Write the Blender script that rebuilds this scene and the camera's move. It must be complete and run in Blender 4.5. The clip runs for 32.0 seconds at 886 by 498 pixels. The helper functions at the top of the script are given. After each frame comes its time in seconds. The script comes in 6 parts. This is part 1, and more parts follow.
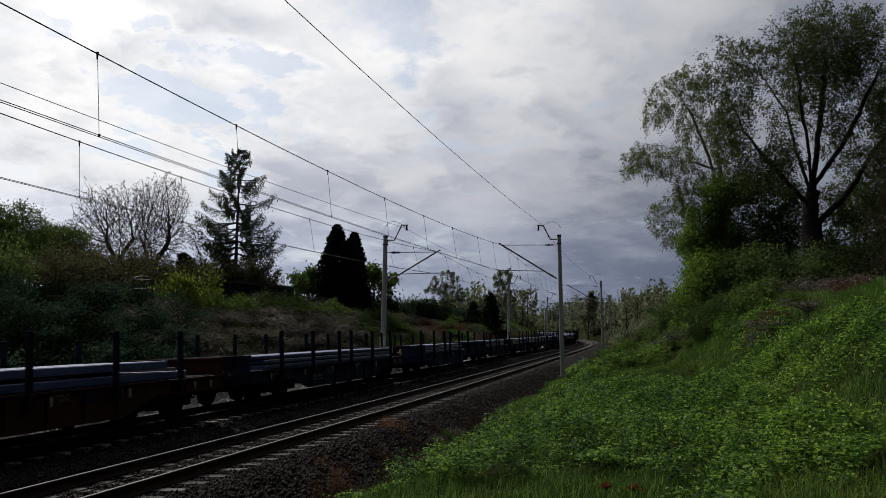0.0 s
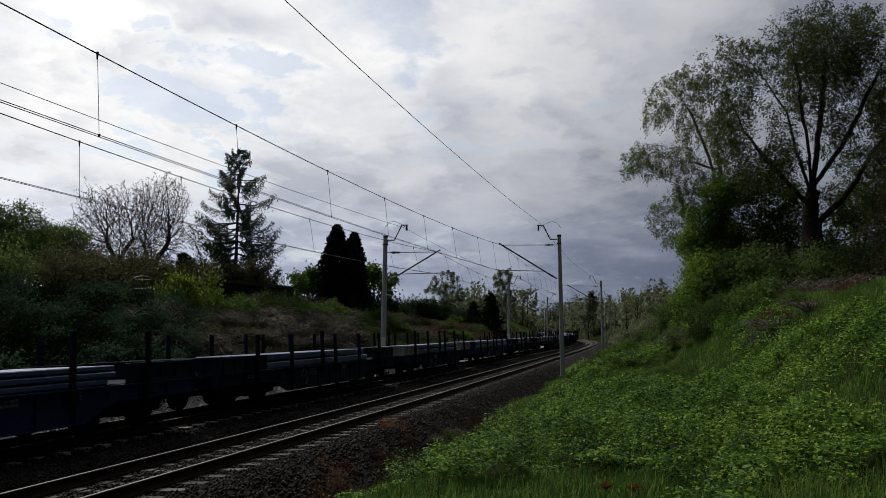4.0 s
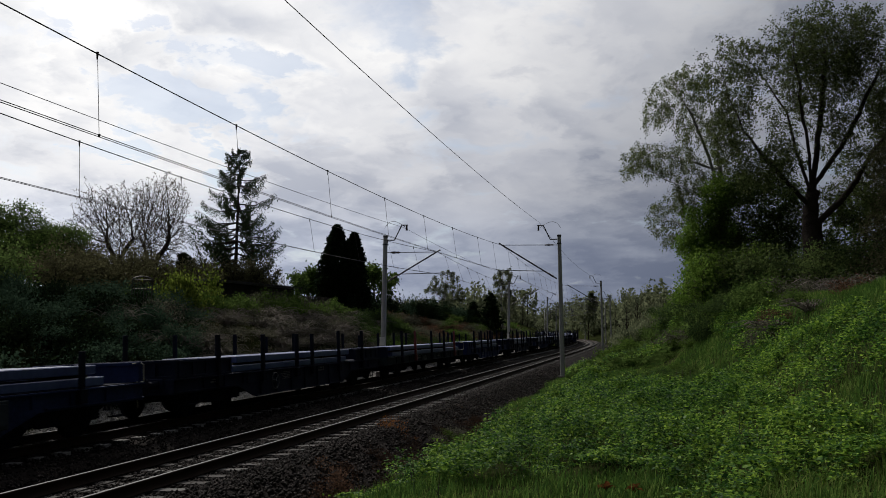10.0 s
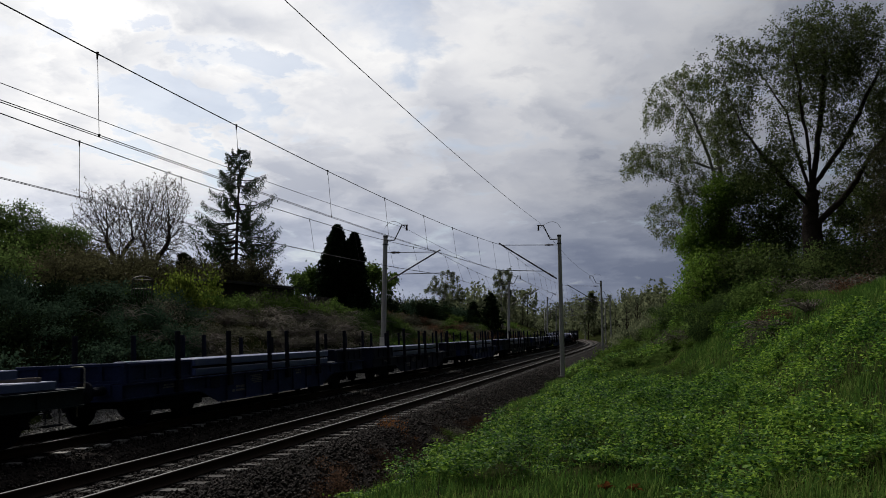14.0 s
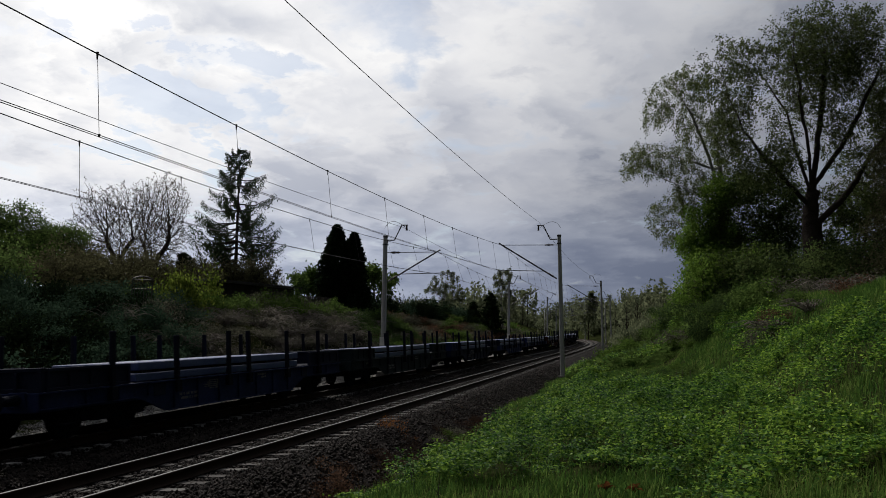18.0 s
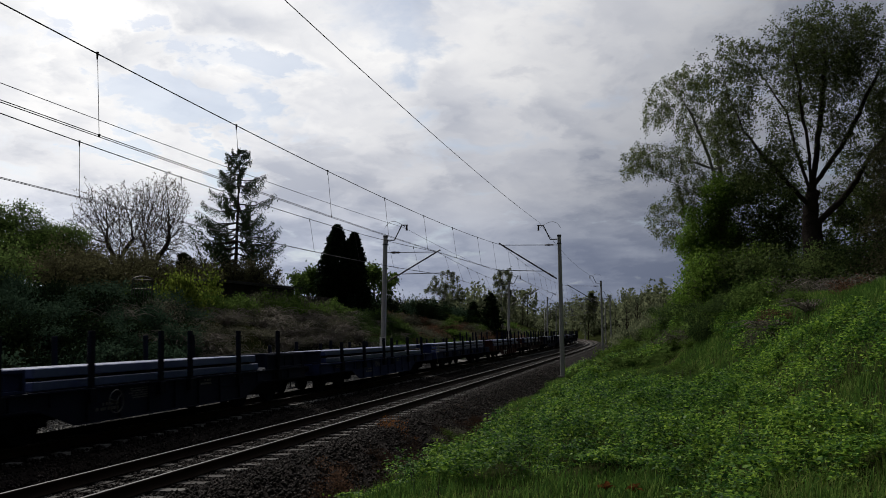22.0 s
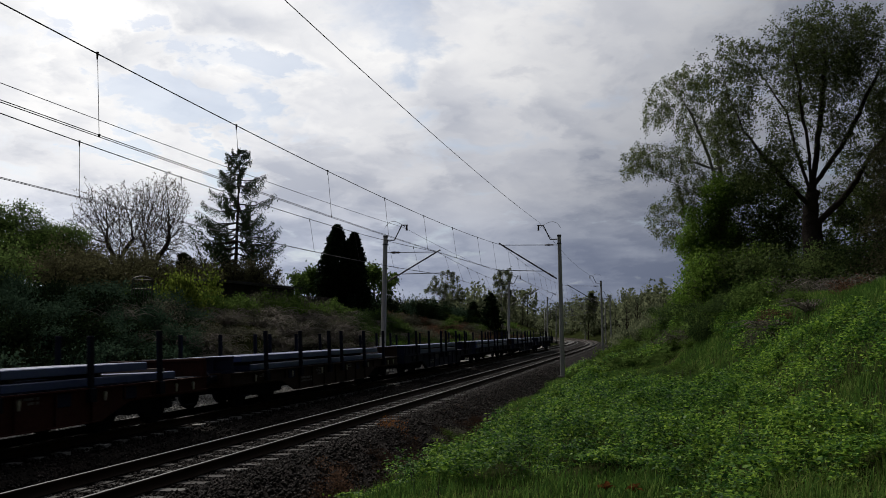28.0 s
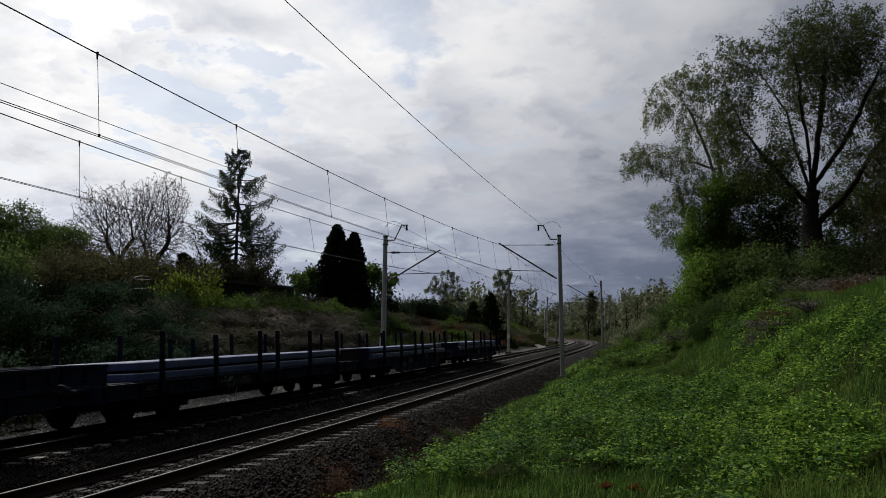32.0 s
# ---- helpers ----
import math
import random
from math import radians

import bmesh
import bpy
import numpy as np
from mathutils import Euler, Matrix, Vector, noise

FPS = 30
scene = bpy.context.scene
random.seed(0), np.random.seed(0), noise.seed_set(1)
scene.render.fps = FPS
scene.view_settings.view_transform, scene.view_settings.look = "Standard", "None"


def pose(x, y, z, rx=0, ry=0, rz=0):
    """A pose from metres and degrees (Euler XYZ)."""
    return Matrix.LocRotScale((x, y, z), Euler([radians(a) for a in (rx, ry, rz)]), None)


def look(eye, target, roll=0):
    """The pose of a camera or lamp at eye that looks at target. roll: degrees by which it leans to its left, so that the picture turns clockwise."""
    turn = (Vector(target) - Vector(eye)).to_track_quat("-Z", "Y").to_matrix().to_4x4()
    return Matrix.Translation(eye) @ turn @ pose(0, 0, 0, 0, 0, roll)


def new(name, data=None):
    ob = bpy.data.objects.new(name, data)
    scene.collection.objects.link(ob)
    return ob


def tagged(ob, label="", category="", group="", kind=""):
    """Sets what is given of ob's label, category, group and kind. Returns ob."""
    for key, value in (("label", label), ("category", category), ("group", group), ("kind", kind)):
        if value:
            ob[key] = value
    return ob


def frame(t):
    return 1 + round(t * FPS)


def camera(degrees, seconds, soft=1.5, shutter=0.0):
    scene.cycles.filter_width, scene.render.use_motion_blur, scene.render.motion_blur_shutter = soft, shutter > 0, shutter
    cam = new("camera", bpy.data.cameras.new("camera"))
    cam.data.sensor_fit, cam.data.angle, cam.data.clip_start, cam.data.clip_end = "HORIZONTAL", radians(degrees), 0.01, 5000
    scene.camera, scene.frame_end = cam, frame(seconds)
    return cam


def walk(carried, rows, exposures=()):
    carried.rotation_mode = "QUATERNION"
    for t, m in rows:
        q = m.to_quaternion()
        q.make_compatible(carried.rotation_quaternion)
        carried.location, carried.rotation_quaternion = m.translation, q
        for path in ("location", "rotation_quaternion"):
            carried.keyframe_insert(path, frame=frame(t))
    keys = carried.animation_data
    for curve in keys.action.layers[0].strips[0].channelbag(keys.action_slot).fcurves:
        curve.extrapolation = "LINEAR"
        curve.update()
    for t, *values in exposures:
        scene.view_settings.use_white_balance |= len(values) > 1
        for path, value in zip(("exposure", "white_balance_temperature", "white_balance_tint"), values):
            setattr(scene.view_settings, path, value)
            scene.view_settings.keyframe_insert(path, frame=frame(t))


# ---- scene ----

# ---------------------------------------------------------------- the line of the railway
# s runs along the near track away from the camera, u across it (positive towards the camera's bank)
DT = 4.008                    # distance between the two tracks
CANT = 0.0898 / 1.507        # both tracks lean into the bend
S_STEP = 0.5
S0, S1 = -330.0, 460.0
_ss = np.arange(S0, S1 + S_STEP, S_STEP)
_kc = np.clip(_ss, 0.0, 180.0)
_k = 1.31287e-3 - 3.80742e-5 * _kc + 2.81286e-7 * _kc ** 2
_i0 = int(round(-S0 / S_STEP))
_th = np.concatenate([[0.0], np.cumsum((_k[1:] + _k[:-1]) * 0.5 * S_STEP)])
_th = _th - _th[_i0] + radians(-15.749)
_cx = np.concatenate([[0.0], np.cumsum(-np.sin((_th[1:] + _th[:-1]) / 2) * S_STEP)])
_cy = np.concatenate([[0.0], np.cumsum(np.cos((_th[1:] + _th[:-1]) / 2) * S_STEP)])
_cx = _cx - _cx[_i0] - 8.4800
_cy = _cy - _cy[_i0]


def heading(s):
    return np.interp(s, _ss, _th)


def xy(s, u):
    """Place in plan of a point at s along the near track and u across it."""
    th = np.interp(s, _ss, _th)
    return np.interp(s, _ss, _cx) + u * np.cos(th), np.interp(s, _ss, _cy) + u * np.sin(th)


def su(x, y):
    """The inverse of xy for arrays of places."""
    x, y = np.asarray(x, float).ravel(), np.asarray(y, float).ravel()
    cs = _ss[::4]
    px, py, pt = _cx[::4], _cy[::4], _th[::4]
    s_out, u_out = np.empty_like(x), np.empty_like(x)
    for a in range(0, len(x), 4000):
        b = slice(a, a + 4000)
        i = np.argmin((x[b, None] - px) ** 2 + (y[b, None] - py) ** 2, axis=1)
        dx, dy = x[b] - px[i], y[b] - py[i]
        s_out[b] = cs[i] + (-np.sin(pt[i])) * dx + np.cos(pt[i]) * dy
        u_out[b] = np.cos(pt[i]) * dx + np.sin(pt[i]) * dy
    return s_out, u_out


def on_track(s, offset=0.0, z=0.0):
    """Pose on a track: x against s (the way the train runs), y towards the camera's bank, z square to the canted sleepers."""
    th = float(heading(s))
    x, y = xy(s, offset)
    t = Vector((-math.sin(th), math.cos(th), 0))
    n = Vector((math.cos(th), math.sin(th), 0))
    c = math.atan(CANT)
    yy = n * math.cos(c) + Vector((0, 0, 1)) * math.sin(c)
    xx = -t
    zz = xx.cross(yy)
    m = Matrix((xx, yy, zz)).transposed().to_4x4()
    m.translation = Vector((float(x), float(y), 0.0449)) + zz * z
    return m


# ---------------------------------------------------------------- camera, sky, sun
EYE = (0.0, 0.0, 2.386)
cam = camera(57.67, 32.0, soft=0.8, shutter=0.2)
PITCH = radians(5.5809)
_view = look(EYE, (0.0, 10 * math.cos(PITCH), 2.386 + 10 * math.sin(PITCH)), 0.8238)
walk(cam, [(0.0, _view), (32.0, _view)], exposures=[(0.0, 0.0), (32.0, 0.0)])

SUN_AZ, SUN_EL = radians(-38.0), radians(42.0)      # azimuth from +y towards +x


def make_world():
    w = bpy.data.worlds.new("cloudy_sky")
    scene.world = w
    w.use_nodes = True
    nt = w.node_tree
    nt.nodes.clear()
    N, L = nt.nodes.new, nt.links.new
    out, bg = N("ShaderNodeOutputWorld"), N("ShaderNodeBackground")
    bg.inputs["Strength"].default_value = 0.096
    sky = N("ShaderNodeTexSky")
    sky.sky_type = "NISHITA"
    sky.sun_disc = False
    sky.sun_elevation, sky.sun_rotation = SUN_EL, SUN_AZ
    tc = N("ShaderNodeTexCoord")
    sep = N("ShaderNodeSeparateXYZ")
    L(tc.outputs["Generated"], sep.inputs[0])

    def math_node(op, a, b=None, clamp=False):
        n = N("ShaderNodeMath")
        n.operation, n.use_clamp = op, clamp
        for k, v in enumerate((a, b)):
            if v is None:
                continue
            if isinstance(v, (int, float)):
                n.inputs[k].default_value = v
            else:
                L(v, n.inputs[k])
        return n.outputs[0]

    # the cloud deck as a flat layer overhead
    zz = math_node("ADD", math_node("MAXIMUM", sep.outputs[2], 0.0), 0.27)
    com = N("ShaderNodeCombineXYZ")
    L(math_node("DIVIDE", sep.outputs[0], zz), com.inputs[0])
    L(math_node("DIVIDE", sep.outputs[1], zz), com.inputs[1])

    def noise_node(scale, detail, rough, offset, distort=0.0):
        mp = N("ShaderNodeMapping")
        mp.inputs["Location"].default_value = offset
        mp.inputs["Rotation"].default_value = (0, 0, 0.25)
        L(com.outputs[0], mp.inputs[0])
        n = N("ShaderNodeTexNoise")
        n.inputs["Scale"].default_value, n.inputs["Detail"].default_value, n.inputs["Roughness"].default_value = scale, detail, rough
        n.inputs["Distortion"].default_value = distort
        L(mp.outputs[0], n.inputs["Vector"])
        return n.outputs["Fac"]

    def ramp(fac, *stops):
        r = N("ShaderNodeValToRGB")
        while len(r.color_ramp.elements) < len(stops):
            r.color_ramp.elements.new(0.5)
        for e, (pos, c) in zip(r.color_ramp.elements, stops):
            e.position, e.color = pos, (*c, 1)
        L(fac, r.inputs[0])
        return r.outputs[0]

    big = noise_node(1.7, 5, 0.5, (3.1, 0.4, 0), 0.3)
    fine = noise_node(6.5, 10, 0.6, (0.7, 5.2, 0), 0.2)
    # puffs: rounded cells, warped by the finer noise
    warp = N("ShaderNodeVectorMath")
    warp.operation = "ADD"
    L(com.outputs[0], warp.inputs[0])
    wv = N("ShaderNodeCombineXYZ")
    L(math_node("MULTIPLY", fine, 0.35), wv.inputs[0])
    L(math_node("MULTIPLY", big, 0.45), wv.inputs[1])
    L(wv.outputs[0], warp.inputs[1])
    puff = N("ShaderNodeTexVoronoi")
    puff.feature = "SMOOTH_F1"
    puff.inputs["Smoothness"].default_value = 0.7
    puff.inputs["Scale"].default_value = 4.2
    puff.inputs["Detail"].default_value, puff.inputs["Roughness"].default_value = 3.0, 0.5
    L(warp.outputs[0], puff.inputs["Vector"])
    mixn = math_node("ADD", math_node("ADD", math_node("MULTIPLY", big, 0.44), math_node("MULTIPLY", fine, 0.34)), math_node("ADD", math_node("MULTIPLY", puff.outputs["Distance"], 0.24), -0.078))
    # single banks and thin places of the deck: way to it, half its width in degrees, thicker (+) or thinner (-)
    def spots(rows):
        total = 0.0
        for way, wide, amount in rows:
            d = N("ShaderNodeVectorMath")
            d.operation = "DOT_PRODUCT"
            add = N("ShaderNodeVectorMath")
            add.operation = "ADD"
            L(tc.outputs["Generated"], add.inputs[0])
            L(ragged.outputs[0], add.inputs[1])
            L(add.outputs[0], d.inputs[0])
            d.inputs[1].default_value = Vector(way).normalized()
            mr = N("ShaderNodeMapRange")
            mr.interpolation_type = "SMOOTHSTEP"
            mr.inputs["From Min"].default_value, mr.inputs["From Max"].default_value = math.cos(radians(wide)), 1.0 - (1 - math.cos(radians(wide))) * 0.05
            mr.inputs["To Min"].default_value, mr.inputs["To Max"].default_value = 0.0, amount
            L(d.outputs["Value"], mr.inputs["Value"])
            total = math_node("ADD", total, mr.outputs[0])
        return total

    ragged = N("ShaderNodeVectorMath")
    ragged.operation = "SCALE"
    ragged.inputs["Scale"].default_value = 0.16
    centred = N("ShaderNodeCombineXYZ")
    L(math_node("SUBTRACT", fine, 0.5), centred.inputs[0])
    L(math_node("SUBTRACT", big, 0.5), centred.inputs[2])
    L(centred.outputs[0], ragged.inputs[0])
    mixn = math_node("ADD", mixn, spots((((-0.156, 0.963, 0.222), 5.0, 0.06), ((0.142, 0.928, 0.343), 7.0, -0.09), ((0.20, 0.931, 0.31), 5.0, 0.06), ((-0.03, 0.984, 0.174), 8.0, 0.03), ((0.23, 0.971, 0.065), 8.0, 0.07), ((0.081, 0.989, 0.127), 5.0, -0.05), ((-0.35, 0.90, 0.22), 11.0, -0.06), ((0.40, 0.85, 0.34), 9.0, 0.03))))
    # towards the sun the clouds are thin and white, away from it grey-blue
    dot = N("ShaderNodeVectorMath")
    dot.operation = "DOT_PRODUCT"
    L(tc.outputs["Generated"], dot.inputs[0])
    dot.inputs[1].default_value = (math.sin(SUN_AZ) * math.cos(SUN_EL), math.cos(SUN_AZ) * math.cos(SUN_EL), math.sin(SUN_EL))
    glow = ramp(dot.outputs["Value"], (0.0, (0.035, 0.036, 0.040)), (0.25, (0.065, 0.068, 0.080)), (0.48, (0.270, 0.285, 0.322)), (0.57, (0.355, 0.370, 0.410)), (0.66, (0.55, 0.562, 0.60)), (0.80, (0.90, 0.90, 0.91)), (0.95, (1.10, 1.09, 1.07)))
    cloud = ramp(mixn, (0.36, (10.7, 10.6, 10.4)), (0.46, (9.9, 9.85, 9.8)), (0.53, (8.75, 8.8, 9.0)), (0.60, (7.5, 7.65, 8.05)), (0.68, (6.2, 6.45, 7.1)))
    lit = N("ShaderNodeMixRGB")
    lit.blend_type = "MULTIPLY"
    lit.inputs[0].default_value = 1.0
    L(cloud, lit.inputs[1])
    L(glow, lit.inputs[2])
    thin = spots((((-0.125, 0.936, 0.325), 7.0, 0.13), ((-0.27, 0.912, 0.30), 5.5, 0.09), ((-0.34, 0.90, 0.25), 4.0, 0.07), ((-0.46, 0.864, 0.20), 4.0, 0.05)))
    cover = ramp(math_node("SUBTRACT", math_node("ADD", math_node("MULTIPLY", noise_node(2.3, 6, 0.6, (9.0, 2.0, 0), 0.3), 0.45), math_node("MULTIPLY", fine, 0.55)), thin), (0.31, (0.45, 0.45, 0.45)), (0.45, (1, 1, 1)))
    mix = N("ShaderNodeMixRGB")
    L(cover, mix.inputs[0])
    L(sky.outputs[0], mix.inputs[1])
    # the deck is thickest to look through low down
    low = ramp(math_node("MAXIMUM", sep.outputs[2], 0.0), (0.02, (0.74, 0.81, 0.97)), (0.10, (0.84, 0.89, 1.0)), (0.17, (0.96, 0.97, 1.0)), (0.30, (1.08, 1.08, 1.08)))
    depth = N("ShaderNodeMixRGB")
    depth.blend_type = "MULTIPLY"
    depth.inputs[0].default_value = 1.0
    L(lit.outputs[0], depth.inputs[1])
    L(low, depth.inputs[2])
    L(depth.outputs[0], mix.inputs[2])
    L(mix.outputs[0], bg.inputs["Color"])
    L(bg.outputs[0], out.inputs[0])


make_world()
sun_lamp = new("sun", bpy.data.lights.new("sun", "SUN"))
sun_lamp.data.energy, sun_lamp.data.angle, sun_lamp.data.color = 3.3, radians(4.0), (1.0, 0.96, 0.90)
_sd = Vector((math.sin(SUN_AZ) * math.cos(SUN_EL), math.cos(SUN_AZ) * math.cos(SUN_EL), math.sin(SUN_EL)))
sun_lamp.matrix_world = look(_sd * 50, (0, 0, 0))


# ---------------------------------------------------------------- materials
def material(name, stops, rough=0.8, metal=0.0, scale=3.0, fine=40.0, bump=0.3, dist=0.02, island=0.0, rand=0.0, coords="Object", spec=0.5, through_light=0.0):
    """Base colour from a ramp over two scales of noise, relief from the finer; island and rand shift it piece by piece."""
    m = bpy.data.materials.new(name)
    m.use_nodes = True
    nt = m.node_tree
    N, L = nt.nodes.new, nt.links.new
    b = nt.nodes["Principled BSDF"]
    tc = N("ShaderNodeTexCoord")
    a, f = N("ShaderNodeTexNoise"), N("ShaderNodeTexNoise")
    for n, sc, det in ((a, scale, 4), (f, fine, 6)):
        n.inputs["Scale"].default_value, n.inputs["Detail"].default_value = sc, det
        L(tc.outputs[coords], n.inputs["Vector"])
    add = N("ShaderNodeMath")
    add.operation = "MULTIPLY_ADD"
    L(f.outputs["Fac"], add.inputs[0])
    add.inputs[1].default_value = 0.45
    half = N("ShaderNodeMath")
    half.operation = "MULTIPLY"
    L(a.outputs["Fac"], half.inputs[0])
    half.inputs[1].default_value = 0.55
    L(half.outputs[0], add.inputs[2])
    fac = add.outputs[0]
    for amount, node, socket in ((island, "ShaderNodeNewGeometry", "Random Per Island"), (rand, "ShaderNodeObjectInfo", "Random")):
        if amount:
            g = N(node)
            s = N("ShaderNodeMath")
            s.operation = "MULTIPLY_ADD"
            L(g.outputs[socket], s.inputs[0])
            s.inputs[1].default_value = amount
            t = N("ShaderNodeMath")
            t.operation = "SUBTRACT"
            L(fac, t.inputs[0])
            t.inputs[1].default_value = amount / 2
            L(t.outputs[0], s.inputs[2])
            fac = s.outputs[0]
    r = N("ShaderNodeValToRGB")
    while len(r.color_ramp.elements) < len(stops):
        r.color_ramp.elements.new(0.5)
    for e, (pos, c) in zip(r.color_ramp.elements, stops):
        e.position, e.color = pos, (*c, 1)
    L(fac, r.inputs[0])
    L(r.outputs[0], b.inputs["Base Color"])
    b.inputs["Roughness"].default_value, b.inputs["Metallic"].default_value = rough, metal
    b.inputs["Specular IOR Level"].default_value = spec
    if bump:
        bp = N("ShaderNodeBump")
        bp.inputs["Strength"].default_value, bp.inputs["Distance"].default_value = bump, dist
        L(f.outputs["Fac"], bp.inputs["Height"])
        L(bp.outputs[0], b.inputs["Normal"])
    if through_light:
        out = nt.nodes["Material Output"]
        tr = N("ShaderNodeBsdfTranslucent")
        L(r.outputs[0], tr.inputs["Color"])
        mx = N("ShaderNodeMixShader")
        mx.inputs[0].default_value = through_light
        L(b.outputs[0], mx.inputs[1])
        L(tr.outputs[0], mx.inputs[2])
        L(mx.outputs[0], out.inputs["Surface"])
    return m


def leaf_mat(name, dark, light, through_light=0.35, rough=0.6):
    mid = tuple((a + b) / 2 for a, b in zip(dark, light))
    return material(name, ((0.25, dark), (0.5, mid), (0.75, light)), rough=rough, scale=0.7, fine=8, bump=0, island=0.55, through_light=through_light, spec=0.0)


M_soil = material("soil_and_litter", ((0.3, (0.010, 0.011, 0.005)), (0.5, (0.018, 0.022, 0.008)), (0.7, (0.030, 0.040, 0.012))), rough=1.0, scale=0.35, fine=6, bump=0.8, dist=0.1, spec=0.0)
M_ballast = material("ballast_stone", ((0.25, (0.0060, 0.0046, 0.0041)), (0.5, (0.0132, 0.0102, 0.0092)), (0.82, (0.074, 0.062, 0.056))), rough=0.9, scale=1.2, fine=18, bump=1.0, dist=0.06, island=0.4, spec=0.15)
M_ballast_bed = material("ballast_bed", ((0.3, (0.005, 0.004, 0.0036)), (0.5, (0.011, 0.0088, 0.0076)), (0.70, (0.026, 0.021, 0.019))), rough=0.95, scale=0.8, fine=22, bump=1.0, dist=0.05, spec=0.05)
# paler than the ballast: sunlight beyond the train is put into the gravel's colour
M_gravel = material("sunlit_pale_cess_gravel", ((0.25, (0.085, 0.080, 0.074)), (0.5, (0.18, 0.172, 0.16)), (0.80, (0.32, 0.31, 0.29))), rough=0.9, scale=1.2, fine=18, bump=1.0, dist=0.05, island=0.4, spec=0.1)
M_rail = material("rusty_rail_side", ((0.3, (0.012, 0.008, 0.006)), (0.6, (0.032, 0.019, 0.013))), rough=0.9, scale=2, fine=60, bump=0.2, dist=0.003, spec=0.15)
M_railtop = material("worn_rail_head", ((0.3, (0.055, 0.053, 0.052)), (0.7, (0.11, 0.106, 0.104))), rough=0.6, metal=0.0, scale=2, fine=90, bump=0.05, dist=0.001, spec=0.3)
M_sleeper = material("concrete_sleeper", ((0.3, (0.034, 0.031, 0.029)), (0.55, (0.075, 0.070, 0.067)), (0.75, (0.15, 0.144, 0.136))), rough=0.9, scale=3, fine=30, bump=0.3, dist=0.01, rand=0.25, spec=0.1)
# the far track's sleepers, a paler concrete than the near track's
M_sleeper_pale = material("paler_concrete_sleeper", ((0.3, (0.13, 0.125, 0.12)), (0.55, (0.24, 0.235, 0.225)), (0.75, (0.36, 0.35, 0.335))), rough=0.85, scale=3, fine=30, bump=0.3, dist=0.01, rand=0.3, spec=0.1)
M_mast = material("mast_concrete", ((0.3, (0.26, 0.26, 0.25)), (0.7, (0.42, 0.42, 0.41))), rough=0.85, scale=1.2, fine=24, bump=0.15, dist=0.005)
M_white = material("white_paint", ((0.3, (0.45, 0.45, 0.43)), (0.7, (0.7, 0.7, 0.68))), rough=0.7, scale=3, fine=30, bump=0.1, dist=0.003)
M_steel = material("galvanised_dark_steel", ((0.3, (0.05, 0.05, 0.055)), (0.7, (0.10, 0.10, 0.105))), rough=0.55, metal=0.5, scale=3, fine=40, bump=0.05, dist=0.002)
M_wire = material("catenary_copper", ((0.3, (0.03, 0.028, 0.028)), (0.7, (0.05, 0.045, 0.042))), rough=0.6, metal=0.3, bump=0)
M_insul = material("brown_porcelain", ((0.3, (0.03, 0.018, 0.014)), (0.7, (0.05, 0.03, 0.02))), rough=0.25, bump=0)
M_bark = material("bark", ((0.3, (0.016, 0.013, 0.011)), (0.6, (0.042, 0.035, 0.029))), rough=0.95, scale=2, fine=14, bump=0.6, dist=0.03, spec=0.03)
M_birch = material("birch_bark", ((0.35, (0.03, 0.028, 0.025)), (0.5, (0.28, 0.27, 0.25)), (0.7, (0.40, 0.39, 0.36))), rough=0.9, scale=1.0, fine=9, bump=0.3, dist=0.02, spec=0.05)


# ---------------------------------------------------------------- mesh helpers
def part(name, bm, mat, parent=None, label=""):
    me = bpy.data.meshes.new(name)
    bm.to_mesh(me)
    bm.free()
    for m in (mat if isinstance(mat, (list, tuple)) else (mat,)):
        me.materials.append(m)
    ob = new(name, me)
    ob.parent = parent
    return tagged(ob, label)


def arrays(name, verts, faces, mats, parent=None, label="", smooth=False, index=None):
    """One mesh from numpy arrays; faces all have the same number of corners."""
    verts, faces = np.asarray(verts, np.float32), np.asarray(faces, np.int32)
    me = bpy.data.meshes.new(name)
    k = faces.shape[1]
    me.vertices.add(len(verts))
    me.vertices.foreach_set("co", verts.ravel())
    me.loops.add(faces.size)
    me.loops.foreach_set("vertex_index", faces.ravel())
    me.polygons.add(len(faces))
    me.polygons.foreach_set("loop_start", np.arange(0, faces.size, k, dtype=np.int32))
    me.polygons.foreach_set("loop_total", np.full(len(faces), k, np.int32))
    for m in (mats if isinstance(mats, (list, tuple)) else (mats,)):
        me.materials.append(m)
    if index is not None:
        me.polygons.foreach_set("material_index", np.asarray(index, np.int32))
    if smooth:
        me.polygons.foreach_set("use_smooth", np.ones(len(faces), bool))
    me.update(calc_edges=True)
    ob = new(name, me)
    ob.parent = parent
    return tagged(ob, label)


def box(bm, x0, y0, z0, x1, y1, z1, bevel=0.0, m=None):
    r = bmesh.ops.create_cube(bm, size=1.0)
    v = r["verts"]
    bmesh.ops.scale(bm, vec=(x1 - x0, y1 - y0, z1 - z0), verts=v)
    bmesh.ops.translate(bm, vec=((x0 + x1) / 2, (y0 + y1) / 2, (z0 + z1) / 2), verts=v)
    if m is not None:
        bmesh.ops.transform(bm, matrix=m, verts=v)
    if bevel:
        e = list({e for q in v for e in q.link_edges})
        bmesh.ops.bevel(bm, geom=e, offset=bevel, segments=1, affect="EDGES")
    return v


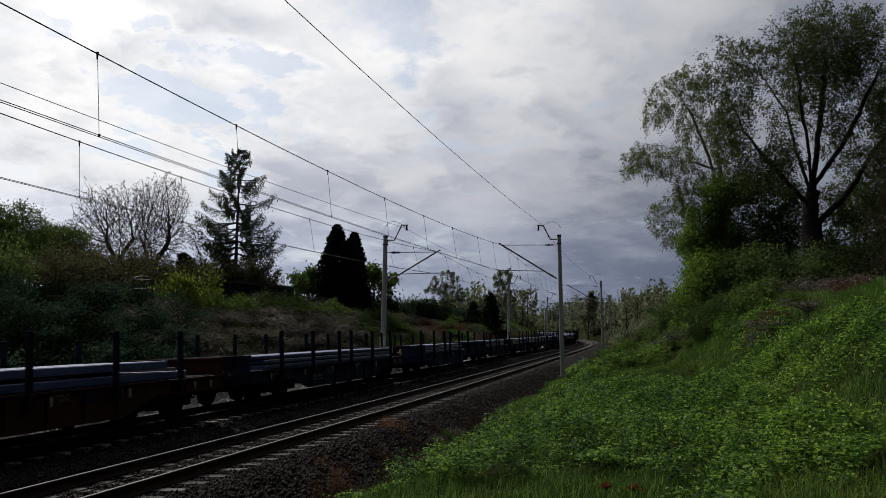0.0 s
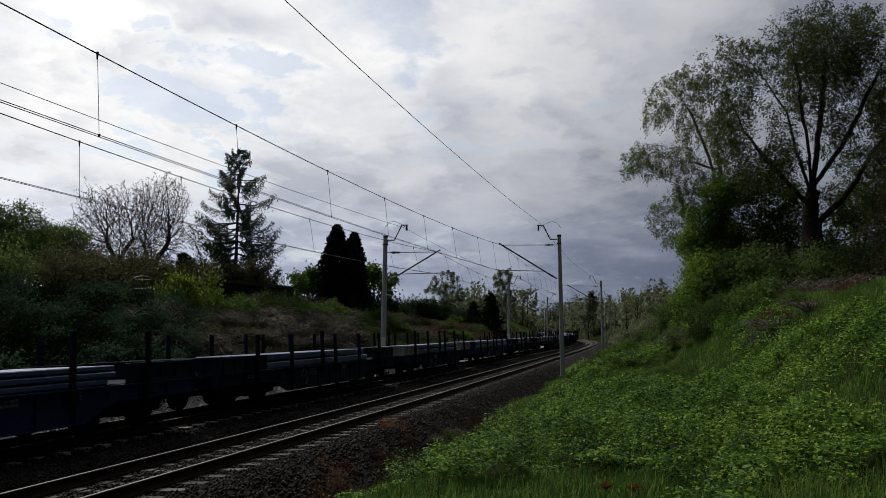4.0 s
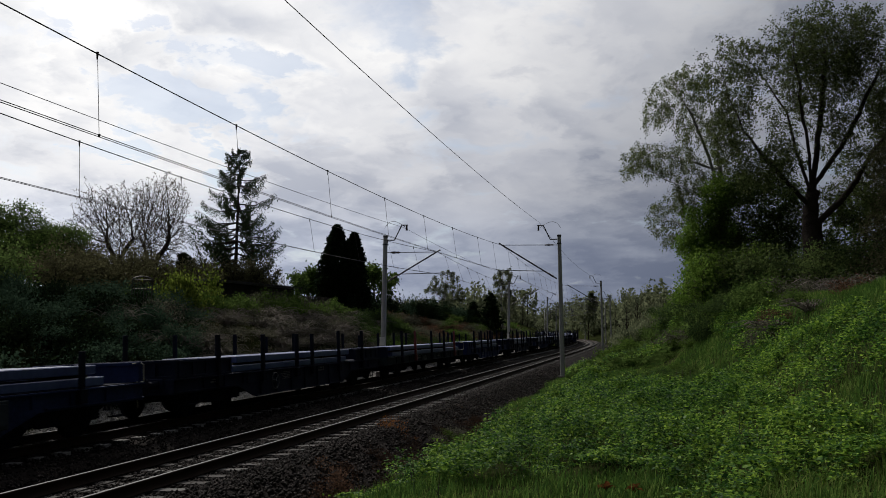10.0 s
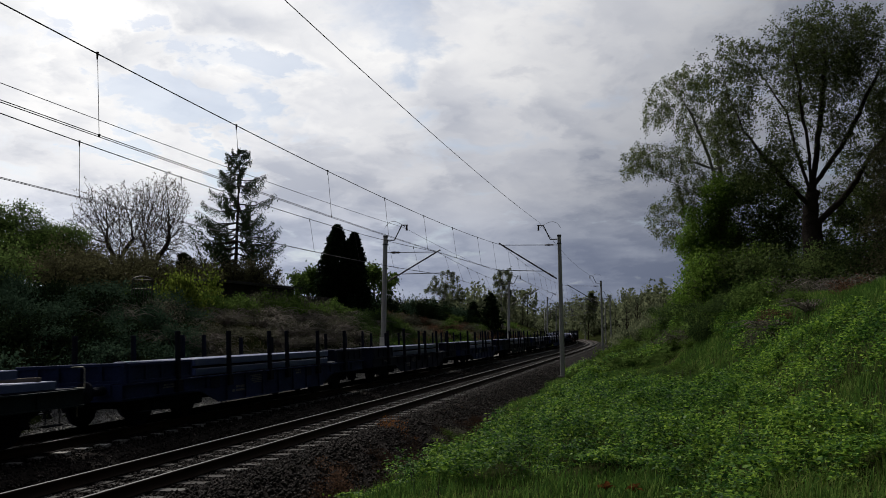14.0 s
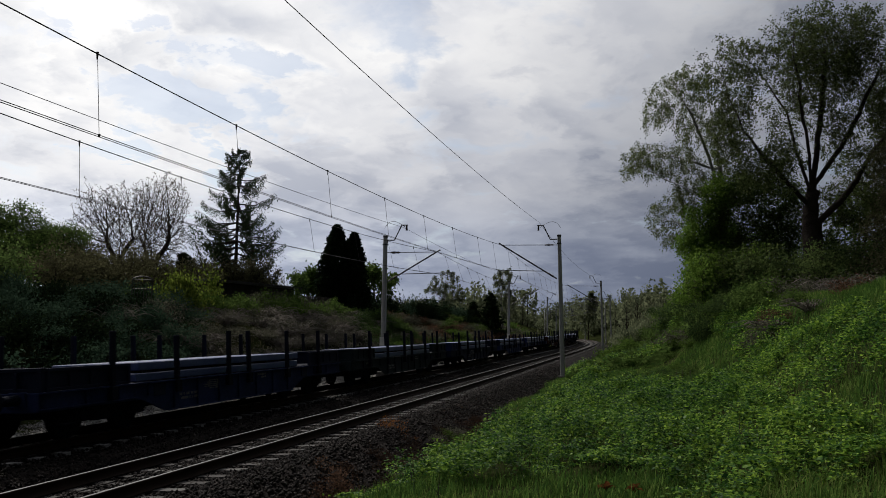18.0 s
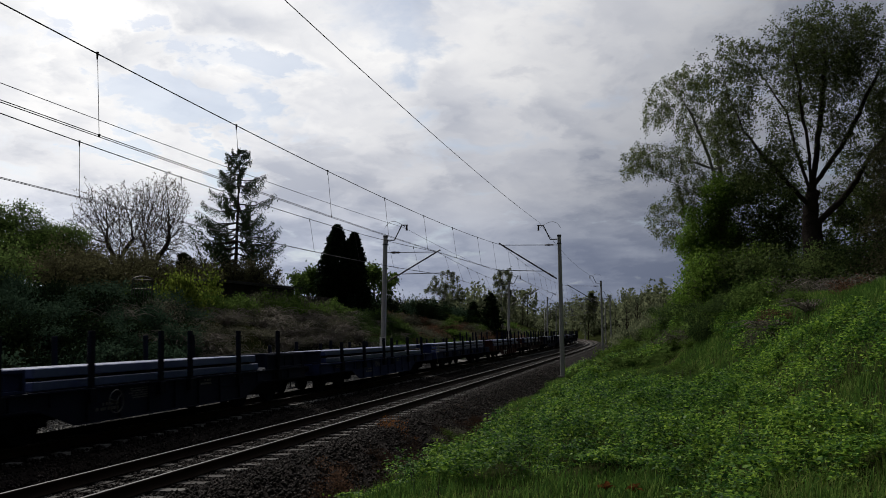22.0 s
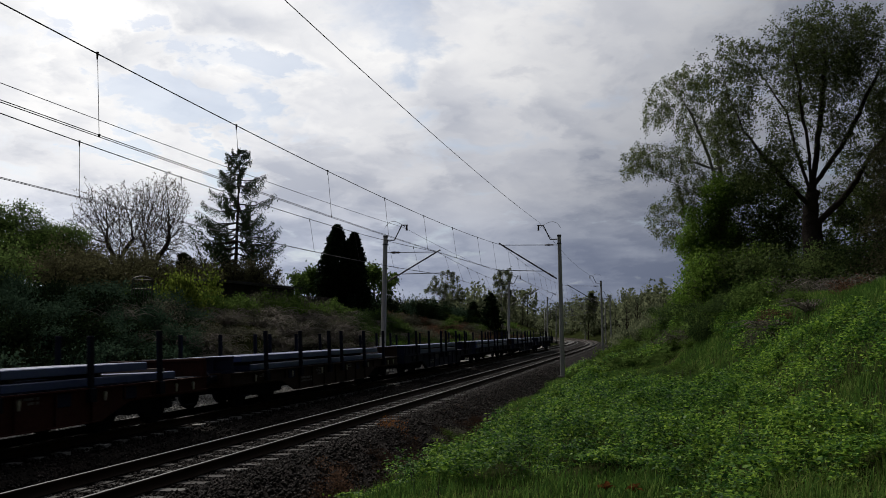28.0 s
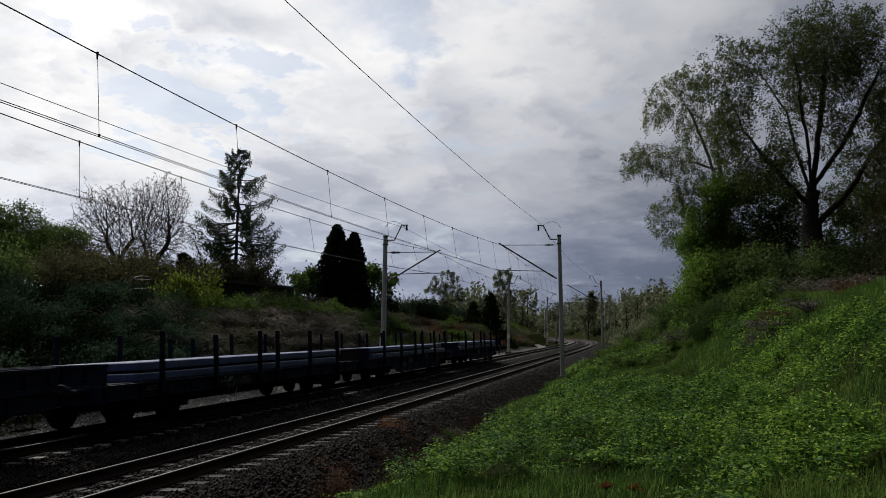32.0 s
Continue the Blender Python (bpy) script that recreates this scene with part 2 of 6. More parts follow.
def rod(bm, a, b, r0, r1=None, n=8):
    a, b = Vector(a), Vector(b)
    d = b - a
    m = Matrix.Translation((a + b) / 2) @ d.to_track_quat("Z", "Y").to_matrix().to_4x4()
    bmesh.ops.create_cone(bm, cap_ends=True, segments=n, radius1=r0, radius2=r0 if r1 is None else r1, depth=d.length, matrix=m)


def thing(name, m=None, **tags):
    e = new(name)
    e.empty_display_size = 0.2
    if m is not None:
        e.matrix_basis = m
    return tagged(e, **tags)


def sweep(profile, ss, offset, z=0.0, cant=True, closed=True):
    """A profile (pairs of u, z) carried along the line; returns vertices and quads."""
    pr = np.asarray(profile, float)
    n = len(pr)
    V = np.empty((len(ss), n, 3))
    for j in range(n):
        x, y = xy(ss, offset + pr[j, 0])
        V[:, j, 0], V[:, j, 1] = x, y
        V[:, j, 2] = z + pr[j, 1] + ((0.0449 + pr[j, 0] * CANT) if cant else 0.0)
    a = np.arange(len(ss) - 1)[:, None] * n
    j = np.arange(n if closed else n - 1)[None, :]
    k = (j + 1) % n
    F = np.stack([a + j, a + k, a + n + k, a + n + j], -1).reshape(-1, 4)
    return V.reshape(-1, 3), F


rng = np.random.default_rng(7)


# ---------------------------------------------------------------- ground
_PU = np.array([-900, -120, -34, -19, -15.5, -13.5, -11, -9.4, -8.5, -7.4, -6.4, -3, 2.2, 2.9, 3.6, 5.0, 6.5, 8.0, 9.3, 10.3, 11.2, 12.4, 13.4, 14.3, 30, 120, 900], float)
_PZ = np.array([3.4, 3.6, 3.6, 3.4, 3.25, 2.95, 1.75, 0.55, -0.42, -0.56, -0.75, -0.8, -0.75, -0.62, -0.5, -0.2, 0.1, 0.34, 0.48, 0.70, 1.4, 2.5, 3.3, 3.75, 4.3, 4.5, 4.0], float)


def wob(x, y, seed=0.0):
    """Cheap smooth unevenness from summed sines."""
    z = np.zeros_like(x)
    for i, (fx, fy, a) in enumerate(((0.31, 0.23, 1.0), (-0.21, 0.47, 0.8), (0.83, -0.61, 0.45), (1.7, 1.3, 0.22), (-2.3, 1.9, 0.15))):
        z = z + a * np.sin(fx * x + fy * y + seed + 1.7 * i)
    return z / 2.0


def ground_z(x, y):
    shape = np.shape(x)
    x, y = np.asarray(x, float).ravel(), np.asarray(y, float).ravel()
    s, u = su(x, y)
    # the camera's bank closes in on the track towards the bend
    closer = 0.42 * np.clip((s - 27) / 27, 0, 1)
    z = np.interp(np.where(u > 3, 3 + (u - 3) * (1 + closer), u), _PU, _PZ)
    away = np.clip((np.abs(u + 2.0) - 5.0) / 3.0, 0, 1)
    z = z + away * 0.16 * wob(x, y)
    return z.reshape(shape)


def grid_lines(lo, hi, a, b, fine, coarse_growth=1.09):
    c = list(np.arange(a, b + fine, fine))
    d, q = fine, b
    while q < hi:
        d *= coarse_growth
        q += d
        c.append(min(q, hi))
    d, q = fine, a
    front = []
    while q > lo:
        d *= coarse_growth
        q -= d
        front.append(max(q, lo))
    return np.unique(np.array(front + c))


def make_ground():
    gx = grid_lines(-900, 900, -45, 40, 0.5)
    gy = grid_lines(-500, 1200, 2, 120, 0.5)
    X, Y = np.meshgrid(gx, gy)
    Z = ground_z(X, Y)
    V = np.stack([X, Y, Z], -1).reshape(-1, 3)
    nx = len(gx)
    i = (np.arange(len(gy) - 1)[:, None] * nx + np.arange(nx - 1)[None, :]).ravel()
    F = np.stack([i, i + 1, i + nx + 1, i + nx], -1)
    ob = arrays("ground", V, F, M_soil, smooth=True)
    tagged(ob, "dark soil and leaf litter of the railway cutting", "ground", kind="structure")


make_ground()


# ---------------------------------------------------------------- tracks
RAIL = [(-0.075, -0.172), (0.075, -0.172), (0.075, -0.160), (0.012, -0.140), (0.010, -0.045), (0.036, -0.034), (0.036, -0.008), (0.028, 0.0), (-0.028, 0.0), (-0.036, -0.008), (-0.036, -0.034), (-0.010, -0.045), (-0.012, -0.140), (-0.075, -0.160)]


def make_tracks():
    ss = np.arange(-320.0, 450.0, 1.0)
    bed = [(-3.1, -0.95), (-2.05, -0.25), (-1.3, -0.225), (-0.6, -0.235), (0, -0.25), (0.6, -0.235), (1.3, -0.225), (1.95, -0.24), (3.15, -0.95)]
    for offset, where in ((0.0, "near"), (-DT, "far")):
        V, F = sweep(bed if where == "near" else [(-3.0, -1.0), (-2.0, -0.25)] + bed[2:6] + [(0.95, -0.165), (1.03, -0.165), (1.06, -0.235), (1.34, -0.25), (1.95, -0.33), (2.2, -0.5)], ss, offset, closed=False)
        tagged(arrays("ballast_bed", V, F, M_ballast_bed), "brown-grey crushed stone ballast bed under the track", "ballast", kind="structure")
        tr = thing("railway_track", label="ballasted railway track with rusty rails on concrete sleepers", category="track", kind="structure")
        for side in (-0.7535, 0.7535):
            V, F = sweep([(side + a, b) for a, b in RAIL], ss, offset)
            idx = np.tile(np.array([0] * 7 + [1] + [0] * 6), len(ss) - 1)
            arrays("rail", V, F, (M_rail, M_railtop), tr, "rusty rail with a worn bright head", index=idx)
        # sleepers: the near ones each an object, the rest joined
        bm = bmesh.new()
        for a, b, c, d, h in ((-1.3, -0.45, 0.13, 0.11, 0.0), (-0.45, 0.45, 0.11, 0.09, -0.02), (0.45, 1.3, 0.13, 0.11, 0.0)):
            v = box(bm, -c, a, -0.38, c, b, -0.185 + h)
            for q in v:
                if q.co.z > -0.3:
                    q.co.x *= d / c
        me = bpy.data.meshes.new("sleeper")
        bm.to_mesh(me)
        bm.free()
        me.materials.append(M_sleeper if where == "near" else M_sleeper_pale)
        s_first = (11.831 if where == "near" else 14.1594) % 0.6
        near = 170 if where == "near" else 120
        base = 6.0 if where == "near" else 8.0
        for i in range(near):
            s = base + (s_first - base) % 0.6 + 0.6 * i
            ob = new("sleeper", me)
            ob.parent = tr
            ob.matrix_basis = on_track(s, offset) @ pose(0, 0, random.uniform(-0.006, 0.004), 0, 0, random.uniform(-0.8, 0.8))
        co = np.empty(len(me.vertices) * 3, np.float32)
        me.vertices.foreach_get("co", co)
        co = co.reshape(-1, 3)
        quads = np.array([list(q.vertices) for q in me.polygons])
        VV, FF = [], []
        for s in np.concatenate([np.arange(-120, base - 0.3, 0.6), np.arange(base + 0.6 * near + 0.3, 260, 0.6)]):
            m = np.array(on_track(float(s), offset))
            FF.append(quads + len(co) * len(VV))
            VV.append(co @ m[:3, :3].T + m[:3, 3])
        tagged(arrays("sleepers", np.concatenate(VV), np.concatenate(FF), M_sleeper if where == "near" else M_sleeper_pale, tr), kind="stuff")


make_tracks()


# ---------------------------------------------------------------- the overhead line
def mast(s, u, base, top, arm_u, arm_z, low_u, low_z, label, side, lean=0.0):
    """A concrete mast with its cantilever; u and z of the wire supports are given across the line."""
    x, y = xy(s, u)
    th = float(heading(s))
    m = Matrix.Translation((float(x), float(y), base)) @ pose(0, 0, 0, 0, 0, math.degrees(th))
    t = thing("catenary_mast", m, label=label, category="catenary mast", group="catenary masts")
    h = top - base
    bm = bmesh.new()
    box(bm, -0.14, -0.16, -0.6, 0.14, 0.16, h)
    for v in bm.verts:
        if v.co.z > 1:
            v.co.x *= 0.72
            v.co.y *= 0.72
    bmesh.ops.bevel(bm, geom=[e for e in bm.edges if abs(e.verts[0].co.z - e.verts[1].co.z) > 1], offset=0.03, segments=1, affect="EDGES")
    for v in bm.verts:
        v.co.x += lean * (1 - v.co.z / h)
    part("pole", bm, M_mast, t)
    if side < 0:
        bm = bmesh.new()
        box(bm, -0.16, -0.185, 1.62, 0.16, -0.165, 2.10, 0.004)
        part("number_board", bm, M_white, t, "white painted board on the mast")
    bm = bmesh.new()
    box(bm, lean - 0.30, -0.32, -0.7, lean + 0.30, 0.32, 0.14, 0.03)
    part("foundation", bm, M_sleeper, t, "weathered concrete foundation block")
    bm = bmesh.new()
    box(bm, -0.115, -0.135, h - 0.10, 0.115, 0.135, h + 0.03, 0.02)
    part("cap", bm, M_steel, t)
    bm = bmesh.new()
    box(bm, -0.125, -0.14, h - 0.55, 0.125, 0.14, h - 0.47)
    part("clamp_band", bm, M_steel, t)
    d = -1.0 if side > 0 else 1.0            # the way the arms reach
    a = (arm_u - u, 0.0, arm_z - base)
    lo = (low_u - u, 0.0, low_z - base)
    foot_z = lo[2] - 0.42
    bm = bmesh.new()
    rod(bm, (d * 0.14, 0, foot_z), (a[0] + d * 0.18, 0, a[2] + 0.12), 0.045)
    part("cantilever_tube", bm, M_steel, t)
    bm = bmesh.new()
    rod(bm, (d * 0.14, 0, a[2] - 0.02), (a[0], 0, a[2]), 0.022)
    part("top_tie", bm, M_steel, t)
    k = (lo[2] - foot_z) / max(a[2] + 0.12 - foot_z, 0.1)
    bx = d * 0.14 + k * (a[0] + d * 0.18 - d * 0.14)
    bm = bmesh.new()
    rod(bm, (bx, 0, lo[2] + 0.04), (lo[0] + d * 0.55, 0, lo[2] + 0.12), 0.022)
    rod(bm, (lo[0] + d * 0.45, 0, lo[2] + 0.12), (lo[0] + d * 0.40, 0, lo[2] - 0.12), 0.02)
    rod(bm, (lo[0] + d * 0.40, 0, lo[2] - 0.12), (lo[0], 0, lo[2] + 0.01), 0.015)
    part("registration_arm", bm, M_steel, t)
    for zc, ax, az in ((foot_z, a[0] + d * 0.18, a[2] + 0.12), (a[2] - 0.02, a[0], a[2])):
        f = Vector((d * 0.14, 0, zc))
        w = (Vector((ax, 0, az)) - f).normalized()
        bm = bmesh.new()
        for i in range(6):
            q = f + w * (0.28 + 0.075 * i)
            rod(bm, q, q + w * 0.035, 0.085, 0.05, 10)
        rod(bm, f + w * 0.2, f + w * 0.75, 0.035)
        part("insulator", bm, M_insul, t, "brown ribbed porcelain insulator")
    # bracket of the feeder above the head
    bm = bmesh.new()
    rod(bm, (d * 0.1, 0, h - 0.25), (d * 0.55, 0, h - 0.25), 0.035)
    rod(bm, (d * 0.55, 0, h - 0.25), (d * 0.98, 0, h + 0.62), 0.035)
    rod(bm, (d * 0.98, 0, h + 0.62), (d * 1.35, 0, h + 0.62), 0.03)
    part("feeder_bracket", bm, M_steel, t)
    bm = bmesh.new()
    rod(bm, (d * 1.28, 0, h + 0.60), (d * 1.28, 0, h + 0.30), 0.05, 0.06)
    part("insulator", bm, M_insul, t)
    # bent jumper from the head to the feeder
    pts = [(-d * 0.1 + d * (1.28) * (i / 12) - d * 0.12 * math.sin(math.pi * i / 12), 0.05, h + 0.05 + 0.85 * math.sin(math.pi * min(1, 0.18 + i / 12 * 0.62)) - 0.05) for i in range(13)]
    bm = bmesh.new()
    for p, q in zip(pts[:-1], pts[1:]):
        rod(bm, p, q, 0.012, n=5)
    part("jumper_wire", bm, M_wire, t)
    return t


R_MASTS = [(-8.0, 2.9), (51.5, 2.72), (99.0, 2.9), (138.0, 3.0), (176.0, 3.2), (212.0, 3.2)]
L_MASTS = [(-11.0, -6.9), (46.5, -6.85), (91.5, -6.9), (137.0, -7.2), (176.0, -7.0), (212.0, -7.0)]
for s, u in R_MASTS:
    mast(s, u, -0.55, 8.15, -0.85, 7.57, -0.6, 5.89, "grey concrete catenary mast with steel cantilever beside the track", 1, 0.22)
for s, u in L_MASTS:
    mast(s, u, -0.30, 7.66, -3.72, 6.70, -3.3, 5.39, "grey concrete catenary mast with steel cantilever below the bank", -1)


def wire_tube(pts, r, n=5):
    """A round wire through points, as vertices and quads."""
    pts = np.asarray(pts, float)
    t = np.gradient(pts, axis=0)
    t /= np.linalg.norm(t, axis=1)[:, None]
    a = np.cross(t, (0, 0, 1.0))
    a /= np.linalg.norm(a, axis=1)[:, None] + 1e-9
    b = np.cross(t, a)
    an = np.arange(n) / n * 2 * math.pi
    V = pts[:, None] + r * (np.cos(an)[None, :, None] * a[:, None] + np.sin(an)[None, :, None] * b[:, None])
    i = np.arange(len(pts) - 1)[:, None] * n
    j = np.arange(n)[None]
    k = (j + 1) % n
    return V.reshape(-1, 3), np.stack([i + j, i + k, i + n + k, i + n + j], -1).reshape(-1, 4)


def span_line(masts, wire, frac):
    """Points of a wire from mast to mast, straight in plan, sagging between. wire: u and z at the mast behind the camera,
    u and z at the others, sag of the first and of the other spans."""
    u0, z0, u1, z1, sag0, sag1 = wire
    out = []
    for i, ((sa, _), (sb, _)) in enumerate(zip(masts[:-1], masts[1:])):
        ax, ay = xy(sa, u1 if i else u0)
        bx, by = xy(sb, u1)
        za, f = (z1 if i else z0), frac
        out.append(np.stack([ax + (bx - ax) * f, ay + (by - ay) * f, za + (z1 - za) * f - (sag1 if i else sag0) * 4 * f * (1 - f)], -1))
    return out


def overhead(masts, mess, cont, first, step, label):
    """first: the droppers' places along the span that passes the camera; step: their even spacing on the others."""
    t = thing("overhead_line", label=label, category="catenary", group="overhead lines")
    fr = np.linspace(0, 1, 41)
    for i, (a, c) in enumerate(zip(span_line(masts, mess, fr), span_line(masts, cont, fr))):
        V, F = wire_tube(a, 0.0115)
        arrays("messenger_wire", V, F, M_wire, t)
        d = np.cross((c[-1] - c[0]) / np.linalg.norm(c[-1] - c[0]), (0, 0, 1.0))
        for o in (-0.045, 0.045):
            V, F = wire_tube(c + d * o, 0.0075)
            arrays("contact_wire", V, F, M_wire, t)
        for f in (first if i == 0 else np.arange(step * 0.6, 0.99, step)):
            k = f * 40
            p = np.array([np.interp(k, np.arange(41), a[:, j]) for j in range(3)])
            q = np.array([np.interp(k, np.arange(41), c[:, j]) for j in range(3)])
            V, F = wire_tube([p, q], 0.006, 4)
            dr = arrays("dropper", V, F, M_wire, t)
            for e, w in ((p, 0.022), (q, 0.022)):
                bm = bmesh.new()
                rod(bm, e + np.array((0, 0, 0.03)), e + np.array((0, 0, -0.10 if e is p else -0.02)), w, w * 0.5, 6)
                part("clamp", bm, M_wire, dr)


overhead(R_MASTS, (-0.35, 7.50, -0.85, 7.57, 0.76, 0.55), (-0.3, 5.59, -0.6, 5.89, 0.29, 0.12), (0.02, 0.10, 0.185, 0.271, 0.357, 0.4356, 0.5245, 0.611, 0.6957, 0.78, 0.8753, 0.95), 0.0865, "copper contact and messenger wires over the near track")
overhead(L_MASTS, (-4.1, 7.91, -3.72, 6.70, 0.95, 0.50), (-4.35, 6.14, -3.3, 5.39, 0.65, 0.15), (0.06, 0.13, 0.205, 0.275, 0.345, 0.416, 0.4872, 0.5557, 0.628, 0.6985, 0.7756, 0.85, 0.92), 0.0705, "copper contact and messenger wires over the far track")
for masts, wire, lab in ((R_MASTS, (1.45, 9.37, 1.45, 9.00, 0.53, 0.45), "single feeder wire on the masts by the grassy bank"), (L_MASTS, (-5.6, 8.09, -5.7, 8.12, 0.44, 0.4), "single feeder wire on the masts below the gardens")):
    t = thing("feeder_wire", label=lab, category="wire")
    for a in span_line(masts, wire, np.linspace(0, 1, 41)):
        V, F = wire_tube(a, 0.010)
        arrays("wire", V, F, M_wire, t)


# ---------------------------------------------------------------- the freight train
def paint(name, a, b, rough=0.75):
    return material(name, ((0.3, a), (0.62, b), (0.8, tuple(0.5 * q + 0.03 for q in b))), rough=rough, scale=1.3, fine=16, bump=0.15, dist=0.006, rand=0.1, spec=0.1)


# paints are darkened to hold deep shade; the dark one is blued for lens veil
P = {
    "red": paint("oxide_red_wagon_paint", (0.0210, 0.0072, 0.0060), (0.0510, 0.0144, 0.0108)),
    "dark": paint("shade_dark_wagon_paint", (0.0046, 0.0066, 0.0180), (0.0105, 0.0145, 0.0360)),
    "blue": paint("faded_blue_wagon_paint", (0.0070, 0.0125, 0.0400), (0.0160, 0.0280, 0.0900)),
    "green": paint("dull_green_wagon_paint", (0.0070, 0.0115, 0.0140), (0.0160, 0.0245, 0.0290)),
    "light": paint("pale_grey_green_panel_paint", (0.15, 0.168, 0.142), (0.29, 0.32, 0.272)),
    "light2": paint("grey_box_paint", (0.018, 0.024, 0.030), (0.035, 0.045, 0.055)),
    "brown": paint("brown_wagon_paint", (0.0144, 0.0084, 0.0060), (0.0300, 0.0174, 0.0120)),
}
# near-black with shade and its cool blue cast put into the base colour
M_under = material("cool_shade_underframe", ((0.3, (0.0042, 0.0054, 0.011)), (0.7, (0.0115, 0.0138, 0.024))), rough=0.95, scale=2, fine=20, bump=0.2, dist=0.01, spec=0.1)
M_tread = material("bright_wheel_tread", ((0.3, (0.25, 0.24, 0.23)), (0.7, (0.4, 0.39, 0.38))), rough=0.35, metal=0.9, bump=0)
# mill-scale steel with the blue of lens flare mixed into its colour
M_slab = material("flare_blue_mill_scale_steel", ((0.28, (0.026, 0.038, 0.120)), (0.5, (0.044, 0.064, 0.180)), (0.74, (0.078, 0.104, 0.235))), rough=0.36, metal=0.0, scale=0.8, fine=9, bump=0.12, dist=0.004, rand=0.25)
M_timber = material("dunnage_timber", ((0.3, (0.05, 0.036, 0.022)), (0.7, (0.13, 0.10, 0.066))), rough=0.9, scale=4, fine=40, bump=0.2, dist=0.004, rand=0.3)
M_letter = material("white_stencil", ((0.3, (0.07, 0.07, 0.072)), (0.7, (0.16, 0.16, 0.16))), rough=0.8, scale=8, fine=60, bump=0)
M_ochre = material("faded_ochre_paint", ((0.40, (0.02, 0.022, 0.022)), (0.48, (0.10, 0.09, 0.05)), (0.62, (0.22, 0.19, 0.10))), rough=0.8, scale=9, fine=30, bump=0.1, dist=0.003, spec=0.05)
M_handle = material("pale_handrail_paint", ((0.3, (0.22, 0.21, 0.16)), (0.7, (0.36, 0.35, 0.29))), rough=0.6, bump=0)
M_postred = material("red_post_paint", ((0.3, (0.09, 0.012, 0.012)), (0.7, (0.17, 0.022, 0.02))), rough=0.6, bump=0)

_cache = {}
HALF = 7.23           # half the body of a wagon
LENGTH = 15.7         # over buffers


def piece(key, name, build, mat, parent, m=None, label=""):
    """A part whose mesh is made once for each key and material."""
    k = (key, mat.name)
    if k not in _cache:
        bm = bmesh.new()
        build(bm)
        me = bpy.data.meshes.new(name)
        bm.to_mesh(me)
        bm.free()
        me.materials.append(mat)
        _cache[k] = me
    ob = new(name, _cache[k])
    ob.parent = parent
    if m is not None:
        ob.matrix_basis = m
    return tagged(ob, label)


def b_deck(bm):
    box(bm, -HALF, -1.34, 0.92, HALF, 1.34, 0.985)


def b_board(bm):
    box(bm, -0.27, -1.30, 0.985, 0.27, 1.30, 1.0)


def b_lashing(bm):
    # a drop-shaped lashing eye
    rod(bm, (0, 0.0, 0.06), (0, 0.035, 0.06), 0.05, 0.045, 10)
    v = box(bm, -0.045, 0.0, -0.08, 0.045, 0.03, 0.06)
    for q in v:
        if q.co.z < 0:
            q.co.x *= 0.35


def b_shallow(bm):
    # outer long beam without the deeper belly
    box(bm, -HALF, -0.02, 0.66, HALF, 0.02, 0.985)
    box(bm, -HALF, 0.02, 0.955, HALF, 0.085, 0.985)
    box(bm, -HALF, 0.02, 0.66, HALF, 0.075, 0.685)
    for i in range(13):
        box(bm, -6.012 + i, 0.02, 0.69, -5.988 + i, 0.065, 0.955)


def b_sill(bm):
    # outer long beam: channel with flanges and a deeper belly between the bogies
    prof = [(-HALF, 0.62), (-4.2, 0.62), (-3.3, 0.30), (3.3, 0.30), (4.2, 0.62), (HALF, 0.62), (HALF, 0.985), (-HALF, 0.985)]
    lo = [bm.verts.new((x, -0.02, z)) for x, z in prof]
    hi = [bm.verts.new((x, 0.02, z)) for x, z in prof]
    bm.faces.new(lo)
    bm.faces.new(hi[::-1])
    n = len(prof)
    for i in range(n):
        bm.faces.new((lo[i], hi[i], hi[(i + 1) % n], lo[(i + 1) % n]))
    bmesh.ops.recalc_face_normals(bm, faces=bm.faces)
    box(bm, -HALF, 0.02, 0.955, HALF, 0.085, 0.985)
    box(bm, -HALF, 0.02, 0.66, -4.35, 0.075, 0.685)
    box(bm, 4.35, 0.02, 0.66, HALF, 0.075, 0.685)
    box(bm, -3.3, 0.02, 0.30, 3.3, 0.075, 0.325)
    for i in range(13):
        x = -6.0 + i
        box(bm, x - 0.012, 0.02, 0.69 if abs(x) > 3.9 else 0.33, x + 0.012, 0.065, 0.955)


def b_headstock(bm):
    box(bm, -0.08, -1.36, 0.62, 0.06, 1.36, 0.985, 0.015)
    for y in (-0.9, 0.9):
        box(bm, 0.06, y - 0.19, 0.72, 0.09, y + 0.19, 1.0, 0.01)


def b_wall(bm, h=0.44):
    box(bm, -0.03, -1.36, 0.985, 0.03, 1.36, 0.985 + h, 0.008)
    box(bm, -0.06, -1.37, 0.985 + h - 0.07, 0.06, 1.37, 0.985 + h + 0.005, 0.01)
    for y in (-1.33, -0.8, -0.27, 0.27, 0.8, 1.33):
        box(bm, 0.03, y - 0.04, 0.985, 0.085, y + 0.04, 0.985 + h - 0.07, 0.006)
    box(bm, 0.03, -1.36, 0.985, 0.075, 1.36, 1.06, 0.006)


def b_panel(bm, h=0.42, w=2.45):
    box(bm, 0, -0.02, 0.99, w, 0.015, 0.99 + h)
    box(bm, 0, -0.03, 0.99 + h - 0.06, w, 0.055, 0.99 + h + 0.005, 0.008)
    box(bm, 0, 0.015, 0.99, w, 0.05, 1.05, 0.006)
    for i in range(5):
        x = 0.04 + i * (w - 0.08) / 4
        box(bm, x - 0.04, 0.015, 1.05, x + 0.04, 0.05, 0.99 + h - 0.06, 0.006)


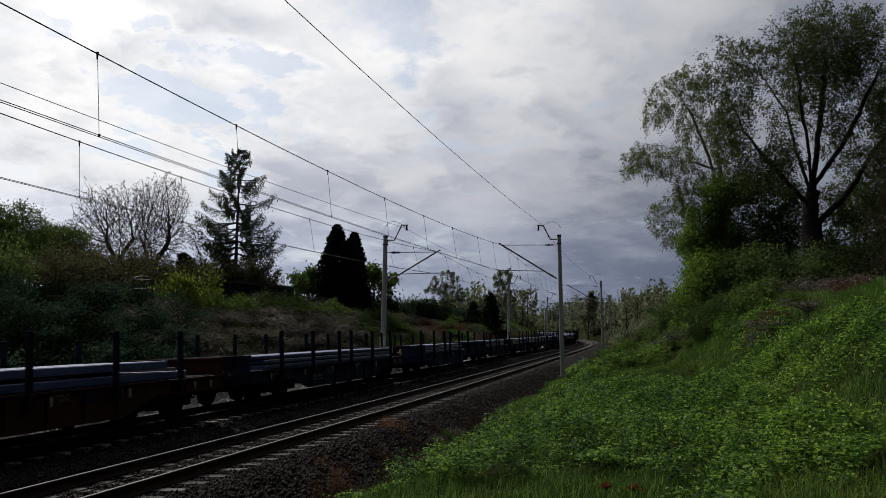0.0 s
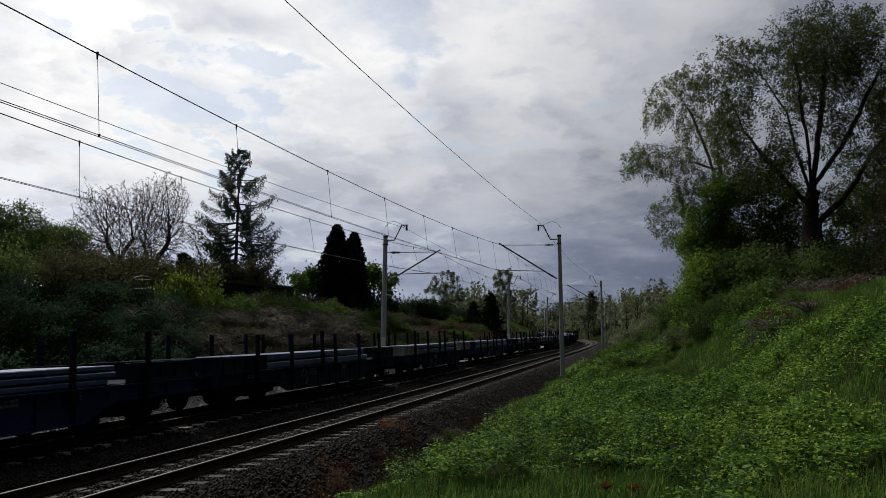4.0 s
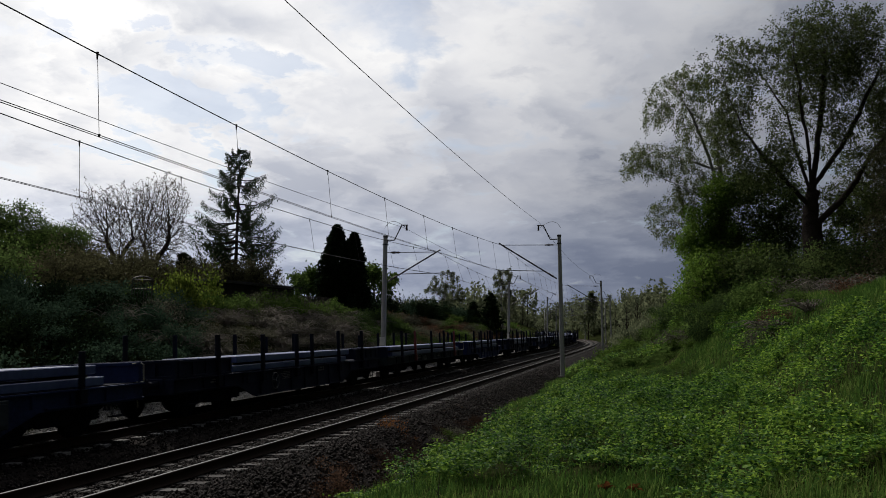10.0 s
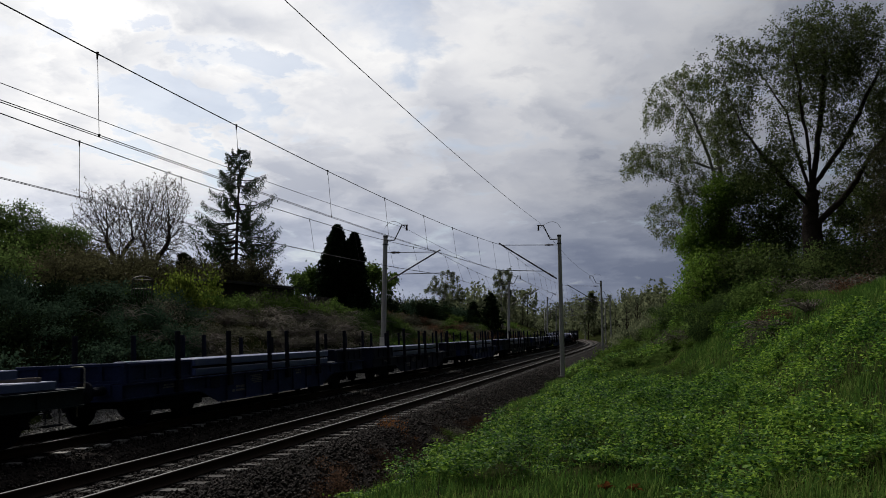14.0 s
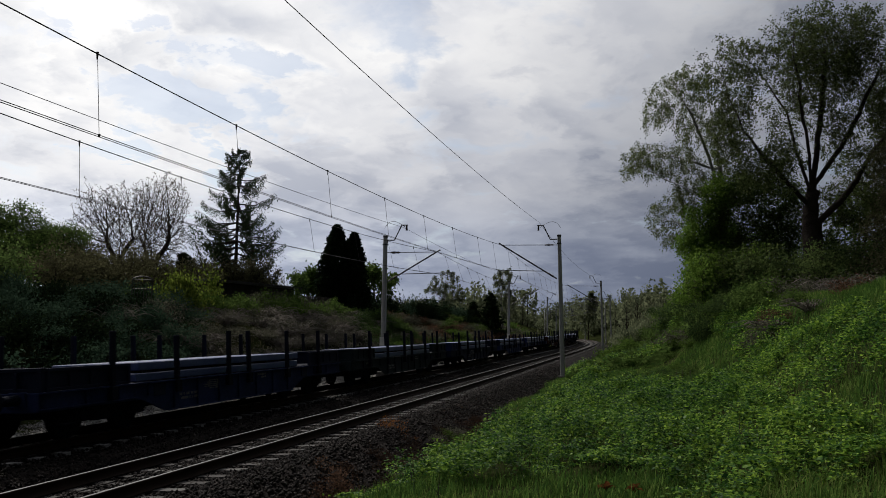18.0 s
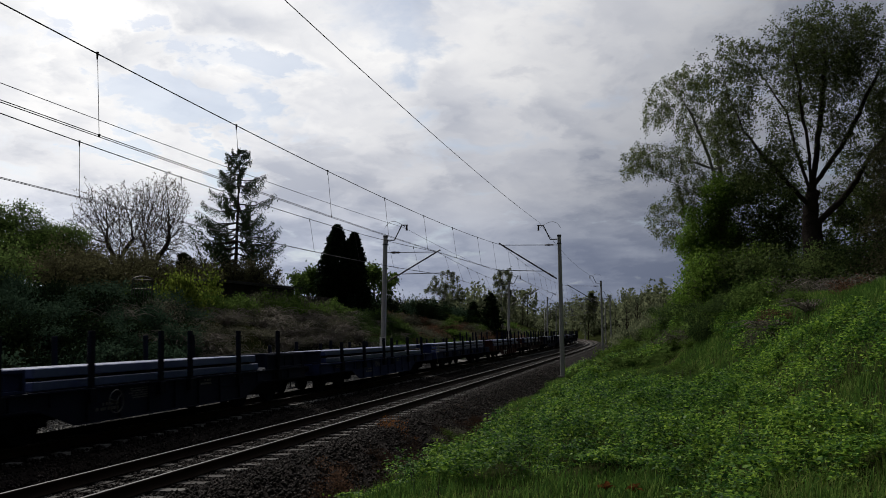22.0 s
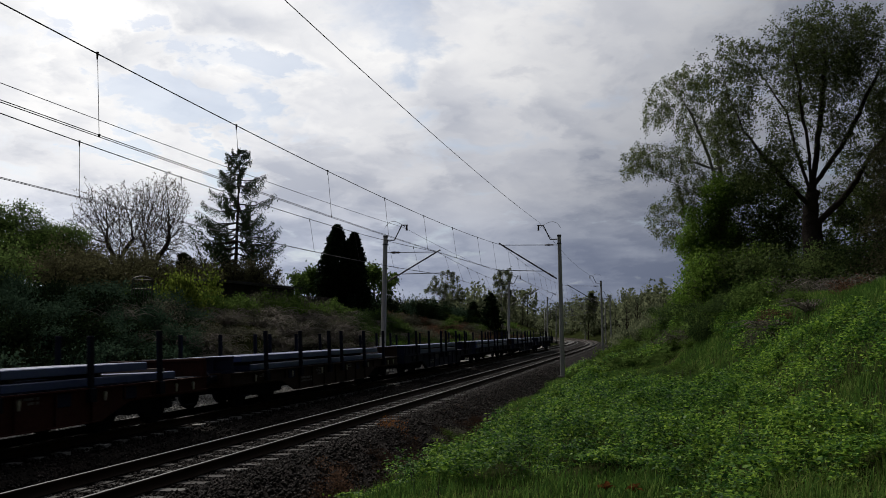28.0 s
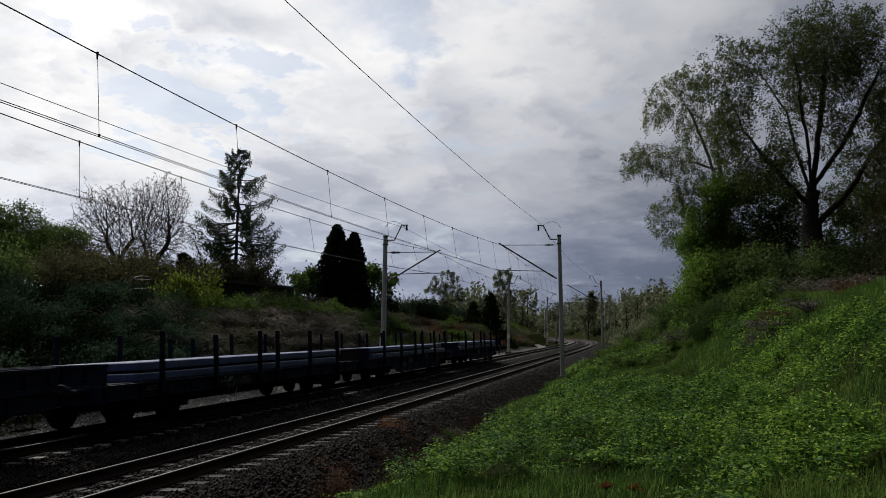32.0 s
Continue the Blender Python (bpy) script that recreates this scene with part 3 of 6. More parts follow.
def b_post(bm, top):
    v = box(bm, -0.055, -0.05, 0.72, 0.055, 0.05, top, 0.01)
    box(bm, -0.10, -0.075, 0.70, 0.10, 0.075, 0.97, 0.01)


def b_frame(bm):
    # bogie frame: two side frames, a transom, end beams
    for y in (-1.0, 1.0):
        prof = [(-1.5, 0.60), (-1.25, 0.50), (-0.55, 0.44), (-0.4, 0.30), (0.4, 0.30), (0.55, 0.44), (1.25, 0.50), (1.5, 0.60), (1.45, 0.72), (0.5, 0.70), (-0.5, 0.70), (-1.45, 0.72)]
        a = [bm.verts.new((x, y - 0.06, z)) for x, z in prof]
        c = [bm.verts.new((x, y + 0.06, z)) for x, z in prof]
        bm.faces.new(a)
        bm.faces.new(c[::-1])
        for i in range(len(prof)):
            j = (i + 1) % len(prof)
            bm.faces.new((a[i], c[i], c[j], a[j]))
    bmesh.ops.recalc_face_normals(bm, faces=bm.faces)
    box(bm, -0.25, -0.95, 0.42, 0.25, 0.95, 0.68, 0.03)
    for x in (-1.47, 1.47):
        box(bm, x - 0.05, -1.0, 0.58, x + 0.05, 1.0, 0.70)


def b_axlebox(bm):
    v = box(bm, -0.16, -0.08, 0.33, 0.16, 0.12, 0.58, 0.03)
    rod(bm, (0, 0.10, 0.455), (0, 0.17, 0.455), 0.12, 0.10, 12)


def b_spring(bm):
    # coils as a stack of rings on one core
    for k in range(4):
        rod(bm, (0, 0, 0.345 + k * 0.06), (0, 0, 0.38 + k * 0.06), 0.075, n=9)
    rod(bm, (0, 0, 0.33), (0, 0, 0.60), 0.05, n=8)


def b_wheelset(bm):
    rod(bm, (0, -1.1, 0), (0, 1.1, 0), 0.08, n=10)
    for y in (-0.7535, 0.7535):
        e = 1 if y > 0 else -1
        rod(bm, (0, y - e * 0.065, 0), (0, y - e * 0.03, 0), 0.485, 0.485, 28)
        rod(bm, (0, y - e * 0.03, 0), (0, y + e * 0.065, 0), 0.458, 0.452, 28)
        rod(bm, (0, y + e * 0.02, 0), (0, y + e * 0.10, 0), 0.15, 0.13, 14)


def b_buffer(bm):
    rod(bm, (0.0, 0, 0), (0.36, 0, 0), 0.105, 0.09, 12)
    rod(bm, (0.30, 0, 0), (0.56, 0, 0), 0.07, 0.07, 12)
    rod(bm, (0.555, 0, 0), (0.60, 0, 0), 0.20, 0.22, 16)


def b_hook(bm):
    box(bm, 0.0, -0.05, 0.80, 0.42, 0.05, 0.90, 0.02)
    for i in range(4):
        rod(bm, (0.40 + 0.06 * i, -0.06, 0.84 - 0.12 * i), (0.46 + 0.06 * i, -0.06, 0.72 - 0.12 * i), 0.02, n=6)
        rod(bm, (0.40 + 0.06 * i, 0.06, 0.84 - 0.12 * i), (0.46 + 0.06 * i, 0.06, 0.72 - 0.12 * i), 0.02, n=6)


def b_brakebox(bm):
    rod(bm, (-0.9, 0.2, 0.55), (0.1, 0.2, 0.55), 0.17, n=14)
    box(bm, 0.6, -0.1, 0.42, 1.2, 0.5, 0.72, 0.03)
    rod(bm, (-3.6, -0.3, 0.42), (3.6, -0.3, 0.42), 0.025, n=6)
    box(bm, -4.0, -0.16, 0.34, 4.0, 0.16, 0.92)
    rod(bm, (-3.6, 0.5, 0.60), (3.6, 0.5, 0.60), 0.02, n=6)


def b_ring(bm):
    # hand wheel of the brake at the wagon's side
    n = 18
    for i in range(n):
        a, b = 2 * math.pi * i / n, 2 * math.pi * (i + 1) / n
        rod(bm, (0.23 * math.cos(a), 0.03, 0.23 * math.sin(a)), (0.23 * math.cos(b), 0.03, 0.23 * math.sin(b)), 0.014, n=5)
    for a in (0.3, 2.4, 4.5):
        rod(bm, (0, 0.03, 0), (0.23 * math.cos(a), 0.03, 0.23 * math.sin(a)), 0.012, n=5)
    rod(bm, (0, -0.12, 0), (0, 0.05, 0), 0.03, n=8)


def b_handrail(bm):
    for a, b in (((0, 0, 1.0), (0, 0, 1.36)), ((0, 0, 1.36), (0.03, -0.02, 1.40)), ((0.03, -0.02, 1.40), (0.2, -0.14, 1.40)), ((0, 0, 1.0), (0.14, -0.09, 1.0))):
        rod(bm, a, b, 0.013, n=6)
    rod(bm, (0.13, -0.06, 0.45), (0.13, -0.06, 1.0), 0.007, n=5)


def b_step(bm):
    rod(bm, (-0.18, 0, 0.35), (-0.18, 0, 0.72), 0.013, n=5)
    rod(bm, (0.18, 0, 0.35), (0.18, 0, 0.72), 0.013, n=5)
    box(bm, -0.2, -0.1, 0.34, 0.2, 0.08, 0.365)


def b_bars(bm, rows, w, h, seed):
    r = random.Random(seed)
    for j in range(rows):
        x = 0.0
        end = w * r.uniform(0.6, 1.0)
        while x < end:
            q = min(h * r.uniform(0.4, 0.75), end - x)
            if q > 0.012:
                box(bm, x, 0, -j * h * 1.6, x + q, 0.004, -j * h * 1.6 + h)
            x += q + h * (0.25 if r.random() < 0.78 else 1.1)


def b_ochre(bm):
    # a panel on the side beam and the box under it
    box(bm, -0.78, 1.362, 0.70, -0.40, 1.372, 0.95, 0.004)
    box(bm, -0.92, 1.362, 0.34, -0.36, 1.40, 0.68, 0.01)


def b_cabinet(bm):
    box(bm, -3.42, 1.362, 0.42, -2.84, 1.45, 0.92, 0.02)
    box(bm, -3.36, 1.45, 0.48, -2.90, 1.462, 0.86, 0.008)


def b_plate(bm):
    box(bm, -0.22, 0, -0.13, 0.22, 0.02, 0.13, 0.006)


# body colour, kind of front end, kind of rear end, wall colours, post height, red posts, kind of load
# kinds of end: "wall" (upright end flap only), "pen" (end flap with side panels), "bare"
WAGONS = [
    ("red", "wall", "wall", "red", "red", 2.06, 0, 3),
    ("dark", "wall", "wall", "dark", "red", 2.10, 0, 4),
    ("blue", "pen", "pen", "blue", "dark", 2.06, 0, 4),
    ("dark", "pen", "pen", "dark", "green", 2.06, 0, 2),
    ("dark", "pen", "pen", "light", "light", 2.08, 0, 2),
    ("blue", "wall", "wall", "dark", "blue", 1.66, 0, 2),
    ("dark", "pen", "pen", "dark", "dark", 2.06, 0, 2),
    ("green", "wall", "bare", "dark", "dark", 2.06, 1, 3),
    ("blue", "pen", "pen", "blue", "dark", 2.06, 0, 2),
    ("dark", "pen", "pen", "dark", "dark", 2.10, 0, 2),
    ("blue", "pen", "pen", "dark", "dark", 2.06, 0, 2),
    ("green", "pen", "pen", "green", "green", 2.06, 0, 2),
    ("dark", "pen", "pen", "blue", "dark", 2.06, 0, 2),
    ("blue", "wall", "wall", "dark", "blue", 1.75, 0, 3),
    ("blue", "bare", "wall", "dark", "red", 1.72, 0, 5),
    ("red", "wall", "wall", "red", "red", 2.06, 0, 3),
    ("brown", "wall", "wall", "dark", "brown", 2.06, 0, 3),
    ("dark", "pen", "pen", "dark", "dark", 2.06, 0, 2),
    ("dark", "wall", "wall", "dark", "brown", 2.06, 0, 2),
    ("dark", "wall", "wall", "dark", "dark", 2.06, 0, 3),
    ("dark", "wall", "wall", "dark", "dark", 2.06, 0, 2),
]
WORD = {"red": "oxide-red", "dark": "dark shade-tinted", "blue": "faded blue", "green": "dull green", "brown": "brown"}


def make_wagon(k):
    body, front, rear, cf, cr, post, redpost, load = WAGONS[k]
    r = random.Random(100 + k)
    w = thing("flat_wagon", label=f"{WORD[body]} four-axle flat wagon with side posts, loaded with steel", category="freight wagon", group="wagons of the train")
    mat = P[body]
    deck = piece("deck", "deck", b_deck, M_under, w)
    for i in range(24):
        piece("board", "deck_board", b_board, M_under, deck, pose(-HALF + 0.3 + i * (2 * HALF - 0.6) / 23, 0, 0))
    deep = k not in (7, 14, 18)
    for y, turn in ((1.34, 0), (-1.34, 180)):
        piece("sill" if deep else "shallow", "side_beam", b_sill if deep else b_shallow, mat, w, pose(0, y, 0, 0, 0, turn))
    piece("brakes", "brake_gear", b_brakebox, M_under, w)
    for e, kind, col in ((1, front, cf), (-1, rear, cr)):
        turn = 0 if e > 0 else 180
        at = pose(e * (HALF - 0.05), 0, 0, 0, 0, turn)
        piece("headstock", "headstock", b_headstock, mat, w, at)
        piece("hook", "coupling_hook", b_hook, M_under, w, pose(e * HALF, 0, 0, 0, 0, turn))
        for y in (-0.9, 0.9):
            piece("buffer", "buffer", b_buffer, M_under, w, pose(e * (HALF + 0.02), y, 0.86, 0, 0, turn))
        if kind != "bare":
            piece("wall", "end_flap", b_wall, P[col], w, pose(e * (HALF - 0.1), 0, 0, 0, 0, turn))
        if kind == "pen":
            for y in (-1, 1):
                piece("panel", "side_panel", b_panel, P[col], w, (pose(HALF - 2.62, y * 1.33, 0) if e > 0 else pose(-HALF + 0.17, y * 1.33, 0)) if y > 0 else (pose(e * (HALF - 0.17) if e > 0 else -HALF + 2.62, -1.33, 0, 0, 0, 180)))
        if (k, e) in ((5, -1), (7, -1), (14, 1)):
            piece("handrail", "handrail", b_handrail, M_handle, w, pose(e * (HALF - 0.02), 1.40, 0, 0, 0, turn if e > 0 else 0), "pale painted corner handrail")
        for y in (-1, 1):
            piece("step", "footstep", b_step, M_under, w, pose(e * (HALF - 0.75), y * 1.30, 0))
        bg = thing("bogie", pose(e * 4.95, 0, 0))
        bg.parent = w
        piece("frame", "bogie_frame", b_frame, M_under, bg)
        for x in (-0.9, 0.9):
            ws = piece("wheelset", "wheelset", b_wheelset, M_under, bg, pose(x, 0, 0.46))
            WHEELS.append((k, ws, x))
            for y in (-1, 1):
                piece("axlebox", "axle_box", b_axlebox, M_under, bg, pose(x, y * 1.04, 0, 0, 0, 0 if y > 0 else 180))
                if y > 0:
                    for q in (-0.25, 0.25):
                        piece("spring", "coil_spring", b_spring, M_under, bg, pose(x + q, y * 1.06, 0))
    for i, x in enumerate({7: (-4.9, -2.5, 0.15, 3.05, 5.15), 14: (-5.2, -2.8, -0.9, 1.3, 3.5, 5.4)}.get(k, (-5.27, -2.92, -0.58, 0.58, 2.92, 5.27))):
        for y in (-1, 1):
            top = post + r.uniform(-0.03, 0.06)
            red = redpost and i in (0, 3) and y > 0
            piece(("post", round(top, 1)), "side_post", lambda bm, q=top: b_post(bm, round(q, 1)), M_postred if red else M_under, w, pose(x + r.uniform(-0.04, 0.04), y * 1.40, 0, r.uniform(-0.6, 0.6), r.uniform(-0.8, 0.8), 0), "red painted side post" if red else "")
    # stencilled data on the side, too small or private to read
    for i, (x, z, rows, ww, h) in enumerate(((2.0, 0.60 if deep else 0.88, 2, 0.85, 0.06), (1.0, 0.86, 5, 0.7, 0.03), (-1.6, 0.86, 2, 0.5, 0.05), (-3.2, 0.88, 3, 0.45, 0.035), (5.2, 0.86, 2, 0.6, 0.035))):
        if r.random() < 0.85:
            seed = (k * 7 + i) % 5
            tagged(piece(("bars", i, seed), "stencil_marks", lambda bm, a=(rows, ww, h, seed): b_bars(bm, *a), M_letter, w, pose(x, 1.362, z), "faded white stencilled lines of lettering, unreadable"), kind="stuff")
    for x in (3.55, -2.2, -4.2):
        if r.random() < 0.7:
            piece("plate", "data_plate", b_plate, P["dark"], w, pose(x, 1.362, 0.80))
    if k == 5:
        piece("ochre", "lettering_panel", b_ochre, M_ochre, w, None, "faded ochre panel with worn lettering, flaking")
        piece("cabinet", "equipment_box", b_cabinet, P["light2"], w, None, "grey brake equipment box")
    if k == 1:
        piece("ring", "brake_wheel", b_ring, M_handle, w, pose(-HALF + 0.35, 1.30, 1.14) @ Matrix.Diagonal((0.55, 1, 0.55, 1)), "pale brake wheel by the end flap")
    if k in (0, 1, 15, 16):
        for x in (-6.6, -5.9, -3.4, -1.1, 1.2, 3.5, 5.9):
            piece("lashing", "lashing_eye", b_lashing, M_handle, w, pose(x, 1.365, 0.78), "pale drop-shaped lashing eye")
    if k in (0, 15):
        tagged(piece(("number", k), "stencil_marks", lambda bm: b_bars(bm, 2, 1.75, 0.105, 77), M_white, w, pose(1.15, 1.366, 0.50), "white stencilled lines of lettering on the side"), kind="stuff")
    if k in (2, 3, 6, 12, 18):
        piece("ring", "brake_wheel", b_ring, M_steel, w, pose(2.2, 1.42, 0.66))
    return w


def b_slab(bm, length, width, height):
    box(bm, -length / 2, -width / 2, 0, length / 2, width / 2, height, 0.018)


def make_load(k):
    """The steel on a wagon: layers of long slabs on timbers."""
    body, front, rear, cf, cr, post, redpost, kind = WAGONS[k]
    r = random.Random(500 + k)
    t = thing("steel_load", label="flare-blue steel slabs in two layers on timber dunnage, between wagon posts", category="steel load", group="loads of the train")
    short_f = 2.75 if front == "pen" else (0.9 if front == "wall" else 0.2)
    short_r = 2.75 if rear == "pen" else (1.0 if rear == "wall" else 0.3)
    x0, x1 = -HALF + short_r, HALF - short_f
    z = 1.0
    layers = {2: ((0.18, 0.06), (0.18, 0)), 3: ((0.17, 0.08), (0.17, 0)), 4: ((0.11, 0.035), (0.11, 0.035), (0.10, 0)), 5: ((0.11, 0.05), (0.11, 0.05), (0.11, 0))}[kind]
    for j, (h, gap) in enumerate(layers):
        d0, d1 = r.uniform(0, 0.5), r.uniform(0, 0.5)
        if kind == 3 and j == 1:
            d0, d1 = 1.2, 0.0
        if kind == 5:
            d0, d1 = 0.0, 0.15 * j
        a, b = x0 + d0, x1 - d1
        for i in range(2):
            ln = b - a - (r.uniform(0, 0.25) if i == 0 else 0)
            key = ("slab", round(ln, 1), h)
            piece(key, "slab", lambda bm, q=round(ln, 1), hh=h: b_slab(bm, q, 1.16, hh), M_slab, t, pose((a + b) / 2, -0.62 + 1.24 * i, z, 0, 0, r.uniform(-0.15, 0.15)))
        z += h
        if gap:
            n = 6
            for i in range(n):
                x = a + 0.35 + (b - a - 0.7) * i / (n - 1) + r.uniform(-0.1, 0.1)
                piece(("timber", gap), "timber", lambda bm, q=gap: box(bm, -0.05, -1.1, 0, 0.05, 1.1, q, 0.006), M_timber, t, pose(x, 0, z))
            z += gap
    return t


WHEELS = []
train = [(k, make_wagon(k), make_load(k)) for k in range(len(WAGONS))]


# ---------------------------------------------------------------- plants: helpers
def quads_at(pts, size, r, flat=0.0, droop=0.0, long=1.6):
    """A small leaf (a kite of four corners) at each point, turned at random; flat pulls it level, droop hangs its tip."""
    n = len(pts)
    a = r.normal(size=(n, 3))
    a[:, 2] = a[:, 2] * (1 - flat) - droop * np.abs(a[:, 2]) - droop * 0.8
    a /= np.linalg.norm(a, axis=1)[:, None] + 1e-9
    b = r.normal(size=(n, 3))
    b[:, 2] *= (1 - flat)
    b -= (b * a).sum(1)[:, None] * a
    b /= np.linalg.norm(b, axis=1)[:, None] + 1e-9
    sz = (np.asarray(size) * r.uniform(0.6, 1.35, n))[:, None]
    w = b * sz * 0.5
    V = np.stack([pts, pts + a * sz * long * 0.45 + w, pts + a * sz * long, pts + a * sz * long * 0.45 - w], 1)
    F = np.arange(n * 4).reshape(n, 4)
    return V.reshape(-1, 3), F


def tubes(lines, sides):
    """Tapered limbs; each line is (points, radii)."""
    VV, FF, n0 = [], [], 0
    for (pts, rad), n in zip(lines, sides):
        pts = np.asarray(pts, float)
        t = np.gradient(pts, axis=0)
        t /= np.linalg.norm(t, axis=1)[:, None] + 1e-9
        ref = np.array((0.37, 0.81, 0.45))
        a = np.cross(t, ref)
        a /= np.linalg.norm(a, axis=1)[:, None] + 1e-9
        b = np.cross(t, a)
        an = np.arange(n) / n * 2 * math.pi
        V = pts[:, None] + np.asarray(rad)[:, None, None] * (np.cos(an)[None, :, None] * a[:, None] + np.sin(an)[None, :, None] * b[:, None])
        i = n0 + np.arange(len(pts) - 1)[:, None] * n
        j = np.arange(n)[None]
        k = (j + 1) % n
        FF.append(np.stack([i + j, i + k, i + n + k, i + n + j], -1).reshape(-1, 4))
        VV.append(V.reshape(-1, 3))
        n0 += len(pts) * n
    return np.concatenate(VV), np.concatenate(FF)


def grow(r, start, way, length, radius, level, levels, spec, out, tips):
    """One limb and, from it, the next level's limbs."""
    n = 7
    pts, rad = [np.array(start, float)], [radius]
    w = np.array(way, float)
    up, wild = spec["up"][level], spec["wild"][level]
    for i in range(n):
        w = w + np.array((0, 0, up)) * (1.0 / n) + r.normal(size=3) * wild
        w /= np.linalg.norm(w)
        pts.append(pts[-1] + w * length / n)
        rad.append(max(radius * (1 - (i + 1) / n * spec["taper"]), 0.006))
    out.append((pts, rad, level))
    if level == levels:
        tips.append(np.array(pts))
        return
    kids = spec["kids"][level]
    lo = spec["first"][level]
    ang0 = r.uniform(0, 6.28)
    for i in range(kids):
        f = lo + (1 - lo) * (i + r.uniform(0.1, 0.9)) / kids
        k = min(int(f * n), n - 1)
        q = pts[k] + (pts[k + 1] - pts[k]) * (f * n - k)
        ax = pts[k + 1] - pts[k]
        ax = ax / np.linalg.norm(ax)
        side = np.cross(ax, (0.3, 0.2, 0.93))
        side /= np.linalg.norm(side) + 1e-9
        oth = np.cross(ax, side)
        ang = ang0 + i * 2.4 + r.uniform(-0.5, 0.5)
        sp = math.radians(spec["angle"][level] * r.uniform(0.75, 1.25))
        d = ax * math.cos(sp) + (side * math.cos(ang) + oth * math.sin(ang)) * math.sin(sp)
        ln = length * spec["ratio"][level] * (1 - spec["shrink"] * (f - lo) / max(1 - lo, 0.01)) * r.uniform(0.7, 1.2)
        grow(r, q, d, ln, min(rad[k] * 0.62, radius * 0.6) * r.uniform(0.7, 1.0), level + 1, levels, spec, out, tips)


def tree(name, x, y, top, width, seed, spec, bark, leaves, label, category="tree", levels=3, stems=1, lean=0.0, leaf=0.14, count=9000, trunk_r=0.2, droop=0.2, sink=0.2, group="", depth=None, spread=0.12, twig=0.004):
    """A tree grown limb by limb, then brought to its true height and width."""
    r = np.random.default_rng(seed)
    out, tips = [], []
    for i in range(stems):
        a = 6.28 * i / max(stems, 1) + r.uniform(-0.4, 0.4)
        d = (math.cos(a) * (0.28 if stems > 1 else lean), math.sin(a) * (0.28 if stems > 1 else 0.0), 1.0)
        grow(r, (0.25 * math.cos(a) * (stems > 1), 0.25 * math.sin(a) * (stems > 1), 0), d, 10.0 * (r.uniform(0.8, 1.0) if stems > 1 else 1.0), 1.0 * (0.75 if stems > 1 else 1), 0, levels, spec, out, tips)
    allp = np.concatenate([np.asarray(p) for p, _, _ in out])
    base = float(ground_z(np.array([x]), np.array([y]))[0]) - sink
    kz = (top - base) / np.percentile(allp[:, 2], 99.3)
    lo, hi = np.percentile(allp[:, 0], (1, 99))
    kx = width / (hi - lo)
    lo2, hi2 = np.percentile(allp[:, 1], (1, 99))
    ky = (depth or width) / (hi2 - lo2)
    sc = np.array((kx, ky, kz))
    low = np.array((0.5 * (lo + hi), 0.5 * (lo2 + hi2), 0)) * (1.0 if stems > 1 else 0.0)
    lines = [(((np.asarray(p) - low * np.clip(np.asarray(p)[:, 2:3] / 3, 0, 1)) * sc), np.asarray(rd) * trunk_r + twig) for p, rd, _ in out]
    tipp = [(t - low) * sc for t in tips]
    e = thing(name, Matrix.Translation((x, y, base)), label=label, category=category, group=group)
    V, F = tubes(lines, [8 if lv == 0 else (5 if lv == 1 else 3) for _, _, lv in out])
    arrays("trunk", V, F, bark, e, smooth=True)
    if count:
        T = np.stack(tipp)
        i = r.integers(0, len(T), count)
        f = r.uniform(0.1, 1.0, count) * (T.shape[1] - 1)
        k = np.minimum(f.astype(int), T.shape[1] - 2)
        g = (f - k)[:, None]
        pts = T[i, k] * (1 - g) + T[i, k + 1] * g + r.normal(size=(count, 3)) * spread
        V, F = quads_at(pts, np.full(count, leaf), r, droop=droop)
        arrays("crown", V, F, leaves, e)
    return e


BROAD = dict(up=(0.0, 0.35, 0.25, 0.1), wild=(0.05, 0.09, 0.14, 0.2), kids=(7, 6, 6), first=(0.32, 0.3, 0.2), angle=(42, 45, 50), ratio=(0.62, 0.5, 0.42), shrink=0.45, taper=0.85)
POPLAR = dict(up=(0.2, 0.9, 0.6, 0.3), wild=(0.03, 0.06, 0.1, 0.15), kids=(14, 5, 4), first=(0.12, 0.2, 0.2), angle=(28, 28, 35), ratio=(0.36, 0.45, 0.4), shrink=0.6, taper=0.9)
SHRUB = dict(up=(0.2, 0.3, 0.2, 0.0), wild=(0.10, 0.14, 0.18, 0.2), kids=(5, 5, 4), first=(0.2, 0.2, 0.2), angle=(38, 42, 45), ratio=(0.6, 0.55, 0.5), shrink=0.3, taper=0.85)

L_willow = leaf_mat("dark_willow_leaves", (0.036, 0.050, 0.018), (0.098, 0.122, 0.044), 0.45)
L_birch = leaf_mat("birch_leaves", (0.060, 0.080, 0.032), (0.150, 0.175, 0.078), 0.55)
L_fresh = leaf_mat("fresh_green_leaves", (0.034, 0.068, 0.012), (0.095, 0.150, 0.030), 0.45)
L_ivy = leaf_mat("sunlit_ivy_leaves", (0.060, 0.115, 0.016), (0.150, 0.235, 0.042), 0.55)
L_green = leaf_mat("green_leaves", (0.030, 0.058, 0.013), (0.090, 0.135, 0.034), 0.48)
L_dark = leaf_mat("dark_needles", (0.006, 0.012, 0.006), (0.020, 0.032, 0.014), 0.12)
L_larch = leaf_mat("larch_needles", (0.015, 0.026, 0.012), (0.045, 0.065, 0.030), 0.25)
L_yellow = leaf_mat("yellow_green_leaves", (0.062, 0.096, 0.016), (0.165, 0.205, 0.036), 0.48)
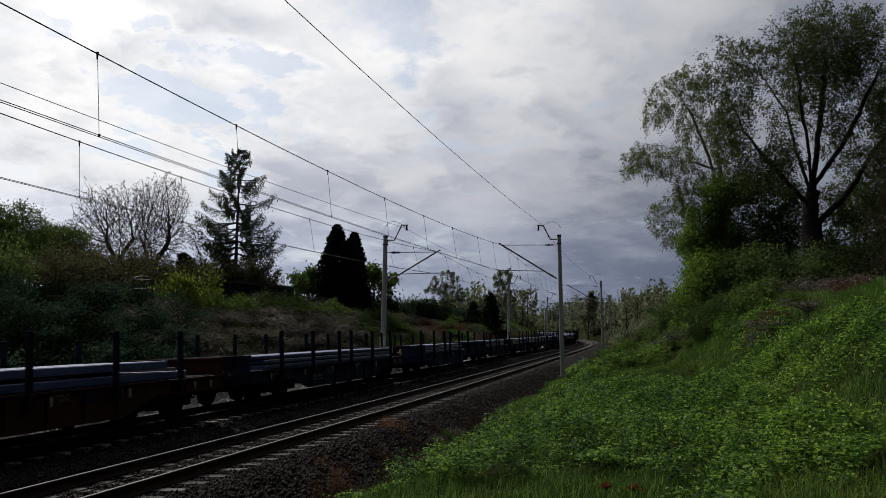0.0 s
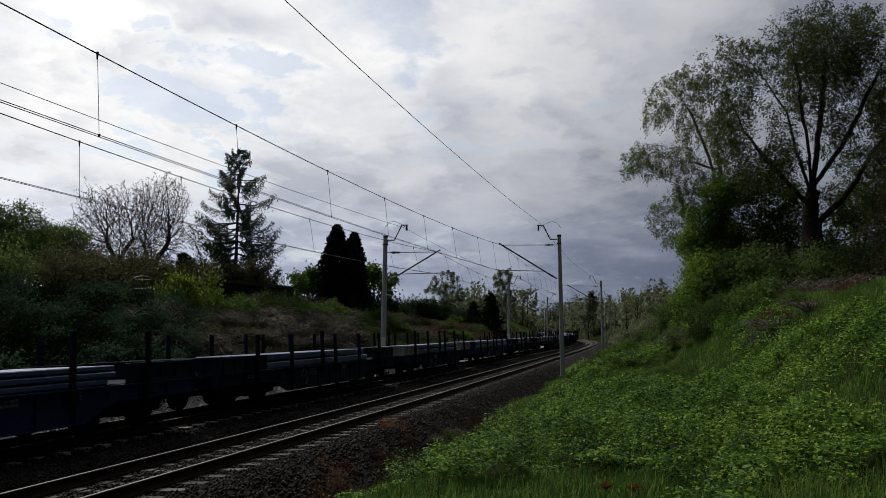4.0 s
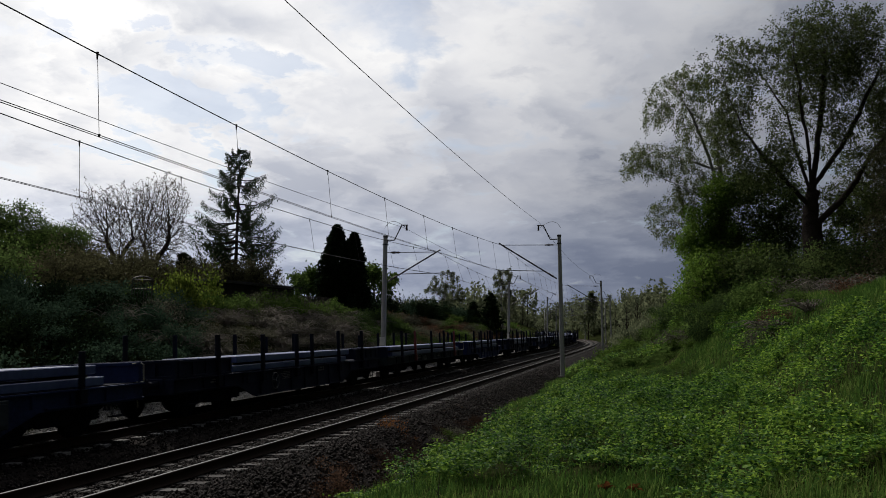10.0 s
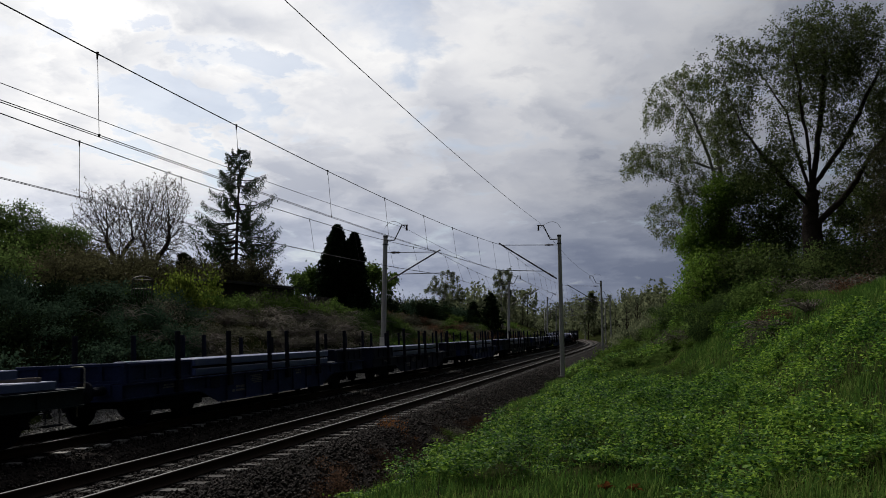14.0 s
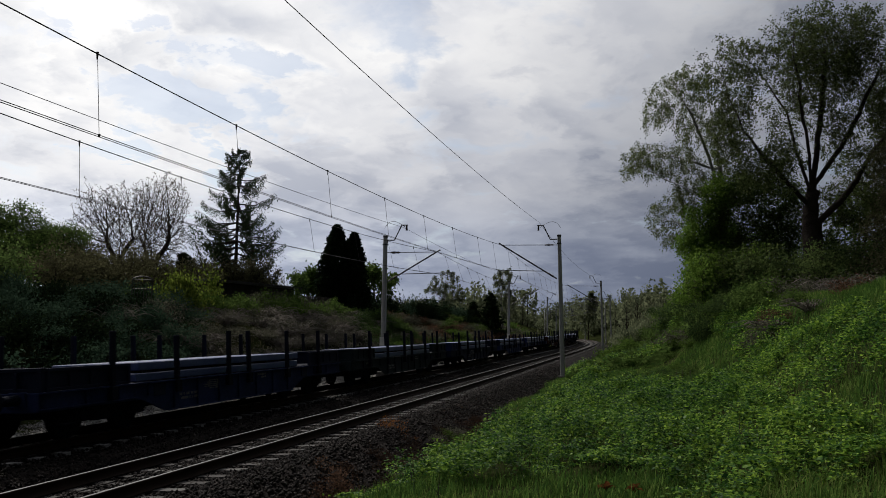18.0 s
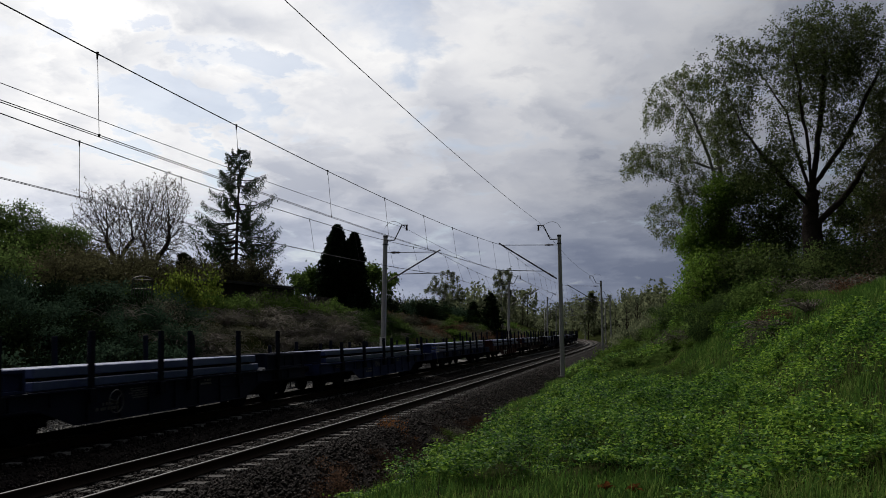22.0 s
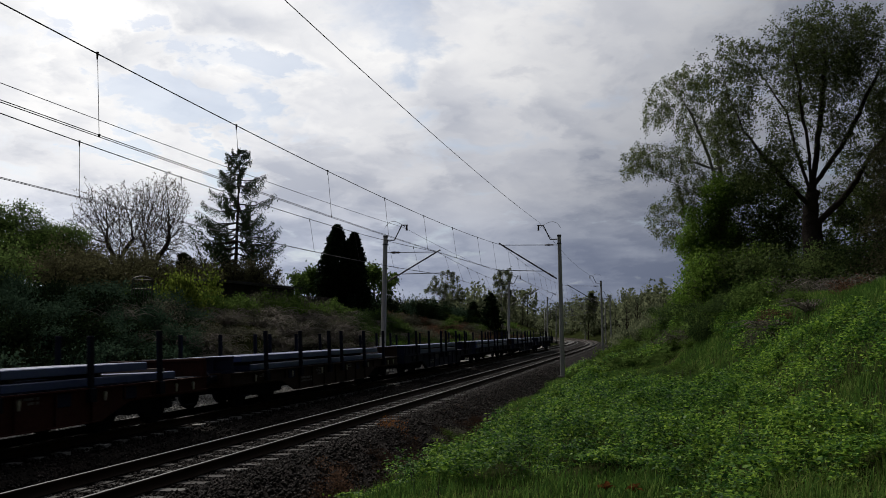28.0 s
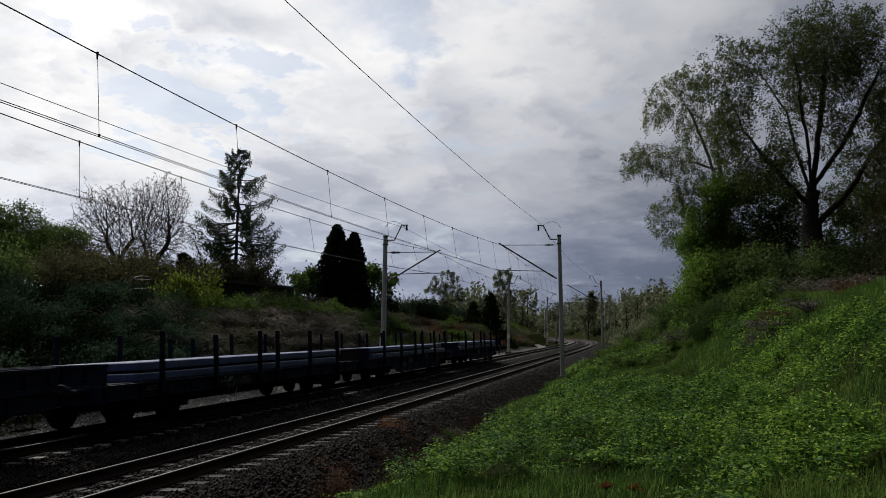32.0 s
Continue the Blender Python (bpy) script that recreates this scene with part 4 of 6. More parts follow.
L_bud = leaf_mat("half_open_buds", (0.055, 0.055, 0.028), (0.130, 0.125, 0.065), 0.35)
L_catkin = leaf_mat("brown_catkins", (0.040, 0.033, 0.020), (0.105, 0.085, 0.055), 0.3)
M_cane = material("dead_bramble_canes", ((0.3, (0.08, 0.070, 0.062)), (0.7, (0.22, 0.195, 0.175))), rough=0.9, scale=3, fine=20, bump=0, rand=0.3, spec=0.02)
L_blue = leaf_mat("blue_green_juniper", (0.020, 0.038, 0.024), (0.052, 0.086, 0.054), 0.35)
L_lime = leaf_mat("lime_leaves", (0.036, 0.062, 0.018), (0.105, 0.155, 0.044), 0.48)
L_rim = leaf_mat("dark_bramble_leaves", (0.016, 0.032, 0.012), (0.058, 0.088, 0.028), 0.4)
L_thicket = leaf_mat("dark_thicket_leaves", (0.034, 0.056, 0.020), (0.100, 0.135, 0.042), 0.48)
L_brown = leaf_mat("dead_brown_leaves", (0.050, 0.029, 0.019), (0.140, 0.082, 0.054), 0.3)
L_litter = leaf_mat("dark_leaf_litter", (0.018, 0.012, 0.009), (0.058, 0.035, 0.024), 0.2)
L_dock = leaf_mat("withered_dock_leaves", (0.09, 0.034, 0.012), (0.19, 0.075, 0.026), 0.3)
L_grey = leaf_mat("grey_bramble_leaves", (0.046, 0.047, 0.034), (0.125, 0.122, 0.088), 0.35)
L_rust = leaf_mat("rust_orange_leaves", (0.15, 0.055, 0.012), (0.34, 0.135, 0.030), 0.35)
# distant spring leaves, the haze of distance mixed into their pale colours
L_far = leaf_mat("hazed_far_spring_leaves", (0.075, 0.092, 0.052), (0.160, 0.175, 0.100), 0.5)

# ---------------------------------------------------------------- trees that fill their crowns
def colony(r, goals, lines, step, kill, wild, sag=0.0):
    """Branches that grow from the given limbs towards the goals of the crown; returns nodes, parents and the twigs each one bears."""
    P_, par = [], []
    for ln in lines:
        ln = np.asarray(ln, float)
        d = np.concatenate([[0], np.cumsum(np.linalg.norm(np.diff(ln, axis=0), axis=1))])
        m = max(int(d[-1] / step), 2)
        q = np.stack([np.interp(np.linspace(0, d[-1], m + 1), d, ln[:, c]) for c in range(3)], -1)
        q[1:] += np.cumsum(r.normal(size=(m, 3)) * wild * step * 1.6, axis=0) * np.linspace(0.2, 1, m)[:, None]
        if P_:
            near = int(np.argmin(np.linalg.norm(np.array(P_) - q[0], axis=1)))
        else:
            P_.append(q[0])
            par.append(-1)
            near = 0
        for p in q[1:]:
            P_.append(p)
            par.append(near)
            near = len(P_) - 1
    kids = [0] * len(P_)
    A = np.asarray(goals, float)
    N0 = np.array(P_)
    D = np.linalg.norm(A[:, None] - N0[None], axis=2)
    idx, dist = D.argmin(1), D.min(1)
    for _ in range(160):
        if not len(A):
            break
        ids = np.unique(idx)
        new_p, new_i = [], []
        spent = set()
        for i in ids:
            if kids[i] >= 4:
                spent.add(int(i))
                continue
            w = A[idx == i] - P_[i]
            d = (w / (np.linalg.norm(w, axis=1)[:, None] + 1e-6)).mean(0) + r.normal(size=3) * wild
            d[2] -= sag
            d /= np.linalg.norm(d) + 1e-9
            kids[i] += 1
            new_p.append(P_[i] + d * step)
            new_i.append(len(P_) + len(new_p) - 1)
            par.append(int(i))
            kids.append(0)
        P_.extend(new_p)
        if new_p:
            D = np.linalg.norm(A[:, None] - np.array(new_p)[None], axis=2)
            j = D.argmin(1)
            m = D[np.arange(len(A)), j]
            better = m < dist
            idx = np.where(better, np.array(new_i)[j], idx)
            dist = np.minimum(dist, m)
        live = (dist > kill) & ~np.isin(idx, list(spent))
        A, idx, dist = A[live], idx[live], dist[live]
    P_, par = np.array(P_), np.array(par)
    bears = np.ones(len(P_))
    for i in range(len(P_) - 1, 0, -1):
        bears[par[i]] += bears[i]
    return P_, par, bears


def limbs(a, b, ra, rb, n):
    """Straight tapered pieces of branch, all at once."""
    t = b - a
    t /= np.linalg.norm(t, axis=1)[:, None] + 1e-9
    u = np.cross(t, np.array((0.37, 0.81, 0.45)))
    u /= np.linalg.norm(u, axis=1)[:, None] + 1e-9
    v = np.cross(t, u)
    an = np.arange(n) / n * 2 * math.pi
    ring = np.cos(an)[None, :, None] * u[:, None] + np.sin(an)[None, :, None] * v[:, None]
    V = np.concatenate([a[:, None] + ring * ra[:, None, None], (b + t * rb[:, None] * 0.6)[:, None] + ring * rb[:, None, None]], 1)
    k = np.arange(len(a))[:, None] * 2 * n
    j = np.arange(n)[None]
    F = np.stack([k + j, k + (j + 1) % n, k + n + (j + 1) % n, k + n + j], -1)
    return V.reshape(-1, 3), F.reshape(-1, 4)


def grown(name, x, y, lines, lobes, goals, seed, bark, leaves, label, leaf=0.09, count=9000, step=0.25, kill=0.32, wild=0.12, spread=0.16, twig=0.008, trunk_r=0.2, hang=0.0, droop=0.3, category="tree", group="", outer=0.4, deep=1.0, bare=2.5, taper=0.8):
    """A tree whose crown is made of rounded masses. lines: main limbs, lobes: x, y, height, half width, half height of each mass;
    both across from the foot of the trunk, heights above the rails."""
    r = np.random.default_rng(seed)
    base = float(ground_z(np.array([x]), np.array([y]))[0]) - 0.25
    lb = np.array(lobes, float)
    vol = lb[:, 3] ** 2 * lb[:, 4]
    G = []
    for (cx, cy, cz, rx, rz), n in zip(lb, np.maximum((goals * vol / vol.sum()), 25).astype(int)):
        q = r.normal(size=(n, 3))
        q /= np.linalg.norm(q, axis=1)[:, None]
        # uneven masses, thicker towards the outside
        q *= (r.uniform(0, 1, n) ** outer * (1 + 0.16 * np.sin(q[:, 0] * 4 + cx * 3) + 0.14 * np.sin(q[:, 2] * 5 + cz * 2) + 0.10 * r.normal(size=n)))[:, None]
        G.append(q * np.array((rx, rx * deep, rz)) + np.array((cx, cy, cz - base)))
    lines = [np.asarray(ln, float) - np.array((0, 0, base)) for ln in lines]
    lines[0][0][2] = 0.0
    P_, par, bears = colony(r, np.concatenate(G), lines, step, kill, wild, 0.1 * hang)
    i = np.arange(1, len(P_))
    rad = trunk_r * (bears / bears[0]) ** taper + twig
    e = thing(name, Matrix.Translation((x, y, base)), label=label, category=category, group=group)
    a, b = P_[par[i]], P_[i]
    ra, rb = np.minimum(rad[par[i]], rad[i] * 1.3 + 0.004), rad[i]
    thick = rad[i] > 0.06
    V, F = limbs(a[~thick], b[~thick], ra[~thick], rb[~thick], 3)
    if thick.any():
        V2, F2 = limbs(a[thick], b[thick], ra[thick], rb[thick], 9)
        V, F = np.concatenate([V, V2]), np.concatenate([F, F2 + len(V)])
    tips = np.where(bears < bare)[0]
    k = tips[r.integers(0, len(tips), count)]
    pts = P_[k] + r.normal(size=(count, 3)) * spread
    if hang:
        # thin strings that hang from the outer twigs
        h = tips[r.integers(0, len(tips), int(len(tips) * 0.8))]
        top = P_[h]
        ln = hang * r.uniform(0.3, 1.0, len(h))
        end = top + np.stack([r.normal(0, 0.10, len(h)), r.normal(0, 0.10, len(h)), -ln], -1)
        th = np.full(len(h), twig * 0.6)
        V2, F2 = limbs(top, end, th, th * 0.5, 3)
        V, F = np.concatenate([V, V2]), np.concatenate([F, F2 + len(V)])
        k = r.integers(0, len(h), count)
        f = r.uniform(0, 1, count)[:, None]
        pts = top[k] * (1 - f) + end[k] * f + r.normal(size=(count, 3)) * spread * 0.5
    arrays("trunk", V, F, bark, e, smooth=True)
    V, F = quads_at(pts, np.full(count, leaf), r, droop=droop)
    arrays("crown", V, F, leaves, e)
    return e


# ---------------------------------------------------------------- trees on the camera's bank
grown("willow_tree", 17.1, 37.0, [[(0, 0, 3.8), (0, 0, 6.5), (0, 0, 8.8)], [(0, 0, 8.8), (-0.6, 0.3, 11.1), (-0.9, 0.5, 13.2), (-2.5, 0.6, 15.7)], [(0, 0, 8.8), (-0.2, -0.3, 12.7), (-0.4, -0.5, 16.4)], [(0, 0, 8.8), (0.6, 0.2, 12.7), (0.8, 0.2, 16.9)], [(0.1, 0, 9.2), (1.5, -0.4, 11.4), (3.1, -0.6, 14.8)], [(0, 0, 8.1), (-1.3, -0.3, 9.4), (-3.2, -0.4, 11.6), (-4.4, -0.4, 15.0)], [(0.1, 0, 7.3), (1.7, 0.5, 8.7), (4.2, 0.8, 11.9)]],
      [(0.6, 0.2, 15.3, 2.3, 2.4), (-0.7, -0.6, 16.1, 1.0, 1.3), (2.1, -0.4, 15.7, 1.6, 2.0), (-2.5, 0.6, 14.7, 1.15, 1.8), (-4.4, -0.4, 14.1, 0.9, 1.8), (-3.8, -0.4, 11.5, 1.3, 1.6), (-0.8, 0.7, 12.5, 0.9, 1.5), (1.4, -0.2, 11.8, 1.2, 1.2), (3.3, -0.5, 13.5, 1.2, 2.9), (-2.3, -0.5, 10.0, 1.4, 1.4), (4.6, 0.8, 12.7, 1.6, 3.1), (2.6, 0.6, 10.4, 1.2, 1.0), (3.7, 1.0, 9.2, 1.5, 1.4), (1.8, 1.2, 8.6, 1.0, 1.0), (-0.9, 1.0, 10.6, 0.9, 1.2)],
      7000, 11, M_bark, L_willow, "tall broad-crowned tree with a forked dark trunk in leaf", leaf=0.06, count=95000, step=0.2, kill=0.2, spread=0.13, trunk_r=0.43, twig=0.005)
grown("birch_tree", 14.9, 43.0, [[(0.3, 0, 3.8), (0.1, 0, 8.1), (-0.2, 0, 12.1), (-1.0, 0, 16.2)], [(-0.1, 0, 10.2), (-1.2, -0.4, 13.9), (-2.4, -0.5, 15.8)], [(0, 0, 9.0), (-2.5, -0.3, 10.2), (-4.6, -0.5, 11.1)], [(0, 0, 7.8), (-1.5, 0.4, 8.3), (-3.0, 0.5, 8.5)], [(-0.1, 0, 11.1), (-2.2, 0.5, 12.0), (-3.7, 0.8, 12.0)]],
      [(-1.8, -0.3, 15.8, 1.3, 1.0), (-2.9, -0.4, 14.4, 1.2, 1.1), (-1.2, 0, 13.7, 1.2, 1.5), (-3.7, 0.6, 11.9, 1.5, 0.8), (-2.2, 0.3, 11.7, 1.3, 1.1), (-2.8, 0.4, 8.6, 1.0, 0.9), (-1.7, 0.2, 9.6, 1.2, 1.3), (-2.2, 0.3, 7.4, 0.9, 0.8), (-0.5, 0, 10.8, 0.9, 1.3), (-4.6, -0.5, 11.1, 0.8, 0.5), (0.9, 0.2, 11.0, 1.0, 2.2), (0.4, 0.2, 14.0, 0.9, 1.4)],
      5000, 13, M_birch, L_birch, "weeping birch with thin fresh leaves on the bank", leaf=0.052, count=42000, step=0.2, kill=0.2, spread=0.18, trunk_r=0.26, twig=0.004, hang=0.55, droop=0.6)
grown("willow_tree", 18.9, 34.0, [[(0.4, 0, 3.9), (0.2, 0, 6.0), (0.6, 0, 8.0)], [(0.2, 0, 5.6), (1.0, 0.2, 7.0), (1.6, 0.2, 9.5)]],
      [(0.3, 0, 9.4, 0.9, 1.6), (0.1, 0, 7.0, 1.0, 1.3), (1.5, 0.2, 9.6, 1.2, 2.3), (-0.7, -0.2, 6.0, 0.7, 1.0), (1.5, 0, 6.5, 1.0, 1.6)], 1800, 16, M_bark, L_bud, "leaning tree with brownish young leaves on the bank", leaf=0.055, count=17000, step=0.18, kill=0.2, spread=0.16, trunk_r=0.18, twig=0.005)
grown("maple_tree", 13.8, 41.0, [[(0, 0, 3.2), (0, 0, 5.0), (0, 0, 8.0)]],
      [(-0.1, 0, 8.1, 0.9, 1.3), (-0.5, 0, 6.3, 1.0, 1.4), (0, 0, 4.9, 1.4, 1.2), (0.7, 0, 6.9, 0.9, 1.7), (0.3, 0, 9.2, 0.9, 1.2), (-0.7, 0, 7.4, 0.9, 1.2)], 1100, 14, M_bark, L_ivy, "young bright green tree below the birch", leaf=0.07, count=30000, step=0.22, kill=0.26, spread=0.2, trunk_r=0.12)
grown("maple_tree", 16.6, 41.0, [[(0, 0, 3.6), (0, 0, 6.0), (-0.4, 0, 9.0)], [(0, 0, 5.0), (1.2, 0, 7.0), (1.3, 0, 8.6)]],
      [(-0.8, 0, 9.3, 1.4, 1.4), (1.0, 0, 8.6, 1.4, 1.7), (-0.5, 0, 6.9, 1.4, 1.7), (1.5, 0, 6.1, 1.3, 1.7), (-1.2, 0, 4.9, 1.4, 1.2), (0.6, 0, 4.6, 1.4, 1.0), (2.9, 0, 5.5, 1.2, 1.6), (-2.2, 0, 7.8, 1.0, 2.0)], 1300, 15, M_bark, L_thicket, "dense dark green tree in the thicket behind the tall trunk", leaf=0.075, count=46000, step=0.24, kill=0.3, spread=0.24, trunk_r=0.15)
grown("elder_tree", 20.6, 39.5, [[(0, 0, 3.8), (0, 0, 6.0), (0, 0, 8.0)]],
      [(0, 0, 8.3, 1.6, 1.4), (-1.0, 0, 5.8, 1.5, 1.6), (1.2, 0, 6.2, 1.5, 2.0), (0, 0, 4.6, 2.0, 1.0)], 600, 18, M_bark, L_thicket, "dense dark green small tree filling the thicket", leaf=0.095, count=14000, step=0.28, kill=0.38, spread=0.22, trunk_r=0.12)
for i, (x, y, top, w, lm) in enumerate(((15.6, 36.6, 6.4, 3.4, L_thicket), (16.8, 34.6, 6.0, 3.2, L_thicket), (14.4, 37.6, 6.2, 3.0, L_thicket), (13.2, 39.6, 6.0, 2.6, L_ivy), (18.4, 32.0, 5.6, 3.0, L_bud), (17.6, 33.2, 5.6, 3.0, L_thicket), (14.2, 38.8, 6.2, 2.8, L_ivy))):
    tree("thicket_shrub", x, y, top, w, 30 + i, SHRUB, M_bark, lm, "leafy shrub of the thicket under the tall trees", "shrub", stems=4, leaf=0.075, count=5200, trunk_r=0.05, spread=0.28, group="thicket shrubs")

# ---------------------------------------------------------------- trees beyond the tracks
for x, y, fork, cx, cz, rx, rz, sd, lab in ((-18.7, 46.3, 6.9, -0.4, 8.1, 2.2, 2.2, 41, "almost bare spreading tree with swelling buds in a garden"), (-17.6, 48.9, 6.8, 0.3, 8.6, 1.9, 2.5, 42, "almost bare round-crowned tree with swelling buds in a garden")):
    grown("walnut_tree", x, y, [[(0, 0, 3.4), (-0.1, 0, 5.4), (0, 0, fork)], [(-0.1, 0, 5.6), (-0.9, 0.3, 7.2)], [(0, 0, 6.0), (1.0, -0.3, 7.4)]], [(cx, 0, cz, rx, rz)], 5200, sd, M_bark, L_catkin, lab, leaf=0.05, count=4200, step=0.14, kill=0.14, wild=0.12, spread=0.05, twig=0.0060, trunk_r=0.17, droop=0.0, taper=0.56, outer=0.42)
grown("lime_tree", -20.3, 38.6, [[(0, 0, 3.2), (0, 0, 5.0), (-0.2, 0, 7.0)], [(0, 0, 4.2), (-1.6, 0, 6.2)], [(0, 0, 4.4), (0.7, 0.3, 5.8)]], [(-0.3, 0, 7.0, 1.3, 1.1), (-1.6, 0, 6.6, 1.3, 1.3), (0.6, 0, 6.1, 1.0, 0.9), (-0.4, 0, 5.2, 1.7, 0.9)], 2200, 43, M_bark, L_lime, "round dark green tree at the top of the bank", leaf=0.058, count=26000, step=0.2, kill=0.2, spread=0.15, trunk_r=0.16)
grown("lime_tree", -19.4, 41.0, [[(0, 0, 3.2), (0, 0, 5.0), (-0.2, 0, 6.4)]], [(-0.3, 0, 6.5, 1.2, 0.9), (0.5, 0, 5.4, 1.0, 1.0), (-1.0, 0, 5.9, 0.9, 1.0)], 1600, 44, M_bark, L_lime, "green tree beside the bare garden trees", leaf=0.058, count=19000, step=0.2, kill=0.2, spread=0.15, trunk_r=0.12)
grown("lime_tree", -24.0, 36.0, [[(0, 0, 3.2), (0, 0, 5.0), (0, 0, 6.8)]], [(0.2, 0, 6.8, 1.8, 1.4), (-1.2, 0, 5.6, 1.6, 1.2), (1.4, 0, 5.4, 1.5, 1.1)], 2000, 45, M_bark, L_lime, "green tree on the garden side of the bank", leaf=0.058, count=24000, step=0.22, kill=0.22, spread=0.14, trunk_r=0.14)
tree("maple_tree", -6.6, 78.0, 8.2, 3.6, 46, BROAD, M_bark, L_green, "small green tree behind the thujas", leaf=0.17, count=3500, trunk_r=0.12, spread=0.25)
tree("maple_tree", -12.2, 74.0, 7.4, 3.0, 47, BROAD, M_bark, L_green, "small round green tree behind the shed", leaf=0.17, count=3000, trunk_r=0.10, spread=0.25)
tree("bare_shrub", -16.0, 83.5, 8.2, 4.4, 48, SHRUB, M_bark, L_bud, "leafless multi-stemmed shrub behind the shed", "shrub", stems=4, leaf=0.08, count=500, trunk_r=0.06)
grown("birch_tree", 0.3, 105.0, [[(0, 0, 3.1), (0, 0, 5.5), (0.2, 0, 9.0)], [(0, 0, 5.0), (-1.2, 0, 7.4)], [(0, 0, 5.0), (1.5, 0, 7.0)]], [(0.1, 0, 8.0, 2.0, 1.7), (-1.2, 0, 7.4, 1.3, 1.2), (1.6, 0, 6.9, 1.0, 1.4), (0, 0, 5.6, 2.0, 1.0)], 900, 49, M_birch, L_far, "birch on the far bank, spring leaves coloured pale as haze", leaf=0.10, count=9000, step=0.3, kill=0.33, spread=0.22, twig=0.010, trunk_r=0.13, hang=0.7, droop=0.6)
grown("birch_tree", 8.0, 107.0, [[(0, 0, 1.3), (0, 0, 5.5), (0, 0, 10.0)]], [(0, 0, 8.8, 1.4, 1.7), (0.4, 0, 6.2, 1.6, 2.0), (-0.5, 0, 5.4, 1.3, 1.4)], 900, 50, M_birch, L_far, "slender birch beside the spruce, spring leaves coloured pale as haze", leaf=0.10, count=9000, step=0.3, kill=0.33, spread=0.22, twig=0.010, trunk_r=0.13, hang=0.7, droop=0.6)
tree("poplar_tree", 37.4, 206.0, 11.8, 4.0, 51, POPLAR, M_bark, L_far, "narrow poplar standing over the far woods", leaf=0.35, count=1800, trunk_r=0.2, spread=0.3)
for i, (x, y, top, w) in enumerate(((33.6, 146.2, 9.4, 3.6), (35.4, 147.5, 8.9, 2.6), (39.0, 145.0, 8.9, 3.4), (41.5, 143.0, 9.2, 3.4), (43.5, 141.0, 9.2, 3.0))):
    tree("poplar_tree", x, y, top, w, 60 + i, POPLAR, M_bark, L_far, "haze-pale bare-topped poplar behind the bend", leaf=0.2, count=500, trunk_r=0.16, group="poplars behind the bend")


def conifer(name, x, y, top, width, seed, leaves, label, whorls=26, per=6, leaf=0.16, dens=26, first=0.08, droop=0.9, trunk_r=0.16, gaps=0.12, power=0.85, group="", tight=1.0, curtain=0.12):
    """A conifer: a straight stem, boughs in whorls that sag and lift at the tip, hung with sprays of needles."""
    r = np.random.default_rng(seed)
    base = float(ground_z(np.array([x]), np.array([y]))[0]) - 0.2
    h = top - base
    e = thing(name, Matrix.Translation((x, y, base)), label=label, category="conifer", group=group)
    lines, sides = [([(0, 0, h * i / 8) for i in range(9)], [trunk_r * (1 - 0.95 * i / 8) + 0.01 for i in range(9)])], [8]
    P_ = []
    for i in range(whorls):
        f = first + (0.985 - first) * i / (whorls - 1)
        z = h * f
        reach = width / 2 * ((1 - f) / (1 - first)) ** power * r.uniform(0.75, 1.12) + 0.15
        a0 = r.uniform(0, 6.28)
        for j in range(per):
            if r.random() < gaps:
                continue
            a = a0 + 6.28 * j / per + r.uniform(-0.35, 0.35)
            ln = reach * r.uniform(0.65, 1.15)
            t = np.linspace(0, 1, 7)
            sag = 0.30 * ln * (1 - f) + 0.05
            pts = np.stack([np.cos(a) * ln * t, np.sin(a) * ln * t, z + ln * 0.12 * t - sag * np.sin(t * 2.2) + 0.22 * ln * t ** 3], -1)
            pts += r.normal(size=pts.shape) * 0.03 * ln * t[:, None]
            lines.append((pts, 0.035 * (1 - t) * (ln / 2 + 0.3) + 0.006))
            sides.append(4)
            n = int(dens * ln) + 3
            g = r.uniform(0.15, 1, n) ** 0.8
            q = np.stack([np.interp(g, t, pts[:, c]) for c in range(3)], -1)
            q[:, :2] += r.normal(size=(n, 2)) * 0.10 * tight * (0.5 + ln * 0.35)
            q[:, 2] -= np.abs(r.normal(size=n)) * curtain * (0.6 + ln * 0.3)
            P_.append(q)
    V, F = tubes(lines, sides)
    arrays("trunk", V, F, M_bark, e)
    P_ = np.concatenate(P_)
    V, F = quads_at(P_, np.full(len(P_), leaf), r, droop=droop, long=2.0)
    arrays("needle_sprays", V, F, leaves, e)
    return e


conifer("larch_tree", -14.5, 56.2, 14.9, 9.6, 71, L_larch, "ragged larch with sparse hanging boughs above the shed", whorls=25, per=6, leaf=0.066, dens=165, first=0.09, gaps=0.34, power=0.64, tight=0.40, curtain=0.22)
conifer("spruce_tree", 6.1, 99.8, 6.9, 4.6, 72, L_dark, "dark spruce beside the birch on the far bank", whorls=16, per=7, leaf=0.22, dens=22, first=0.03, gaps=0.03)
conifer("spruce_tree", 4.1, 104.9, 5.9, 2.8, 73, L_dark, "small dark spruce on the far bank", whorls=12, per=7, leaf=0.2, dens=22, first=0.03, gaps=0.03)
conifer("spruce_tree", -16.0, 49.5, 6.8, 1.6, 74, L_dark, "small dark conifer between garden trees", whorls=16, per=7, leaf=0.12, dens=40, first=0.05, gaps=0.03, power=0.5)


